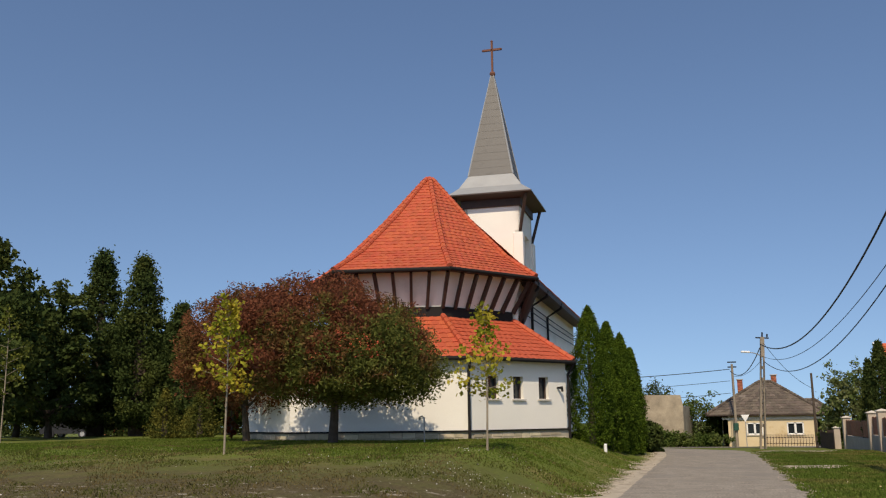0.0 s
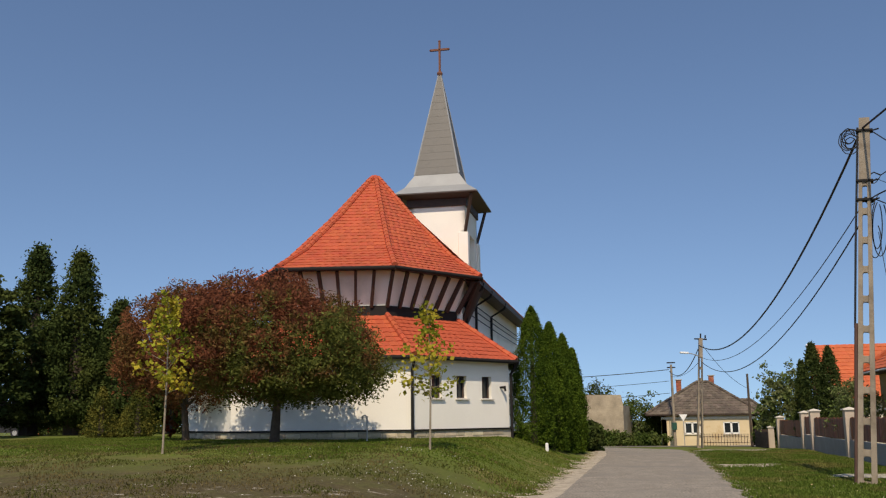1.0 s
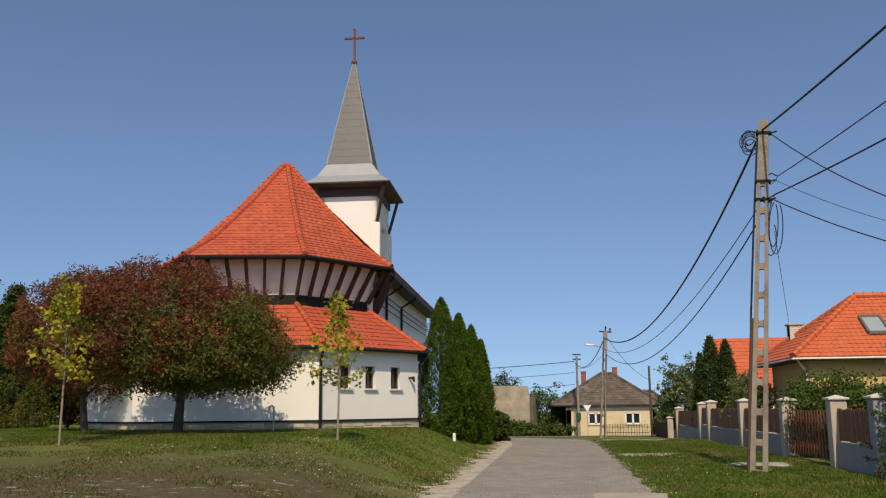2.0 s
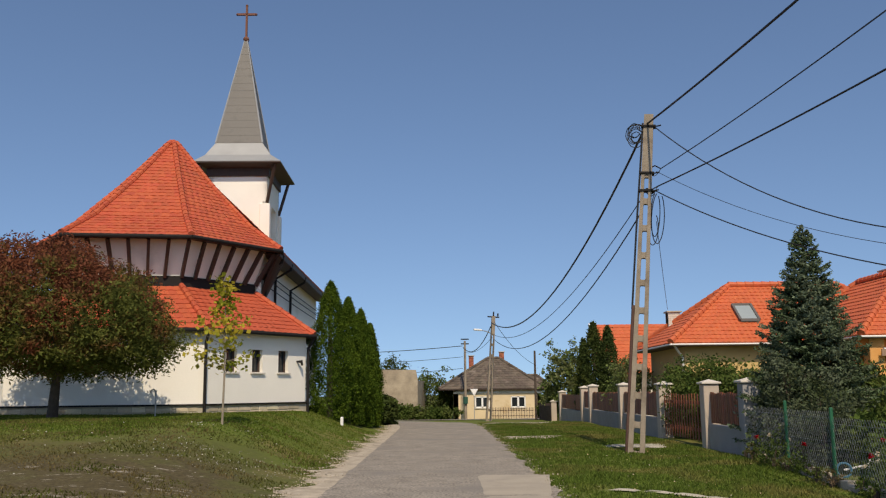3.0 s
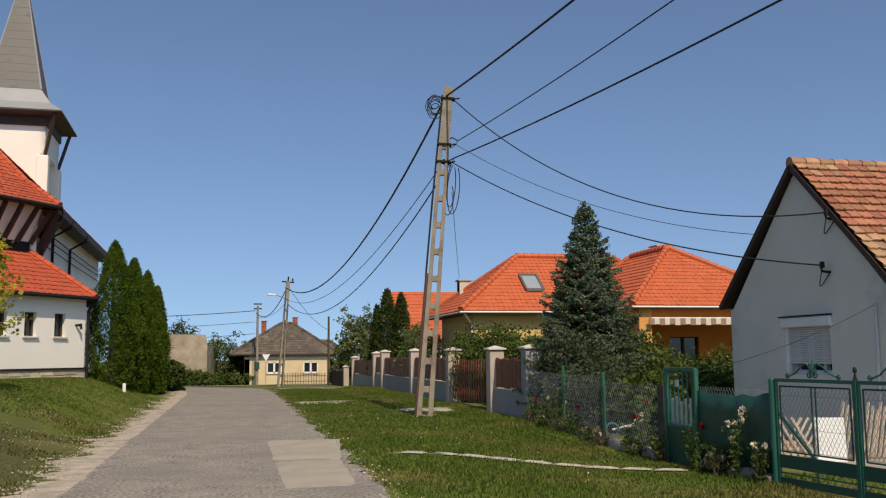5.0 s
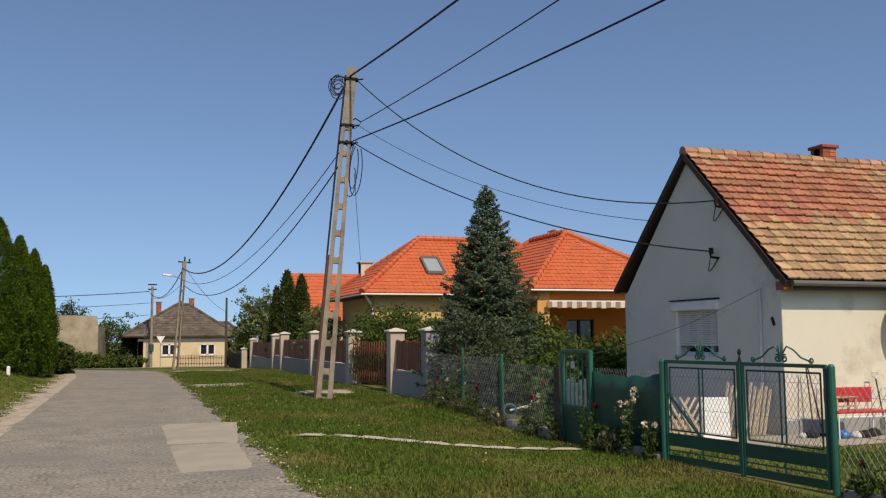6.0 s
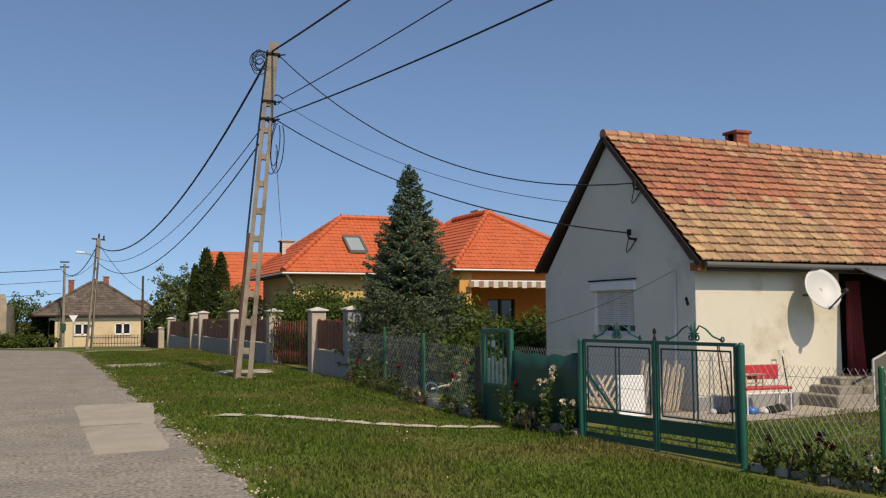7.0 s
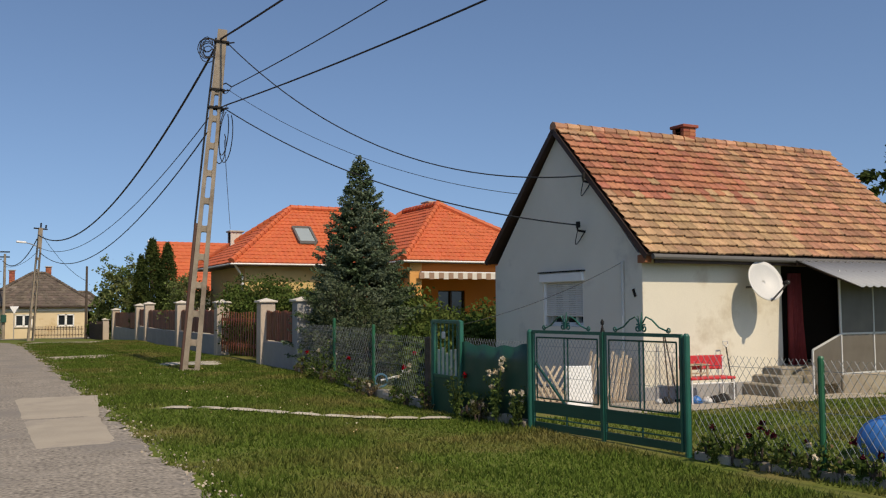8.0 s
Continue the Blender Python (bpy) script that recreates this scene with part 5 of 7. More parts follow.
for i, (x, y, h, r) in enumerate(((-25.1, 38.5, 2.3, 0.95), (-23.2, 38.5, 2.4, 1.0), (-24.2, 39.2, 1.4, 0.7))):
    column_tree("juniper", (x, y), gz(x, y), gz(x, y) + h, r, 5000, 0.10, JUNIPER, "low conical yellowish juniper", 50 + i, "junipers on the lawn", shape="cone")
bush("red_shrub", (-19.0, 34.0), (0.28, 0.28, 2.1), 1600, 0.11, leaf_material("red_leaves", (0.16, 0.035, 0.018), (0.11, 0.05, 0.02), 1.0), "slim red-leaved shrub on the lawn", 57)

# added dark bushes stand in for the shade under the far trees
for i, (x, y) in enumerate(((-52, 60.5), (-45, 63.5), (-38, 60.5), (-31.5, 58.5), (-27, 57))):
    bush("hedge", (x, y), (4.2, 1.2, 2.2), 6000, 0.22, DARK_LEAF, "dark bush added to fill the shaded gap beyond the car park", 130 + i, "hedge beyond the trees")
spruce_tree((9.1, 22.5), 5.6, 2.05, "blue-green spruce standing behind the wire fence", 60)
for i, (x, y, s, n, m, lab) in enumerate((
        (8.3, 21.2, (1.0, 0.9, 2.3), 7000, GREY_LEAF, "dense shrub with small silvery leaves"),
        (8.15, 19.6, (0.8, 0.9, 1.7), 5000, GREY_LEAF, "dense shrub with small silvery leaves"),
        (7.95, 22.0, (0.55, 0.7, 2.0), 4000, GREY_LEAF, "dense shrub with small silvery leaves"),
        (8.6, 18.2, (0.7, 0.7, 1.2), 3500, BUSH, "low leafy shrub behind the mesh"),
        (8.2, 16.4, (0.5, 0.7, 0.8), 2500, BUSH, "low leafy shrub behind the mesh"),
        (9.0, 30.5, (1.4, 1.8, 2.5), 13000, BUSH, "tall leafy garden shrub"),
        (9.3, 27.2, (1.2, 1.4, 2.2), 13000, BUSH, "tall leafy garden shrub"),
        (9.0, 34.6, (0.9, 1.4, 2.5), 10000, BUSH, "tall leafy garden shrub"),
        (8.5, 42.0, (1.0, 1.6, 3.1), 7000, LIGHT_BUSH, "light green garden shrub behind the fence"),
        (8.3, 62.5, (1.5, 1.6, 4.9), 8000, LIGHT_BUSH, "large light green bush"),
        (8.9, 57.0, (0.9, 2.6, 2.3), 5000, BUSH, "dark clipped hedge bush"),
        (7.9, 67.0, (0.9, 2.6, 2.3), 5000, BUSH, "green hedge at the street corner"),
        (10.6, 20.4, (1.5, 0.8, 1.45), 6000, BUSH, "low spreading dark green juniper bush"),
        (12.6, 22.2, (1.5, 0.8, 1.6), 6000, BUSH, "low spreading dark green juniper bush"),
        (11.2, 24.5, (1.2, 1.0, 2.2), 9000, BUSH, "leafy green shrub in the garden"))):
    bush("garden_bush", (x, y), s, n, (0.12 if y < 50 else 0.2) if m is not GREY_LEAF else 0.08, m, lab, 70 + i, "garden bushes")
for i, (x, y, zt, r) in enumerate(((8.30, 50.0, 5.28, 0.72), (9.05, 49.8, 5.05, 0.66), (8.1, 52.4, 4.5, 0.50))):
    column_tree("cypress", (x, y), gz(x, y), zt, r, 11000, 0.12, DARK_LEAF, "dark columnar cypress in a garden", 90 + i, "dark cypresses")
for i, (x, y, s) in enumerate(((-8.5, 62.5, (2.3, 0.8, 1.3)), (-11.0, 63, (2.2, 1.2, 1.6)), (-1.0, 75.6, (2.6, 0.6, 1.0)), (-4.5, 76, (2.6, 0.6, 1.3)), (-1.2, 84.0, (2.0, 2.0, 4.2)), (-5.2, 88, (2.4, 2.0, 5.6)), (1.5, 88.0, (1.6, 1.6, 3.2)), (-3.0, 46.5, (0.6, 0.7, 1.5)))):
    bush("far_bush", (x, y), s, 6000, 0.2, BUSH if i not in (5, 7) else DARK_LEAF, "leafy bush by the cross street", 100 + i, "bushes by the cross street")
dome_tree("walnut_tree", (21.6, 15.4), 2.6, 1.5, 3.2, 6.3, 3600, 0.15, DARK_LEAF, BARK, "dark leafy tree behind the cottage", 120, r0=0.12)


# ---- poles and wires ----
def lattice_pole(base, top, w0, w1, solid, label, turn=0.0, conduit=False):
    """A tapered concrete pole with oval slots through its web."""
    base, top = Vector(base), Vector(top)
    d = top - base
    H = d.length
    t = new("utility_pole")
    tagged(t, label, "utility pole", "poles along the road")
    rot = Vector((0, 0, 1)).rotation_difference(d.normalized()).to_matrix().to_4x4()
    t.matrix_basis = Matrix.Translation(base) @ rot @ pose(0, 0, 0, 0, 0, turn)

    def width(z):
        return w0 + (w1 - w0) * z / H
    for sg in (-1, 1):
        s = Shape()
        za, zb = -0.35, H - solid
        a, b = width(0) / 2 * sg, width(zb) / 2 * sg
        fl = 0.60
        s.add([(a, -0.1, za), (a * (1 - fl), -0.1, za), (a * (1 - fl), 0.1, za), (a, 0.1, za), (b, -0.08, zb), (b * (1 - fl), -0.08, zb), (b * (1 - fl), 0.08, zb), (b, 0.08, zb)],
              [(0, 1, 2, 3), (7, 6, 5, 4), (0, 4, 5, 1), (1, 5, 6, 2), (2, 6, 7, 3), (3, 7, 4, 0)])
        part("leg", s, POLE_CONCRETE, t)
    n = int((H - solid) / 0.70)
    for i in range(n + 1):
        z = (H - solid) * i / n
        w = width(z) / 2 * 0.8
        s = Shape()
        s.box((-w, -0.055, z - 0.085), (w, 0.055, z + 0.085), 0.01)
        for sg in (-1, 1):      # haunches that round the slot's ends
            s.add([(sg * w, -0.05, z - 0.19), (sg * w * 0.3, -0.05, z - 0.08), (sg * w, -0.05, z + 0.19), (sg * w * 0.3, -0.05, z + 0.08),
                   (sg * w, 0.05, z - 0.19), (sg * w * 0.3, 0.05, z - 0.08), (sg * w, 0.05, z + 0.19), (sg * w * 0.3, 0.05, z + 0.08)],
                  [(0, 1, 3, 2), (4, 6, 7, 5), (0, 4, 5, 1), (2, 3, 7, 6)])
        part("rung", s, POLE_CONCRETE, t)
    a, b = width(H - solid) / 2, width(H) / 2
    part("head", Shape().add([(-a, -0.08, H - solid), (a, -0.08, H - solid), (a, 0.08, H - solid), (-a, 0.08, H - solid), (-b, -0.07, H), (b, -0.07, H), (b, 0.07, H), (-b, 0.07, H)],
                             [(3, 2, 1, 0), (4, 5, 6, 7), (0, 1, 5, 4), (1, 2, 6, 5), (2, 3, 7, 6), (3, 0, 4, 7)]), POLE_CONCRETE, t)
    return t, H, width


pole, PH, pw = lattice_pole((5.0, 24.05, -0.02), (5.82, 24.35, 9.22), 0.44, 0.25, 1.75, "leaning concrete utility pole with oval slots", turn=-14)
part("conduit", Shape().tube([(-0.25, -0.03, -0.2), (-0.225, -0.03, 3.9)], 0.045, 8), CONDUIT, pole, "rusty cable conduit")
part("riser_cable", Shape().tube([(-0.25, -0.02, 3.8), (-0.22, -0.05, 6.0), (-0.17, -0.05, 8.2), (-0.16, -0.02, PH - 0.25)], 0.028, 6), CABLE, pole)
for z in (PH - 0.35, PH - 1.7, PH - 2.2):
    part("clamp", Shape().box((-0.2, -0.11, z - 0.03), (0.2, 0.11, z + 0.03), 0.005).tube([(0.15, 0, z), (0.34, -0.05, z + 0.03)], 0.02, 6), BLACK_METAL, pole)
to_pole = pole.matrix_basis.inverted()
for a, b, c in (((5.66, 24.28, 7.62), (5.9, 24.26, 7.74), (6.05, 24.25, 7.65)), ((5.62, 24.28, 7.1), (5.8, 24.28, 7.08), (5.95, 24.28, 7.16)), ((5.8, 24.3, 8.75), (5.9, 24.33, 8.98), (5.95, 24.35, 8.88)), ((5.62, 24.3, 7.0), (5.8, 24.33, 6.96), (5.9, 24.35, 7.05))):
    part("bracket", Shape().tube([to_pole @ Vector(a), to_pole @ Vector(b), to_pole @ Vector(c)], 0.018, 6), BLACK_METAL, pole)
    d = [Vector(c).lerp(Vector(a), f) - Vector((0, 0.03, 0.5 * math.sin(math.pi * f) * (c[0] - a[0]))) for f in np.linspace(0, 1, 10)]
    part("cable_loop", Shape().tube([to_pole @ p for p in d], 0.010, 5), CABLE, pole)
rng = np.random.default_rng(5)
for k in range(7):
    r, cx, cz = rng.uniform(0.12, 0.3), -0.28 - rng.uniform(0, 0.15), PH - 0.45 - rng.uniform(0, 0.25)
    part("cable_loop", Shape().tube([(cx + r * math.cos(a) * 0.8, rng.uniform(-0.04, 0.04), cz + r * math.sin(a)) for a in np.linspace(0.3, 5.9, 14)], 0.013, 5), CABLE, pole)
for k, (cx, cz, rx, rz) in enumerate(((0.34, PH - 2.95, 0.17, 0.72), (0.27, PH - 2.85, 0.12, 0.62), (0.22, PH - 3.25, 0.14, 0.45))):
    part("cable_loop", Shape().tube([(cx + rx * math.cos(a), 0.03 * k, cz + rz * math.sin(a)) for a in np.linspace(1.9, 7.3, 18)], 0.014, 5), CABLE, pole)

pole_b, H2, w2 = lattice_pole((2.95, 60.5, gz(2.95, 60.5)), (3.4, 60.5, 6.6), 0.40, 0.24, 1.2, "leaning concrete utility pole with a street lamp", turn=10)
part("lamp_arm", Shape().tube([(0, 0, H2 - 1.2), (-0.5, -0.1, H2 - 1.05), (-0.9, -0.2, H2 - 1.0)], 0.03, 6), SHEET_PALE, pole_b)
part("lamp_head", Shape().box((-1.35, -0.3, H2 - 1.06), (-0.8, -0.1, H2 - 0.94), 0.03), WHITE_PAINT, pole_b, "pale street lamp head")
part("crossarm", Shape().box((-0.4, -0.05, H2 - 0.1), (0.4, 0.05, H2 - 0.02)).tube([(0.3, 0, H2), (0.3, 0, H2 + 0.2)], 0.05, 8).tube([(0, 0, H2), (0, 0, H2 + 0.3)], 0.05, 8), BLACK_METAL, pole_b)


def plain_pole(at, h, mat, label, r=0.1):
    x, y = at
    z = gz(x, y)
    t = thing("wooden_pole", (x, y, z), label, "utility pole", "poles along the road")
    part("shaft", Shape().tube([(0, 0, -0.3), (0, 0, h)], [r, r * 0.7], 10), mat, t)
    return t


p3 = plain_pole((1.9, 79.0), 6.7, POLE_CONCRETE, "concrete pole by the yellow house", 0.13)
part("crossarm", Shape().box((-0.35, -0.06, 6.4), (0.35, 0.06, 6.5)).box((-0.35, -0.06, 6.8), (0.35, 0.06, 6.9)), BLACK_METAL, p3)
part("meter_box", Shape().box((-0.2, -0.3, 1.3), (0.2, -0.14, 1.9), 0.02), DARK_GREEN, p3)
plain_pole((7.0, 69.5), 5.2, BARK, "dark wooden pole behind the hedge", 0.11)


def wire(a, b, sag, r, label="slack black overhead cable line", n=24):
    """An overhead cable between two fixings, hanging by sag."""
    a, b = Vector(a), Vector(b)
    pts = [a.lerp(b, i / n) - Vector((0, 0, 4 * sag * (i / n) * (1 - i / n))) for i in range(n + 1)]
    ob = part("overhead_cable", Shape().tube(pts, r, 6), CABLE)
    return tagged(ob, label, "cable", "overhead cables")


T1 = (5.75, 24.3, 8.95)
wire((5.64, 24.3, 8.75), (3.25, 60.4, 6.15), 2.1, 0.033, "thick black overhead cable bundle")
wire((5.5, 24.25, 6.83), (3.3, 60.4, 5.4), 1.5, 0.014)
wire((5.47, 24.25, 6.44), (3.4, 60.4, 5.05), 1.85, 0.02)
wire(T1, (8.7, -8, 9.3), 0.5, 0.028, "thick black overhead cable bundle")
wire((6.05, 24.25, 7.65), (8.85, -8, 8.44), 0.5, 0.014)
wire((5.95, 24.28, 7.16), (10.0, -8, 7.2), 0.5, 0.019)
wire((5.95, 24.35, 8.88), (10.82, 14.78, 4.25), 1.12, 0.015, "black service cable to the cottage gable")
wire((5.95, 24.35, 7.6), (10.84, 17.2, 4.15), 0.5, 0.008, "thin service wire to the cottage gable")
wire((5.9, 24.35, 7.05), (10.82, 15.0, 3.27), 0.55, 0.016, "black service cable to the cottage gable")
wire((5.9, 24.4, 6.2), (9.6, 38.5, 5.0), 0.1, 0.009, "thin wire to the orange-roofed house")
wire((7.15, 13.25, 1.33), (10.96, 13.79, 2.46), 0.12, 0.006, "thin wire from the gate to the gable")
wire((3.2, 60.4, 5.9), (1.75, 79.0, 5.4), 0.9, 0.03)
wire((3.45, 60.4, 6.2), (7.0, 69.5, 3.6), 0.4, 0.014)
wire((3.3, 60.4, 5.2), (1.85, 79.0, 5.0), 0.4, 0.014)
for z, r in ((5.55, 0.03), (4.6, 0.02), (3.6, 0.02)):
    wire((1.7, 79.0, z), (-24, 79.5, z - 0.2), 0.5, r)


# ---- road details ----
def ground_patch(poly_x, poly_y, lift, n=8, rag_a=0.04, seed=3):
    """A slab on the ground over a quad given by its corners in plan."""
    s = Shape()
    c = [Vector((x, y)) for x, y in zip(poly_x, poly_y)]
    for j in range(n + 1):
        for i in range(n + 1):
            p = c[0].lerp(c[1], i / n).lerp(c[3].lerp(c[2], i / n), j / n)
            e = i in (0, n) or j in (0, n)
            if e:
                p = p + Vector((noise.noise((p.x * 3, p.y * 3, seed)), noise.noise((p.x * 3, p.y * 3, seed + 7)))) * rag_a
            s.v.append((p.x, p.y, gz(p.x, p.y) + lift - (0.02 if e else 0)))
    w = n + 1
    s.f = [(j * w + i, j * w + i + 1, (j + 1) * w + i + 1, (j + 1) * w + i) for j in range(n) for i in range(n)]
    return s


structure("road_patch", ground_patch((0.61, 1.53, 1.66, 0.60), (11.33, 11.4, 14.5, 14.5), 0.058, 10, 0.05), PATCH, "pale repair patch in the asphalt", "road patch", True)
structure("road_patch", ground_patch((0.60, 1.66, 2.04, 0.61), (14.46, 14.46, 17.95, 18.1), 0.060, 10, 0.04, 5), PATCH, "pale repair patch in the asphalt", "road patch", True)
path_thing = thing("garden_path", (0, 0, 0), "narrow overgrown concrete slab path across the grass verge", "path")
for i in range(9):
    t0, t1 = i / 9, (i + 0.93) / 9
    a, b = Vector((2.75, 15.35)).lerp(Vector((6.75, 12.75)), t0), Vector((2.75, 15.35)).lerp(Vector((6.75, 12.75)), t1)
    sd = Vector((0.27, 0.40)) * (0.42 + 0.25 * noise.noise((i * 1.7, 0, 3)))
    part("slab", ground_patch((a.x - sd.x / 2, b.x - sd.x / 2, b.x + sd.x / 2, a.x + sd.x / 2), (a.y - sd.y / 2, b.y - sd.y / 2, b.y + sd.y / 2, a.y + sd.y / 2), 0.045, 4, 0.09, i), SLAB, path_thing)
structure("pole_slab", ground_patch((4.5, 6.3, 6.6, 5.0), (26.4, 26.2, 27.6, 27.9), 0.04, 8, 0.25), SLAB, "broken concrete slab beside the pole", "slab", True)
structure("drive_apron", ground_patch((2.1, 3.6, 4.2, 2.1), (31.4, 31.6, 33.0, 33.2), 0.04, 8, 0.4), GRAVEL, "gravel drive apron beside the road", "drive", True)
structure("drive_apron", ground_patch((2.1, 4.6, 7.2, 2.2), (46.0, 46.4, 48.0, 48.5), 0.04, 8, 0.4), GRAVEL, "gravel drive apron beside the road", "drive", True)


# ---- village fence with pillars ----
pillar_fence = thing("pillar_fence", (0, 0, 0), "fence of pale rendered pillars, grey plinths and brown boards", "fence")


def pillar(y, x=7.39, w=0.44, h=1.79, mat=PILLAR):
    z = gz(x, y)
    p = part("pillar", Shape().box((x, y - w / 2, z - 0.2), (x + w, y + w / 2, z + h), 0.015), mat, pillar_fence)
    part("cap", Shape().box((x - 0.06, y - w / 2 - 0.06, z + h), (x + w + 0.06, y + w / 2 + 0.06, z + h + 0.06), 0.012).add(
        [(x - 0.02, y - w / 2 - 0.02, z + h + 0.06), (x + w + 0.02, y - w / 2 - 0.02, z + h + 0.06), (x + w + 0.02, y + w / 2 + 0.02, z + h + 0.06), (x - 0.02, y + w / 2 + 0.02, z + h + 0.06), (x + w / 2, y, z + h + 0.14)],
        [(0, 1, 4), (1, 2, 4), (2, 3, 4), (3, 0, 4)]), CAP, p, "pale coping cap")


def board_panel(y0, y1, x=7.50, zp=0.68, zt=1.56, plinth=True):
    z = gz(x, (y0 + y1) / 2)
    if plinth:
        part("plinth", Shape().box((x - 0.03, y0, z - 0.25), (x + 0.25, y1, z + zp), 0.015), PLINTH_GREY, pillar_fence, "grey rendered plinth")
    n = max(3, int((y1 - y0) / 0.17))
    for i in range(n):
        ya = y0 + (y1 - y0) * (i + 0.12) / n
        part("board", Shape().box((x + 0.05, ya, z + zp + 0.04), (x + 0.075, y0 + (y1 - y0) * (i + 0.88) / n, z + zt + 0.02 * math.sin(i * 1.3)), 0.004), RED_WOOD, pillar_fence)
    for zz in (zp + 0.18, zt - 0.15):
        part("rail", Shape().box((x + 0.08, y0, z + zz), (x + 0.12, y1, z + zz + 0.07)), RED_WOOD, pillar_fence)


# nearest pillar gets the darker plinth grey: overhanging spruce's shade painted as its colour
for y in (22.8, 26.2, 31.6, 38.6, 46.6, 49.4, 58.6):
    pillar(y, mat=PLINTH_GREY if y < 23 else PILLAR)
board_panel(23.05, 25.95)
gate_w = thing("wooden_gate", (7.50, 26.45, 0.04), "red-brown slatted wooden double gate", "gate")
for i in range(16):
    y = (31.35 - 26.45) * i / 16
    part("picket", Shape().box((0.0, y + 0.02, 0.1), (0.025, y + 0.12, 1.42 + 0.05 * math.sin(math.pi * ((i % 8) + 0.5) / 8)), 0.004), RED_WOOD, gate_w)
for z in (0.35, 1.15):
    part("rail", Shape().box((0.03, 0, z), (0.08, 4.9, z + 0.1), 0.005), RED_WOOD, gate_w)
board_panel(31.85, 38.35)
board_panel(38.85, 46.35)
board_panel(46.85, 49.15)
board_panel(49.65, 58.35)
for y in (61.5, 64.0, 66.5):
    pillar(y, 7.2, 0.36, 1.25)
pk = thing("picket_fence", (0, 0, 0), "thin pale picket fence in front of the yellow house", "fence")
for i in range(34):
    x = 3.9 + i * 0.11
    part("picket", Shape().box((x, 77.2, gz(x, 77.2)), (x + 0.045, 77.23, gz(x, 77.2) + 0.95)), PALE_WOOD if i % 2 else DARK_WOOD, pk)
for z in (0.25, 0.7):
    part("rail", Shape().beam((3.9, 77.26, gz(3.9, 77.2) + z), (7.6, 77.26, gz(7.6, 77.2) + z), 0.04, 0.06), DARK_WOOD, pk)
for i in range(26):
    y = 59.2 + i * 0.28
    part("picket", Shape().box((6.9, y, gz(6.9, y)), (6.94, y + 0.12, gz(6.9, y) + 1.15)), DARK_WOOD, pk)


# ---- wire fences and green gates ----
def wire_mesh(a, b, z0, z1, cell=0.075, r=0.0026, mat=WIRE, parent=None, flop=0.0):
    """Woven diamond mesh between two plan points; z0, z1: heights at its foot and top."""
    a, b = Vector(a), Vector(b)
    L, H = (b - a).length, z1 - z0
    d = (b - a).normalized()
    nrm = Vector((-d.y, d.x))
    s = Shape()
    k = 0.62                     # run per rise of the wires
    for sg in (1, -1):
        u = -H * k
        while u < L + H * k:
            p, q = (u, 0.0), (u + sg * H * k, H)
            t0, t1 = 0.0, 1.0
            du = q[0] - p[0]
            lo, hi = sorted(((0 - p[0]) / du, (L - p[0]) / du))
            t0, t1 = max(t0, lo), min(t1, hi)
            if t1 - t0 > 0.02:
                e = []
                for t in (t0, t1):
                    uu = p[0] + du * t
                    v = a + d * uu + nrm * (0.004 * sg)
                    base = z0 + (gz(*v) - gz(*a)) * 0.0
                    e.append((v.x, v.y, base + H * t))
                s.tube(e, r, 3, caps=False)
            u += cell
    for z in (z0 + 0.02, z1 - 0.12, z1 - 0.55):
        if z > z0:
            s.tube([(*a, z), (*b, z)], r * 1.2, 4, caps=False)
    return part("wire_mesh", s, mat, parent)


def post(at, h, r, mat, parent, square=False):
    x, y = at
    z = gz(x, y)
    if square:
        s = Shape().box((x - r, y - r, z - 0.2), (x + r, y + r, z + h), 0.008)
    else:
        s = Shape().tube([(x, y, z - 0.2), (x, y, z + h), (x, y, z + h + 0.02)], [r, r, r * 0.6], 10)
    return part("post", s, mat, parent)


fence_a = thing("wire_fence", (0, 0, 0), "wire mesh fence on green posts over a low stone kerb", "fence")
A0, A1, A2, A3 = (7.32, 22.4), (7.22, 19.4), (7.17, 17.0), (7.12, 14.42)
for p in (A1, A2):
    post(p, 1.38, 0.035, BRIGHT_GREEN, fence_a)
post(A3, 1.25, 0.055, BARK, fence_a)
for p, q in ((A0, A1), (A1, A2), (A2, A3)):
    wire_mesh(p, q, gz(*p) + 0.1, gz(*p) + 1.22, 0.10, 0.0024, parent=fence_a)
rng = np.random.default_rng(77)
for i in range(30):
    t = i / 30
    p = Vector(A0).lerp(Vector(A3), t)
    h = 0.10 + rng.uniform(0, 0.07)
    part("kerb_stone", Shape().box((-0.09, -0.13, -0.1), (0.09, 0.13, h), 0.02), KERB, fence_a).matrix_basis = pose(p.x - 0.03, p.y - 0.13, gz(p.x, p.y), rng.normal() * 4, rng.normal() * 4, rng.normal() * 6)

small_gate = thing("garden_gate", (7.13, 14.22, -0.09), "green metal garden gate with bars over a solid panel", "gate")
gl = 1.02
for y in (0.0, -gl):
    part("post", Shape().box((-0.035, y - 0.035, -0.15), (0.035, y + 0.035, 1.48), 0.006), GREEN_METAL, small_gate)
part("top_rail", Shape().box((-0.03, -gl, 1.44), (0.03, 0.0, 1.50), 0.006), GREEN_METAL, small_gate)
part("mid_rail", Shape().box((-0.02, -gl, 0.52), (0.02, 0.0, 0.57), 0.005), GREEN_METAL, small_gate)
part("panel", Shape().box((-0.012, -gl + 0.03, -0.09), (0.012, -0.03, 0.52), 0.004), DARK_GREEN, small_gate)
part("mail_box", Shape().box((-0.05, -gl * 0.5, 1.18), (-0.02, -gl * 0.40, 1.3), 0.01), WHITE_PLASTIC, small_gate, "small pale mail box")
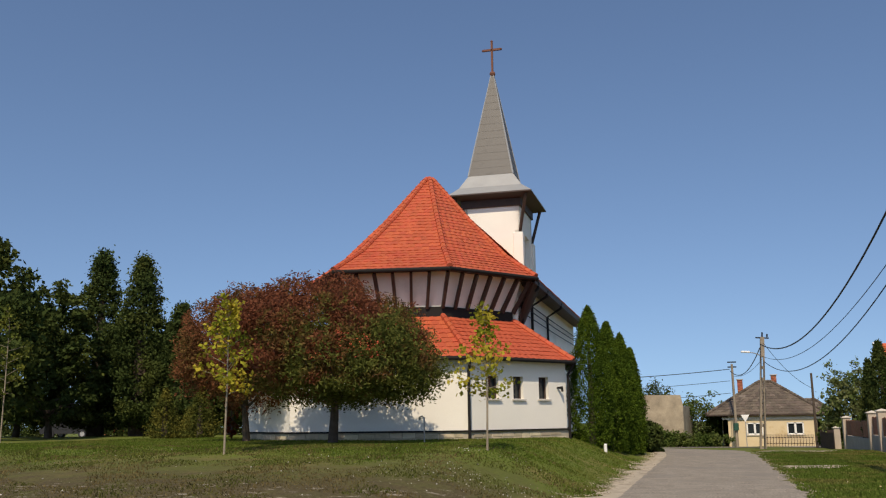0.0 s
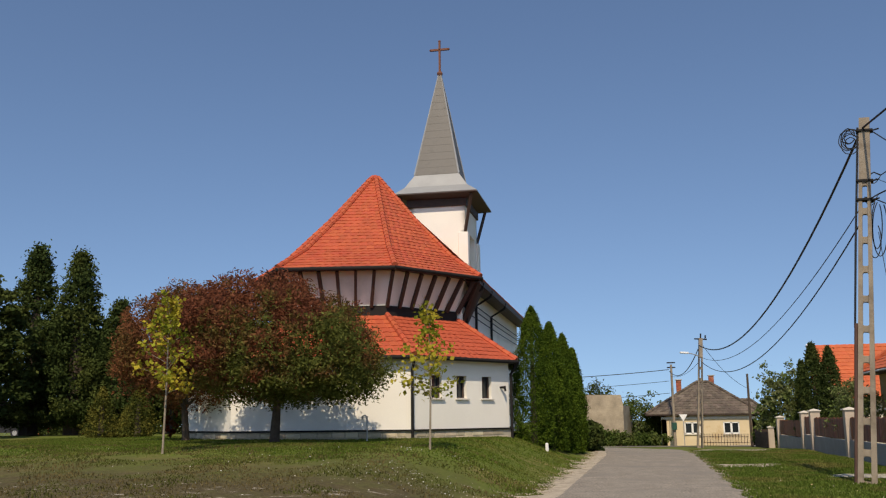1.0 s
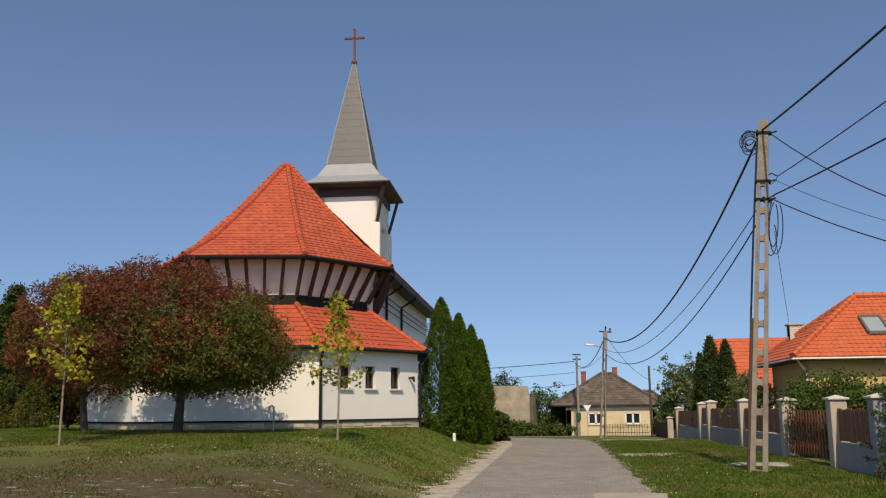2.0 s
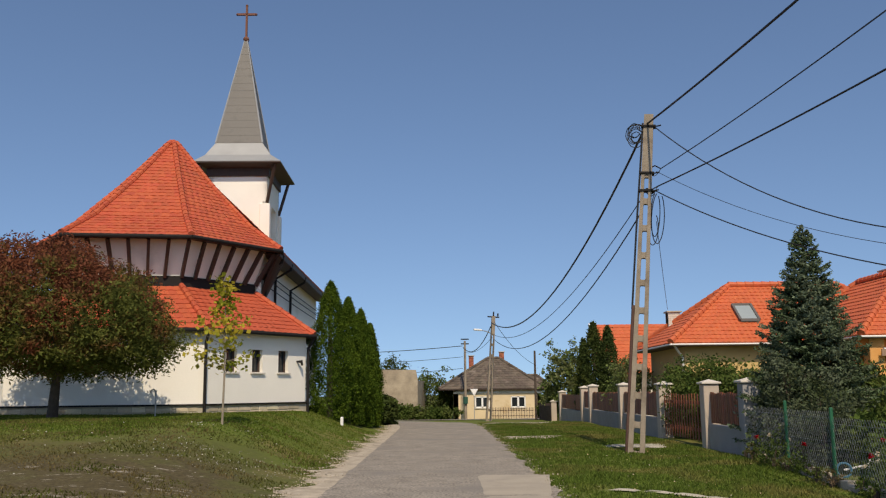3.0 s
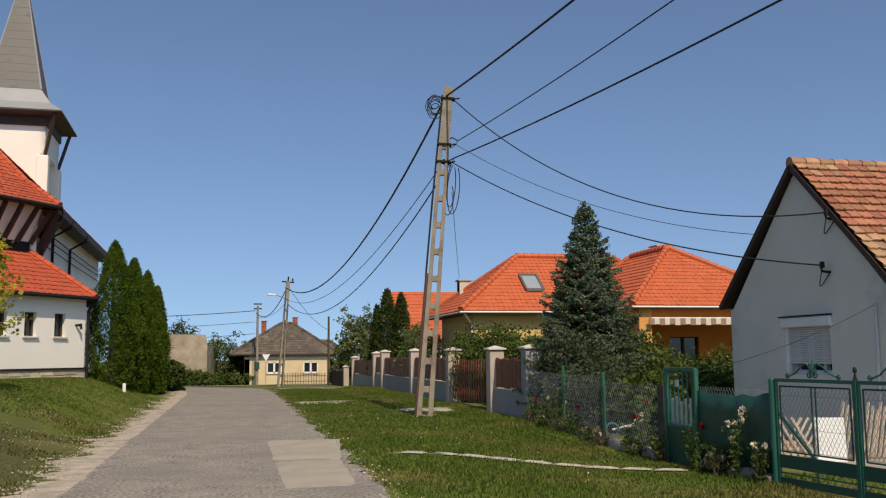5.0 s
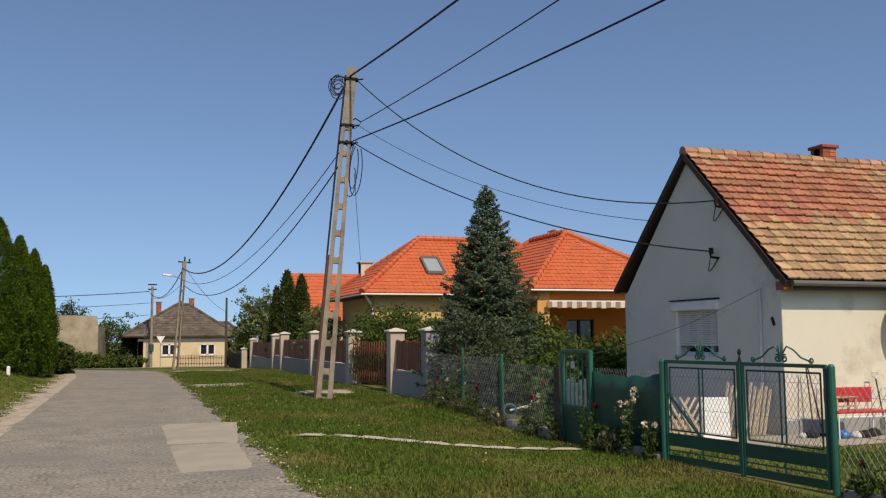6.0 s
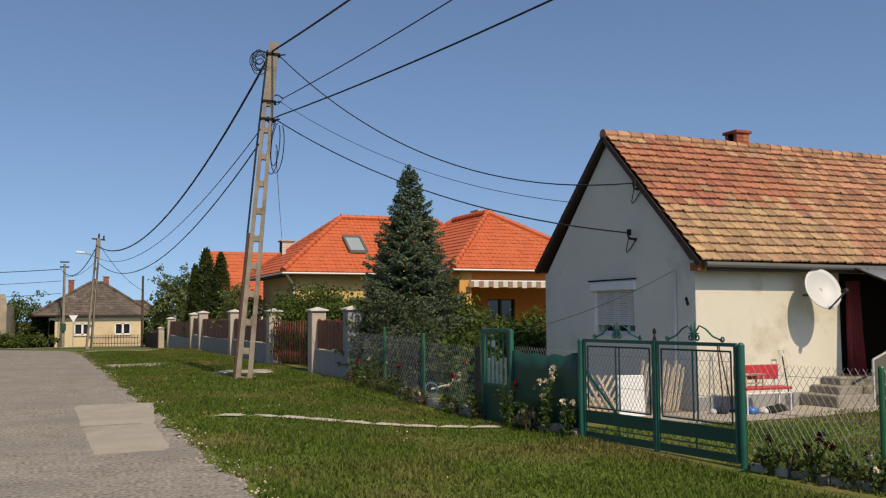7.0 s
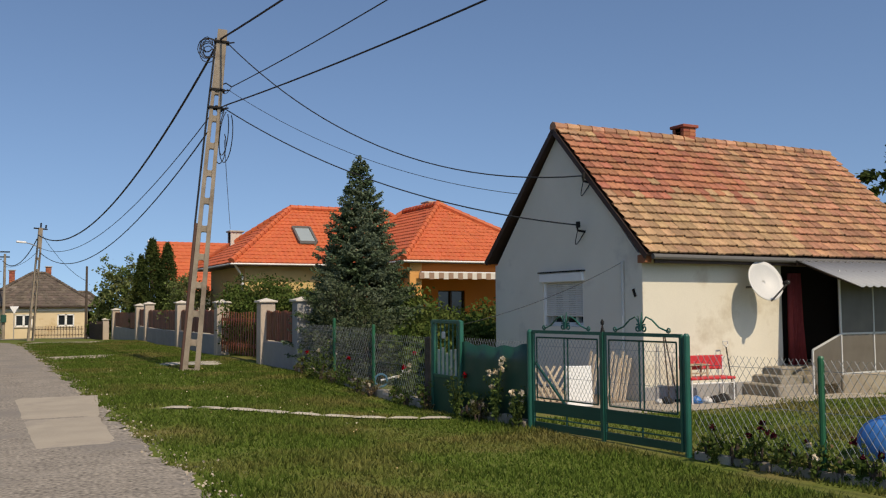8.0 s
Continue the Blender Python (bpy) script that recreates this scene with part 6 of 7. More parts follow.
for i in range(6):
    y = -gl * (i + 0.9) / 6.8
    part("bar", Shape().tube([(0, y, 0.55), (0, y, 1.45)], 0.012, 6), GREEN_METAL, small_gate)
for i in range(6):
    y = -gl * (i + 0.7) / 6.5
    part("slat", Shape().box((0.05, y - 0.045, 0.5), (0.065, y + 0.045, 0.98 + 0.05 * math.sin(i * 2.2)), 0.003), WHITE_PLASTIC, small_gate, "pale weathered slat behind the bars")

screen = thing("fence_screen", (0, 0, 0), "dark green sheet screen stretched along the fence", "fence screen")
ss = Shape()
S0, S1, nn = Vector((7.14, 13.16)), Vector((7.17, 11.2)), 24
for i in range(nn + 1):
    p = S0.lerp(S1, i / nn)
    z = gz(p.x, p.y)
    wob = 0.006 * math.sin(i * 1.1)
    for h in (0.12, 0.5, 0.9, 1.20 + 0.02 * math.sin(i * 0.9) - 0.05 * math.sin(math.pi * i / nn)):
        ss.v.append((p.x + wob * (0.4 + h), p.y, z + h))
ss.f = [(i * 4 + j, i * 4 + j + 1, (i + 1) * 4 + j + 1, (i + 1) * 4 + j) for i in range(nn) for j in range(3)]
sc = part("sheet", ss, DARK_GREEN, screen, smooth=True)
sc.modifiers.new("thickness", "SOLIDIFY").thickness = 0.006
wire_mesh((7.20, 13.18), (7.26, 11.16), gz(7.2, 12) + 0.1, gz(7.2, 12) + 1.25, parent=screen)
for i in range(12):
    p = S0.lerp(S1, (i + 0.5) / 12)
    part("kerb_stone", Shape().box((-0.07, -0.085, -0.1), (0.07, 0.085, 0.10 + rng.uniform(0, 0.05)), 0.015), KERB, screen).matrix_basis = pose(p.x - 0.02, p.y, gz(p.x, p.y), rng.normal() * 3, rng.normal() * 3, rng.normal() * 5)

# double gate
dgate = thing("double_gate", (0, 0, 0), "green double gate of tube frames, wire mesh and scrolls", "gate")
GA, GB, GC = Vector((7.16, 11.14)), Vector((7.36, 9.69)), Vector((7.54, 8.30))
GZ = -0.09
for p, h, r in ((GA, 1.36, 0.05), (GC, 1.36, 0.042)):
    part("post", Shape().tube([(p.x, p.y, GZ - 0.2), (p.x, p.y, GZ + h), (p.x, p.y, GZ + h + 0.03)], [r, r, r * 0.5], 12), GREEN_METAL, dgate)


def spiral(c, r, turns, start, d, flip=1):
    return [(c[0] + d.x * flip * r * (1 - 0.75 * t) * math.cos(start + turns * 6.283 * t), c[1] + d.y * flip * r * (1 - 0.75 * t) * math.cos(start + turns * 6.283 * t),
             c[2] + r * (1 - 0.75 * t) * math.sin(start + turns * 6.283 * t)) for t in np.linspace(0, 1, 16)]


for a, b in ((GA + (GB - GA) * 0.05, GB - (GB - GA) * 0.02), (GB + (GC - GB) * 0.03, GC - (GC - GB) * 0.06)):
    d = (b - a).normalized()
    L = (b - a).length
    leaf_ = part("leaf_frame", Shape().beam((*a, GZ + 1.36), (*b, GZ + 1.36), 0.04, 0.045).beam((*a, GZ - 0.02), (*a, GZ + 1.382), 0.035, 0.035).beam((*b, GZ - 0.02), (*b, GZ + 1.382), 0.035, 0.035), GREEN_METAL, dgate, "green tube frame")
    # both plates take the darker green: their shadow side is put into the colour
    part("lower_plate", Shape().beam((*a, GZ + 0.29), (*b, GZ + 0.29), 0.03, 0.17), DARK_GREEN, leaf_)
    part("bottom_plate", Shape().beam((*a, GZ + 0.03), (*b, GZ + 0.03), 0.03, 0.10), DARK_GREEN, leaf_)
    part("rod", Shape().tube([(*a, GZ + 0.14), (*b, GZ + 0.14)], 0.011, 6), GREEN_METAL, leaf_)
    m = a.lerp(b, 0.5)
    for off in (-0.035, 0.035):
        part("middle_bar", Shape().beam((*(m + d * off), GZ + 0.42), (*(m + d * off), GZ + 1.28), 0.016, 0.016), GREEN_METAL, leaf_)
    part("lower_stay", Shape().beam((*m, GZ), (*m, GZ + 0.24), 0.016, 0.016), GREEN_METAL, leaf_)
    if a.y > 10:
        part("brace", Shape().beam((*(a + d * 0.04), GZ + 0.92), (*(m - d * 0.02), GZ + 0.36), 0.03, 0.03), GREEN_METAL, leaf_, "slanting green brace")
    i0, i1 = a + d * 0.07, b - d * 0.07
    inner = Shape()
    for p, q in (((*i0, GZ + 0.42), (*i1, GZ + 0.42)), ((*i0, GZ + 1.28), (*i1, GZ + 1.28)), ((*i0, GZ + 0.42), (*i0, GZ + 1.28)), ((*i1, GZ + 0.42), (*i1, GZ + 1.28))):
        inner.tube([p, q], 0.012, 6)
    part("mesh_frame", inner, DARK_GREEN, leaf_)
    wire_mesh(i0, i1, GZ + 0.42, GZ + 1.28, 0.068, 0.0026, WIRE, leaf_)
    orn = Shape()
    c = (m.x, m.y, GZ + 1.385)
    for fl in (1, -1):
        k = [(m.x + d.x * fl * u, m.y + d.y * fl * u, GZ + 1.385 + h) for u, h in ((0.42, 0.03), (0.30, 0.07), (0.19, 0.16), (0.09, 0.20), (0.03, 0.12))]
        orn.tube(k, 0.011, 6)
        orn.tube(spiral((m.x + d.x * fl * 0.45, m.y + d.y * fl * 0.45, GZ + 1.425), 0.038, 1.3, 3.0, d, fl), 0.010, 6)
        orn.tube(spiral((m.x + d.x * fl * 0.055, m.y + d.y * fl * 0.055, GZ + 1.44), 0.05, 1.4, 1.2, d, fl), 0.011, 6)
    orn.tube([(m.x - d.x * 0.02, m.y - d.y * 0.02, GZ + 1.40), (m.x - d.x * 0.045, m.y - d.y * 0.045, GZ + 1.6)], [0.02, 0.006], 6)
    orn.tube([(m.x, m.y, GZ + 1.42), (m.x + d.x * 0.02, m.y + d.y * 0.02, GZ + 1.64)], [0.022, 0.006], 6)
    part("scroll", orn, GREEN_METAL, leaf_, "green wrought scroll")
part("finial", Shape().tube([(GB.x, GB.y, GZ + 1.38), (GB.x, GB.y, GZ + 1.47), (GB.x, GB.y, GZ + 1.48), (GB.x, GB.y, GZ + 1.515), (GB.x, GB.y, GZ + 1.55)], [0.03, 0.008, 0.02, 0.026, 0.008], 8), BLACK_METAL, dgate)
part("post", Shape().beam((*GB, GZ - 0.1), (*GB, GZ + 1.385), 0.05, 0.05), GREEN_METAL, dgate)

fence_b = thing("garden_fence", (0, 0, 0), "sagging wire mesh fence on green posts beside flowers", "fence")
B0, B1, B2 = Vector((7.56, 8.2)), Vector((7.86, 6.64)), Vector((8.25, 4.2))
for p in (B1, B2):
    post(p, 1.25, 0.035, BRIGHT_GREEN, fence_b)
wire_mesh(B0, B1, GZ + 0.08, GZ + 1.15, 0.085, 0.003, parent=fence_b)
wire_mesh(B1, B2, GZ + 0.08, GZ + 1.15, 0.085, 0.003, parent=fence_b)
for i in range(16):
    p = B0.lerp(B2, (i + 0.5) / 16)
    part("kerb", Shape().box((-0.05, -0.125, -0.1), (0.05, 0.125, 0.09), 0.012), KERB, fence_b).matrix_basis = pose(p.x, p.y, gz(p.x, p.y), rng.normal() * 1.5, rng.normal() * 1.5, 6)


# ---- cottage yard ----
structure("yard_slab", ground_patch((8.9, 15.9, 15.9, 8.9), (12.0, 11.55, 13.12, 13.4), 0.03, 12, 0.15, 21), PATCH, "worn concrete strip along the cottage", "slab", True)
structure("yard_slab", ground_patch((9.2, 10.97, 10.97, 9.0), (13.3, 13.15, 17.0, 17.2), 0.028, 10, 0.15, 23), SOIL, "bare earth beside the gable", "soil", True)
YZ = gz(12, 12.5) + 0.03
bench = thing("bench", (11.32, 12.35, YZ), "red and white metal garden bench against the wall", "bench", turn=-8)
part("seat", Shape().box((0, 0, 0.42), (0.95, 0.36, 0.47), 0.015), RED_PAINT, bench)
part("backrest", Shape().box((0, 0.36, 0.58), (0.95, 0.40, 0.84), 0.015), RED_PAINT, bench)
for x in (0.03, 0.92):
    for y in (0.03, 0.36):
        part("leg", Shape().tube([(x, y, 0), (x, y, 0.42 if y < 0.1 else 0.82)], 0.014, 6), WHITE_PAINT, bench, "white tube leg")
part("cross_rail", Shape().tube([(0.03, 0.03, 0.36), (0.92, 0.03, 0.36)], 0.012, 6), WHITE_PAINT, bench)
stool = thing("stool", (11.36, 12.5, YZ + 0.47), "small pale wooden stool on the red bench", "stool", turn=-8)
part("top", Shape().box((0, -0.08, 0.20), (0.44, 0.18, 0.225), 0.006), PALE_WOOD, stool)
for x in (0.03, 0.38):
    for y in (-0.06, 0.14):
        part("leg", Shape().box((x, y, 0), (x + 0.03, y + 0.025, 0.2)), PALE_WOOD, stool)
part("stretcher", Shape().box((0.03, -0.05, 0.05), (0.41, -0.03, 0.08)), PALE_WOOD, stool)
for i, (x, y, m, s) in enumerate(((11.55, 12.5, BLUE_PLASTIC, 0.12), (11.74, 12.42, WHITE_PLASTIC, 0.10), (11.95, 12.45, DARK, 0.11), (12.12, 12.5, DARK, 0.10), (12.3, 12.6, DARK, 0.12), (12.45, 12.6, SHEET, 0.10), (11.1, 12.75, DARK, 0.11), (10.95, 12.8, WHITE_PLASTIC, 0.07))):
    s_ = Shape().tube([(x, y, YZ), (x, y, YZ + s * 0.3), (x + 0.03, y, YZ + s * 0.75), (x + 0.05, y + 0.02, YZ + s * 1.0)], [s * 0.9, s * 1.05, s * 0.7, s * 0.2], 7)
    tagged(part("garden_bag", s_, m, smooth=True), "small crumpled bag of garden things on the concrete", "bag", "bags under the bench")
board = thing("white_panel", (9.14, 13.05, gz(9.2, 13.1)), "plain white panel leaning upright in the yard", "panel", turn=-14)
part("panel", Shape().box((0, 0, 0.03), (0.48, 0.06, 0.74), 0.012, pose(0, 0, 0, -5, 0, 0)), WHITE_PAINT, board)


def lattice(at, w, h, n, turn, lean, label):
    t = thing("lattice_panel", (*at, gz(*at)), label, "trellis", "trellis panels leaning in the yard", turn=turn)
    m = pose(0, 0, 0, lean, 0, 0)
    for i in range(n):
        for sg in (1, -1):
            x0 = w * (i + 0.5) / n
            x1 = x0 + sg * h * 0.55
            t_ = 1.0
            if x1 < 0:
                t_ = x0 / (x0 - x1)
            if x1 > w:
                t_ = (w - x0) / (x1 - x0)
            a, b = Vector((x0, 0.012 * sg, 0.02)), Vector((x0 + (x1 - x0) * t_, 0.012 * sg, 0.02 + h * t_))
            part("slat", Shape().beam(m @ a, m @ b, 0.042, 0.014, up=(0, 1, 0)), LATH, t)


lattice((9.12, 14.15), 0.68, 0.66, 6, -35, -8, "weathered wooden trellis panel leaning by the gable")
for j, (x, y) in enumerate(((10.15, 13.95), (10.42, 13.65), (10.58, 13.55))):
    t = thing("lath_bundle", (x, y, gz(x, y)), "bundle of bare wooden laths leaning on the wall", "laths", "laths leaning on the gable", turn=-50)
    for i in range(3):
        part("lath", Shape().beam((i * 0.07, 0, 0.0), (i * 0.07 + 0.10, 0.22, 0.92 - 0.06 * i), 0.045, 0.015), LATH, t)
for j, (x0, x1, h) in enumerate(((11.25, 11.32, 1.25), (11.45, 11.36, 1.2), (11.7, 11.7, 1.0))):
    t = thing("garden_tool", (x0, 12.85, gz(x0, 12.85)), "long wooden-handled garden tool leaning on the wall", "garden tool", "garden tools by the wall")
    part("handle", Shape().tube([(0, 0, 0), (x1 - x0, 0.22, h)], 0.014, 6), BARK, t)
    part("head", Shape().box((-0.08, -0.02, 0.0), (0.08, 0.02, 0.08), 0.01), BLACK_METAL, t)
spade = thing("spade", (12.85, 12.9, YZ), "spade with a loop handle standing at the wall", "spade")
part("shaft", Shape().tube([(0, 0, 0.2), (0, 0.15, 0.95)], 0.014, 6), BLACK_METAL, spade)
part("grip", Shape().tube([(0, 0.15, 0.95), (-0.06, 0.16, 1.0), (-0.06, 0.17, 1.06), (0.06, 0.17, 1.06), (0.06, 0.16, 1.0), (0, 0.15, 0.95)], 0.012, 6), WHITE_PLASTIC, spade)
part("blade", Shape().box((-0.1, -0.01, 0), (0.1, 0.01, 0.25), 0.008), SHEET, spade)

# doorway, steps, curtain and the glazed porch
# solid near-black block; the room's darkness is its colour
part("door_recess", Shape().box((14.5, GY0 + 0.5, 0.2), (16.9, GY0 + 1.6, 2.5)), DARK, cottage, "near-black block for the unlit room behind the door")
cur = Shape()
cw = 26
for i in range(cw + 1):
    for j, h in enumerate((0.34, 1.3, 2.27)):
        cur.v.append((14.80 + 0.46 * i / cw * (1 - 0.12 * j), GY0 - 0.02 + 0.02 + 0.05 * math.sin(i * 1.25) + 0.02 * math.sin(j * 2 + i), h))
cur.f = [(i * 3 + j, (i + 1) * 3 + j, (i + 1) * 3 + j + 1, i * 3 + j + 1) for i in range(cw) for j in range(2)]
cu = tagged(part("door_curtain", cur, MAROON, smooth=True), "maroon cloth curtain hanging in the open doorway", "curtain")
cu.modifiers.new("thickness", "SOLIDIFY").thickness = 0.008
steps = thing("steps", (0, 0, 0), "three worn concrete steps up to the cottage door", "steps")
for i in range(3):
    part("step", Shape().box((13.42 + 0.29 * i, 12.3 + 0.22 * i, -0.3), (15.05, GY0 - 0.02, -0.04 + 0.147 * (i + 1)), 0.02), STEP_CONCRETE, steps)
porch = thing("glazed_porch", (0, 0, 0), "glazed porch of pale metal frames over a rendered base", "porch")
PY = 12.3
part("base", Shape().box((15.12, PY - 0.05, -0.35), (18.8, GY0 - 0.04, 0.25), 0.02), BROWN_RENDER, porch, "brown porch base")
for p, q in (((15.16, PY, 0.25), (15.16, PY, 2.30)), ((16.12, PY, 0.25), (16.12, PY, 2.30)), ((17.1, PY, 0.25), (17.1, PY, 2.30)), ((18.05, PY, 0.25), (18.05, PY, 2.30)), ((15.18, PY, 1.05), (18.8, PY, 1.05)), ((15.18, PY, 0.27), (18.8, PY, 0.27)),
             ((15.16, PY, 1.05), (14.35, PY, 0.75)), ((14.35, PY, 0.75), (14.35, PY, -0.2))):
    part("frame", Shape().beam(p, q, 0.03, 0.03), WHITE_PLASTIC, porch)
for x0, x1 in ((15.18, 16.10), (16.14, 17.08), (17.12, 18.03), (18.07, 18.8)):
    for z0, z1 in ((0.29, 1.03), (1.07, 2.29)):
        pn = part("pane", Shape().box((x0, PY - 0.004, z0), (x1, PY + 0.004, z1)), SMOKY, porch, "smoky plastic pane")
        pn.visible_shadow = False
side = part("side_panel", Shape().plate([(14.37, PY, -0.15), (15.14, PY, -0.15), (15.14, PY, 1.02), (14.37, PY, 0.73)], 0.006), SMOKY, porch, "clear side panel of the porch")
side.visible_shadow = False
cor = Shape()
nx = 60
for i in range(nx + 1):
    x = 14.6 + (18.9 - 14.6) * i / nx
    w = 0.022 * math.cos(i * math.pi / 1.5)
    cor.v += [(x, 12.84, 2.50 + w), (x, 11.42, 1.96 + w)]
cor.f = [(2 * i, 2 * i + 1, 2 * i + 3, 2 * i + 2) for i in range(nx)]
cr_ = part("corrugated_roof", cor, SHEET_PALE, porch, "pale corrugated sheet roof", smooth=True)
cr_.modifiers.new("thickness", "SOLIDIFY").thickness = 0.006
part("rafter", Shape().beam((14.8, 12.8, 2.43), (14.8, 11.5, 1.95), 0.04, 0.05), DARK_WOOD, porch)
part("wall_plate", Shape().beam((14.6, 12.84, 2.44), (18.8, 12.84, 2.44), 0.05, 0.05), DARK_WOOD, porch)

# satellite dish on the cream wall
dish = thing("satellite_dish", (13.61, 12.72, 2.10), "pale grey satellite dish on a wall arm", "satellite dish")
ds = Shape()
nr, na = 6, 32
aim = Vector((-0.22, -0.88, 0.40)).normalized()
ex = aim.cross(Vector((0, 0, 1))).normalized()
ey = ex.cross(aim)
for i in range(nr + 1):
    for j in range(na):
        a = 2 * math.pi * j / na
        r = i / nr
        p = ex * (0.36 * r * math.cos(a)) + ey * (0.42 * r * math.sin(a)) + aim * (0.09 * r * r - 0.09)
        ds.v.append(tuple(p))
ds.f = [(i * na + j, i * na + (j + 1) % na, (i + 1) * na + (j + 1) % na, (i + 1) * na + j) for i in range(nr) for j in range(na)]
dd = part("reflector", ds, WHITE_PLASTIC, dish, smooth=True)
dd.modifiers.new("thickness", "SOLIDIFY").thickness = 0.012
arm_end = aim * 0.40 - ey * 0.22 + Vector((0.67, -0.74, 0)) * 0.16
part("feed_arm", Shape().tube([-ey * 0.43 - aim * 0.01, arm_end], 0.018, 8), SHEET, dish)
part("feed_head", Shape().tube([arm_end - aim * 0.02, arm_end - aim * 0.14 + ey * 0.03], 0.045, 10), BLACK_METAL, dish, "dark feed head")
part("wall_arm", Shape().tube([aim * -0.1, (0.02, 0.25, -0.12), (0.02, GY0 - 12.72, -0.12)], 0.022, 8), SHEET, dish)

barrel = thing("water_barrel", (9.50, 7.1, gz(9.5, 7.1) - 0.12), "bright blue plastic barrel lying in the grass", "barrel", turn=25)
part("body", Shape().tube([(-0.42, 0, 0.29), (-0.38, 0, 0.29), (-0.36, 0, 0.29), (0.0, 0, 0.29), (0.36, 0, 0.29), (0.38, 0, 0.29), (0.42, 0, 0.29)], [0.22, 0.25, 0.27, 0.30, 0.27, 0.25, 0.22], 20), BLUE_PLASTIC, barrel, smooth=True)
for x in (-0.2, 0.2):
    part("hoop", Shape().tube([(x - 0.02, 0, 0.29), (x + 0.02, 0, 0.29)], 0.305, 20), BLUE_PLASTIC, barrel)


# ---- flowers along the fences ----
def flower_plant(at, h, spread, blooms, mat, label, seed, size=0.045, nleaf=260):
    rng = np.random.default_rng(seed)
    x, y = at
    t = thing("rose_bush", (x, y, gz(x, y)), label, "rose bush", "roses along the fence")
    st, tips = Shape(), []
    for i in range(7):
        a = rng.uniform(0, 6.28)
        k = rng.uniform(0.5, 1.0)
        tip = (math.cos(a) * spread * rng.uniform(0.3, 1), math.sin(a) * spread * rng.uniform(0.3, 1), h * k)
        st.tube([(0, 0, -0.05), (tip[0] * 0.4, tip[1] * 0.4, tip[2] * 0.6), tip], [0.008, 0.006, 0.003], 4)
        tips.append(tip)
    part("stem", st, ROSE_LEAF, t)
    f = rng.uniform(0.15, 1, nleaf)
    base = np.array(tips)[rng.integers(0, len(tips), nleaf)] * f[:, None] ** np.array([1.2, 1.2, 1.0])
    part("foliage", leaves(base + rng.normal(size=(nleaf, 3)) * spread * 0.18, 0.055, seed, aspect=0.65), ROSE_LEAF, t)
    for i in range(blooms):
        c = np.array(tips[i % len(tips)]) + rng.normal(size=3) * 0.03 * (i >= len(tips))
        p = c + rng.normal(size=(26, 3)) * size * 0.42
        part("bloom", leaves(p, size * 1.1, seed + i, aspect=0.9), mat, t)


for i, (x, y, h, s, n, m, lab) in enumerate((
        (7.02, 11.9, 1.0, 0.22, 6, ROSE_PALE, "tall rose bush with cream blooms"), (7.0, 11.3, 0.62, 0.2, 4, ROSE_PALE, "rose bush with apricot blooms"),
        (6.95, 13.05, 0.75, 0.18, 1, ROSE_RED, "rose bush with bright red blooms"), (7.02, 12.5, 0.45, 0.22, 2, ROSE_PALE, "low rose bush with a few pale blooms"),
        (7.0, 14.3, 0.6, 0.2, 1, ROSE_PALE, "thin leafy rose bush by the gate"), (7.3, 15.6, 0.95, 0.3, 2, ROSE_RED, "rose bush with red blooms behind the mesh"),
        (7.35, 16.2, 0.75, 0.3, 3, ROSE_PALE, "rose bush with pale blooms behind the mesh"), (6.98, 19.6, 0.95, 0.35, 3, ROSE_PALE, "rose bush with white blooms"),
        (7.0, 20.6, 0.7, 0.4, 1, ROSE_RED, "low bushy rose by the kerb"), (7.05, 18.6, 0.6, 0.35, 1, ROSE_RED, "low bushy rose by the kerb"),
        (7.55, 7.9, 0.45, 0.22, 2, ROSE_DARK, "low flowers with dark red heads"), (7.68, 7.4, 0.55, 0.28, 4, ROSE_DARK, "dahlia with dark purple heads"),
        (7.75, 7.0, 0.5, 0.25, 3, ROSE_DARK, "dahlia with dark purple heads"), (7.82, 6.7, 0.45, 0.2, 3, ROSE_PALE, "low flowers with pale heads"),
        (7.95, 6.2, 0.5, 0.28, 3, ROSE_DARK, "dahlia with dark purple heads"), (8.05, 5.7, 0.45, 0.25, 3, ROSE_PALE, "low flowers with pale heads"))):
    flower_plant((x, y), h, s, n, m, lab, 300 + 9 * i, size=0.032 if y < 8.5 else 0.042, nleaf=130 if y < 8.5 else 260)
rng = np.random.default_rng(610)
for i in range(14):
    t = i / 14
    p = Vector((7.05, 21.8)).lerp(Vector((6.98, 11.2)), t) + Vector((rng.normal() * 0.06, rng.normal() * 0.15))
    if 13.1 < p.y < 14.2:
        continue
    bush("weed_clump", (p.x, p.y), (0.16 + 0.1 * rng.uniform(), 0.22, 0.2 + 0.25 * rng.uniform()), 320, 0.05, DRY_WEED if i % 3 == 1 else BUSH, "tangled weeds growing along the kerb", 620 + i, "weeds along the kerb", each=20)
for i in range(10):
    p = Vector((7.58, 8.0)).lerp(Vector((8.15, 4.8)), i / 10)
    bush("weed_clump", (p.x, p.y), (0.15, 0.2, 0.3), 300, 0.05, BUSH, "tangled weeds growing along the kerb", 660 + i, "weeds along the kerb", each=20)
bike = thing("garden_cart", (7.55, 17.5, gz(7.5, 17.5)), "blue and white garden cart frame behind the mesh", "cart", turn=-25)
part("wheel", Shape().tube([(0.13 * math.cos(a), 0, 0.20 + 0.13 * math.sin(a)) for a in np.linspace(0, 6.28, 20)], 0.022, 6), TEAL_PLASTIC, bike)
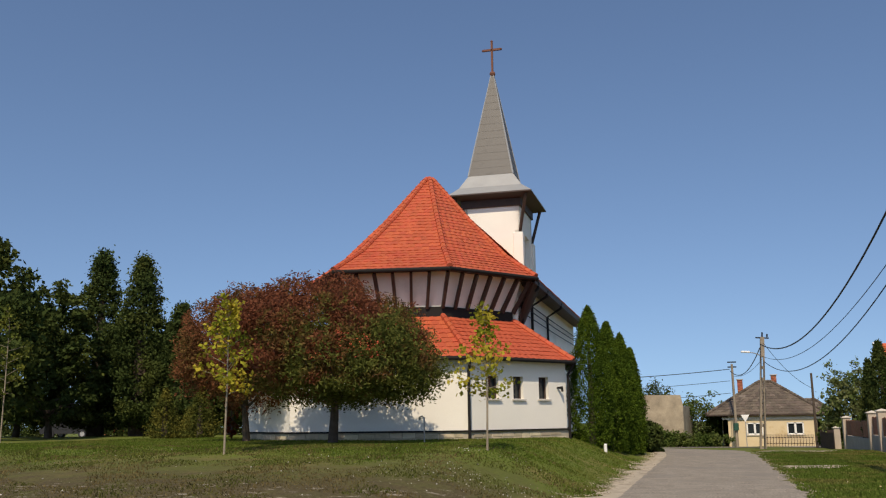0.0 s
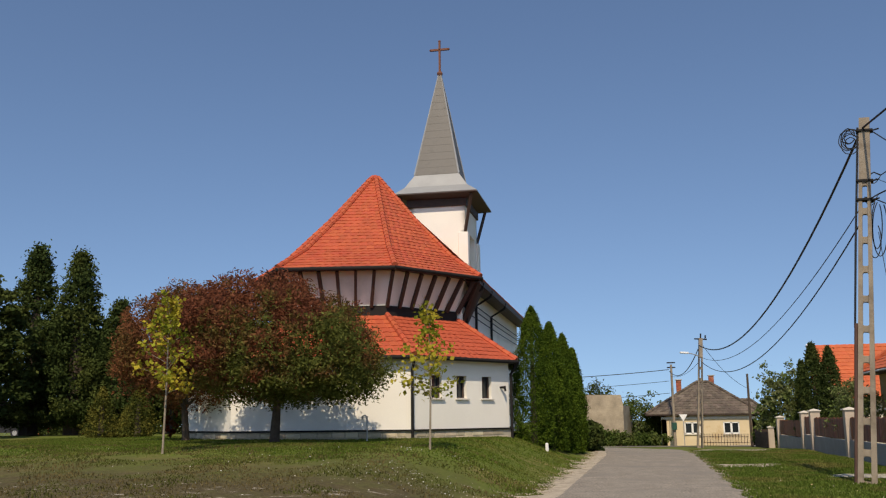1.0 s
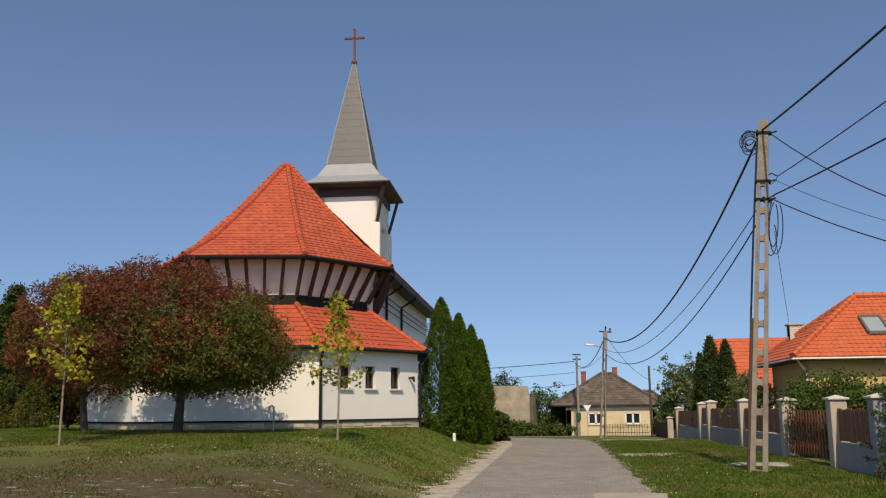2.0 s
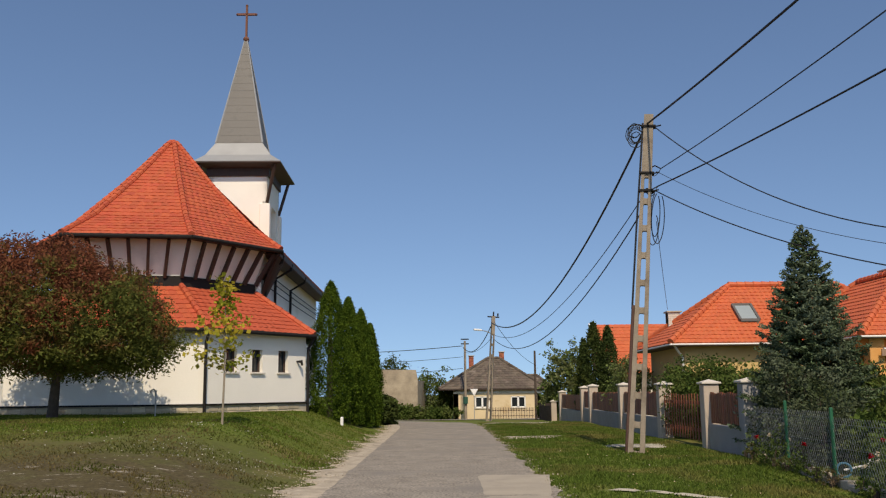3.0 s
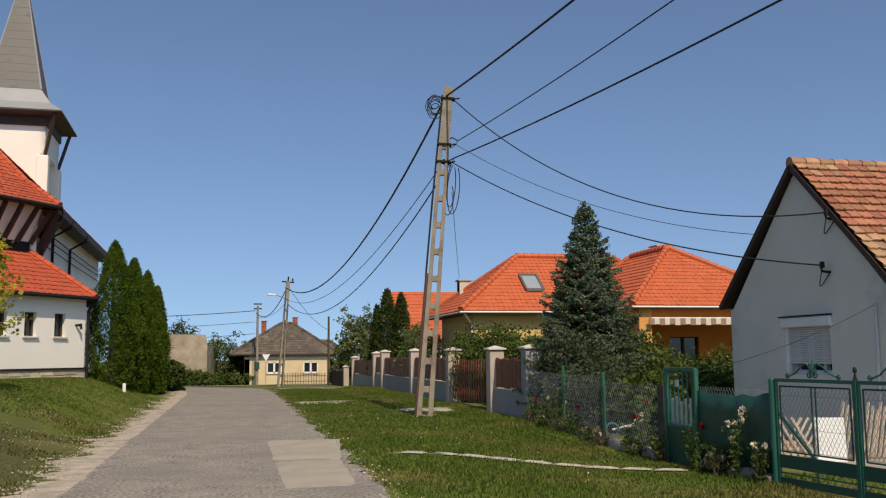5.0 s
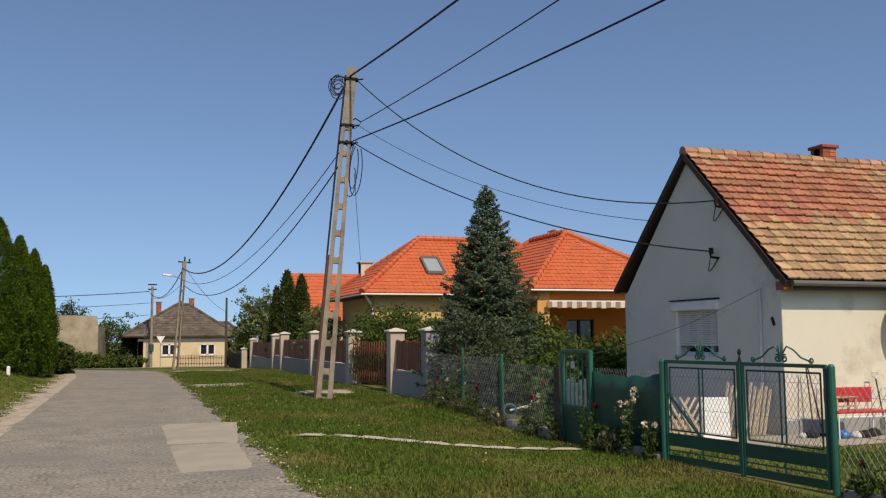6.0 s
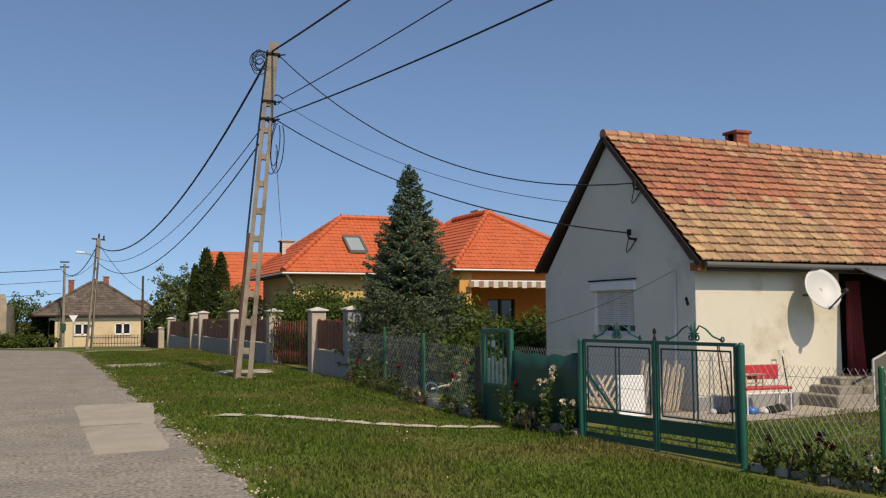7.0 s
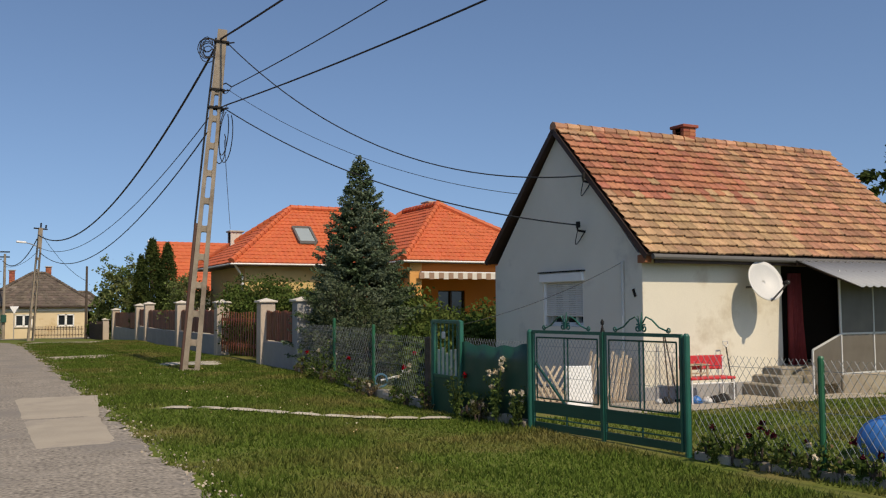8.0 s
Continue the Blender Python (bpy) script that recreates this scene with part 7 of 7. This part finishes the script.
part("frame", Shape().tube([(0, 0.03, 0.20), (0.40, 0.05, 0.30), (0.62, 0.05, 0.42)], 0.02, 6).tube([(0.45, 0.05, 0.42), (0.4, 0.05, 0.03)], 0.016, 6), WHITE_PAINT, bike)


# ---- small things round the church ----
tap = thing("garden_tap", (-8.55, 27.2, gz(-8.55, 27.2)), "thin grey standpipe tap on the lawn", "tap")
part("pipe", Shape().tube([(0, 0, -0.1), (0, 0, 0.75), (-0.06, 0, 0.8), (-0.14, 0, 0.78), (-0.15, 0, 0.68)], 0.022, 8), SHEET_PALE, tap)
marker = thing("marker_post", (-3.95, 35.6, gz(-3.95, 35.6)), "small white marker post by the thujas", "post")
part("post", Shape().box((-0.06, -0.05, -0.1), (0.06, 0.05, 0.32), 0.03), WHITE_PAINT, marker)


def parked_car(at, turn, mat, label):
    x, y = at
    t = thing("parked_car", (x, y, gz(x, y)), label, "car", "parked cars", turn=turn)
    prof = [(-2.05, 0.35), (-2.1, 0.7), (-1.95, 0.92), (-1.3, 1.0), (-0.8, 1.38), (0.6, 1.42), (1.2, 0.98), (1.95, 0.85), (2.1, 0.55), (2.05, 0.32)]
    n = len(prof)
    s = Shape().add([(px, -0.82 + (0.12 if pz > 1 else 0), pz) for px, pz in prof] + [(px, 0.82 - (0.12 if pz > 1 else 0), pz) for px, pz in prof],
                    [tuple(range(n)), tuple(range(n, 2 * n))[::-1]] + [(i, n + i, n + (i + 1) % n, (i + 1) % n) for i in range(n)])
    part("body", s, mat, t)
    part("side_window", Shape().add([(-0.95, -0.79, 1.0), (0.95, -0.79, 1.0), (0.5, -0.72, 1.34), (-0.7, -0.72, 1.34)], [(0, 1, 2, 3)]), PANE, t)
    for wx in (-1.25, 1.25):
        for wy in (-0.78, 0.78):
            w = part("wheel", Shape().tube([(wx, wy - 0.09, 0.31), (wx, wy + 0.09, 0.31)], 0.31, 16), CABLE, t)
            part("rim", Shape().tube([(wx, wy - 0.1, 0.31), (wx, wy + 0.1, 0.31)], 0.18, 12), SHEET_PALE, w)


parked_car((-45.5, 57.8), 10, CABLE, "dark parked car beyond the trees")
parked_car((-60, 85), 10, RED_PAINT, "red parked car beyond the trees")
structure("car_park", ground_patch((-75, -24, -24, -75), (54, 56, 64, 66), 0.05, 10, 0.3), ASPHALT, "grey paved car park beyond the trees", "car park", True)
sign = thing("road_sign", (2.5, 74.6, gz(2.5, 74.6)), "white triangular road sign on a thin post", "road sign")
part("post", Shape().tube([(0, 0, -0.1), (0, 0, 2.4)], 0.03, 8), SHEET_PALE, sign)
part("plate", Shape().plate([(0.32, -0.04, 2.45), (-0.32, -0.04, 2.45), (0, -0.04, 1.9)], 0.015), WHITE_PAINT, sign)


# ---- grass blades, litter ----
def blades(name, n, xr, yr, h, mat, label, seed, keep):
    rng = np.random.default_rng(seed)
    x, y = rng.uniform(*xr, n), yr[0] + (yr[1] - yr[0]) * rng.uniform(0, 1, n) ** 1.5
    k = keep(x, y)
    x, y = x[k], y[k]
    n = len(x)
    z = ground_z(x, y)
    patch = 0.6 + 0.8 * (0.5 + 0.5 * np.sin(x * 1.7 + 2 * np.sin(y * 0.9)) * np.sin(y * 1.3 + x * 0.4))
    hh = h * rng.uniform(0.5, 1.4, n) * patch
    a = rng.uniform(0, 6.283, n)
    w = 0.011 * (1 + y / 22)
    lean = rng.normal(size=(n, 2)) * hh[:, None] * 0.5
    v = np.empty((n, 3, 3))
    v[:, 0] = np.stack([x - np.cos(a) * w, y - np.sin(a) * w, z - 0.01], 1)
    v[:, 1] = np.stack([x + np.cos(a) * w, y + np.sin(a) * w, z - 0.01], 1)
    v[:, 2] = np.stack([x + lean[:, 0], y + lean[:, 1], z + hh], 1)
    me = bpy.data.meshes.new(name)
    me.vertices.add(3 * n)
    me.vertices.foreach_set("co", v.ravel())
    me.loops.add(3 * n)
    me.loops.foreach_set("vertex_index", np.arange(3 * n, dtype=np.int32))
    me.polygons.add(n)
    me.polygons.foreach_set("loop_start", np.arange(0, 3 * n, 3, dtype=np.int32))
    me.polygons.foreach_set("loop_total", np.full(n, 3, dtype=np.int32))
    me.update(calc_edges=True)
    return tagged(part(name, me, mat), label, "grass", kind="stuff")


def off_path(x, y):
    t = np.clip(((x - 2.75) * 4.0 + (y - 15.35) * -2.6) / (16 + 6.76), 0, 1)
    return np.hypot(x - 2.75 - 4 * t, y - 15.35 + 2.6 * t) > 0.24


blades("grass_verge", 120000, (1.75, 7.2), (5.0, 48.0), 0.05, BLADE, "short green grass on the road verge", 500, lambda x, y: off_path(x, y) & (x > 1.88 + 0.12 * np.sin(y * 3)))
blades("grass_lawn", 80000, (-20.0, -2.2), (7.5, 25.0), 0.035, BLADE_DRY, "thin dry grass of the church lawn", 501, lambda x, y: (x < -2.45 + 0.15 * np.sin(y * 2.3)) & (x > -y * 0.85 - 3) & (np.sin(x * 1.1 + 1.5 * np.sin(y * 0.8)) * np.sin(y * 1.6 + x * 0.5) > -0.35))
blades("grass_lawn", 130000, (-26.0, -2.2), (19.0, 38.0), 0.035, BLADE_LAWN, "short green grass below the church", 503, lambda x, y: (x < -2.45 + 0.15 * np.sin(y * 2.3)) & (x > -y * 0.85 - 3) & (y > 19.6 + 1.2 * np.sin(x * 0.9) + 0.6 * np.sin(x * 2.7) + 3.5 * np.modf(np.abs(np.sin(x * 91.7 + y * 37.1)) * 997.0)[0]))
blades("grass_yard", 30000, (7.6, 16.0), (5.0, 12.0), 0.05, BLADE, "mown grass of the cottage yard", 502, lambda x, y: y < 12.0)


def litter(name, n, centre, spread, size, mat, label, seed):
    rng = np.random.default_rng(seed)
    p = rng.normal(size=(n, 2)) * spread + centre
    z = ground_z(p[:, 0], p[:, 1]) + 0.035
    return tagged(part(name, leaves(np.column_stack([p, z]), size, seed, flat=0.85, aspect=0.7), mat), label, "litter", kind="stuff")


PALE_LEAF = leaf_material("pale_litter", (0.62, 0.60, 0.55), (0.40, 0.33, 0.24), 2.0, 0.55, 0.1, (0.7, 1.2))
litter("white_petals", 48, (-5.1, 22.3), (1.2, 0.30), 0.035, PALE_LEAF, "scattered white petals on the lawn", 510)
litter("loose_stones", 350, (-4.7, 18.0), (1.2, 0.8), 0.026, PALE_LEAF, "loose pale stones in the bare lawn", 514)
litter("fallen_leaves", 60, (-7.0, 18.4), (2.6, 2.4), 0.03, PALE_LEAF, "scattered pale dead leaves on the lawn", 511)
litter("fallen_leaves", 70, (-13.5, 17.6), (4.0, 2.2), 0.03, PALE_LEAF, "scattered pale dead leaves on the lawn", 512)
litter("verge_flowers", 130, (4.6, 19.0), (1.0, 5.5), 0.035, ROSE_PALE, "tiny pale and yellow flowers in the verge", 513)



def edge_stones(name, n, x_of, side, seed, label):
    """Loose chippings along a crumbling road edge."""
    rng = np.random.default_rng(seed)
    y = 5 + 40 * rng.uniform(0, 1, n) ** 1.6
    x = np.array([x_of(v) for v in y]) + side * np.abs(rng.normal(size=n)) * 0.16 - side * 0.08
    z = ground_z(x, y) + 0.05
    return tagged(part(name, leaves(np.column_stack([x, y, z]), 0.03, seed, flat=0.8, aspect=0.8), GRAVEL), label, "gravel", kind="stuff")


edge_stones("edge_gravel", 1000, lambda y: 1.84 + rag(y, 2, 0.2), 1, 520, "loose chippings along the asphalt edge")
edge_stones("edge_gravel", 3000, lambda y: -2.55 + rag(y, 7, 0.6), -1, 521, "loose chippings along the gravel shoulder")

# ---- small pieces of roofs and walls ----
rng = np.random.default_rng(900)
ROWS, COLS = 17, 36
up_v = slope.normalized()
nv = Vector((0, -up_v.z, up_v.y))
tw_, tl_ = (RX1 - RX0) / COLS, slope.length / ROWS
tile_mesh = []
for mm in (OLD_TILE, OLD_TILE_RED, OLD_TILE_SAND):
    s = Shape()
    xs = [0.0, 0.2 * tw_, 0.5 * tw_, 0.8 * tw_, tw_ * 1.02]
    hs = [0.035, 0.012, 0.02, 0.012, 0.035]
    top = [(x, 0.0, h) for x, h in zip(xs, hs)] + [(x, tl_ * 1.2, h) for x, h in zip(xs, hs)]
    bot = [(x, 0.0, h - 0.026) for x, h in zip(xs, hs)]
    s.add(top + bot, [(i, i + 1, 6 + i, 5 + i) for i in range(4)] + [(10 + i, 11 + i, i + 1, i) for i in range(4)])
    me = s.mesh("tile")
    me.materials.append(mm)
    tile_mesh.append(me)
basis = Matrix((Vector((1, 0, 0)), up_v, nv)).transposed()
rest = Shape()
roof_deck = [o for o in cottage.children if o.name.startswith("roof_deck")][0]
for j in range(ROWS):
    for i in range(COLS):
        f = j / ROWS
        red = 0.08 + 1.05 * math.exp(-((f - 0.68) / 0.24) ** 2) + 0.35 * noise.noise((i * 0.22, j * 0.6, 3))
        sand = 1.05 * (1 - f) + 0.45 * noise.noise((i * 0.3, j * 0.8, 8))
        u = rng.uniform(0.22, 0.72)
        me = tile_mesh[1] if u < red else tile_mesh[2] if u < red + sand else tile_mesh[0]
        p = Vector((RX0 + i * tw_, YE0, EZ)) + up_v * (j * tl_ - 0.04) + nv * 0.028
        m = Matrix.Translation(p) @ basis.to_4x4() @ pose(rng.normal() * 0.003, rng.normal() * 0.008, 0.03, -11 + rng.normal() * 0.7, rng.normal() * 0.7, rng.normal() * 0.5)
        if i * ROWS + j < 300:
            ob = new("tile", me)
            ob.parent = roof_deck
            ob.matrix_basis = m
        else:
            rest.add([m @ v.co for v in me.vertices], [tuple(q.vertices) for q in me.polygons])
OLD_MIX = material("mixed_roof_tile", (0.40, 0.20, 0.11), 0.9, 0.3, 5.0, 50, 0.5, 0.012, stain=(0.26, 0.15, 0.09), stain_scale=2.2, stain_at=0.55, per="island")
tagged(part("roof_tiles", rest, OLD_MIX, roof_deck), kind="stuff")

# stones in the foot of the church wall
stone_mesh = []
for i in range(5):
    s = Shape().box((0, 0, 0), (0.30 + 0.07 * i, 0.06, 0.15 + 0.02 * (i % 3)), 0.02)
    me = s.mesh("stone")
    me.materials.append(STONE)
    stone_mesh.append(me)
for k in (-2, -1, 0):
    foot = [o for o in church.children if o.name.startswith("foot_wall")][k + 4]
    a, b = Vector(oct_xy(R_WALL + 0.08, k)), Vector(oct_xy(R_WALL + 0.08, k + 1))
    d = (b - a).normalized()
    for row in range(2):
        u = 0.02 + 0.2 * row
        while u < (b - a).length - 0.5:
            i = int(rng.integers(0, 5))
            w = 0.30 + 0.07 * i
            p = a + d * u
            ob = new("stone", stone_mesh[i])
            ob.parent = foot
            ob.matrix_basis = Matrix.Translation((p.x, p.y, 0.85 + 0.2 * row + rng.normal() * 0.008)) @ Matrix.Rotation(math.atan2(d.y, d.x), 4, "Z")
            u += w + 0.025
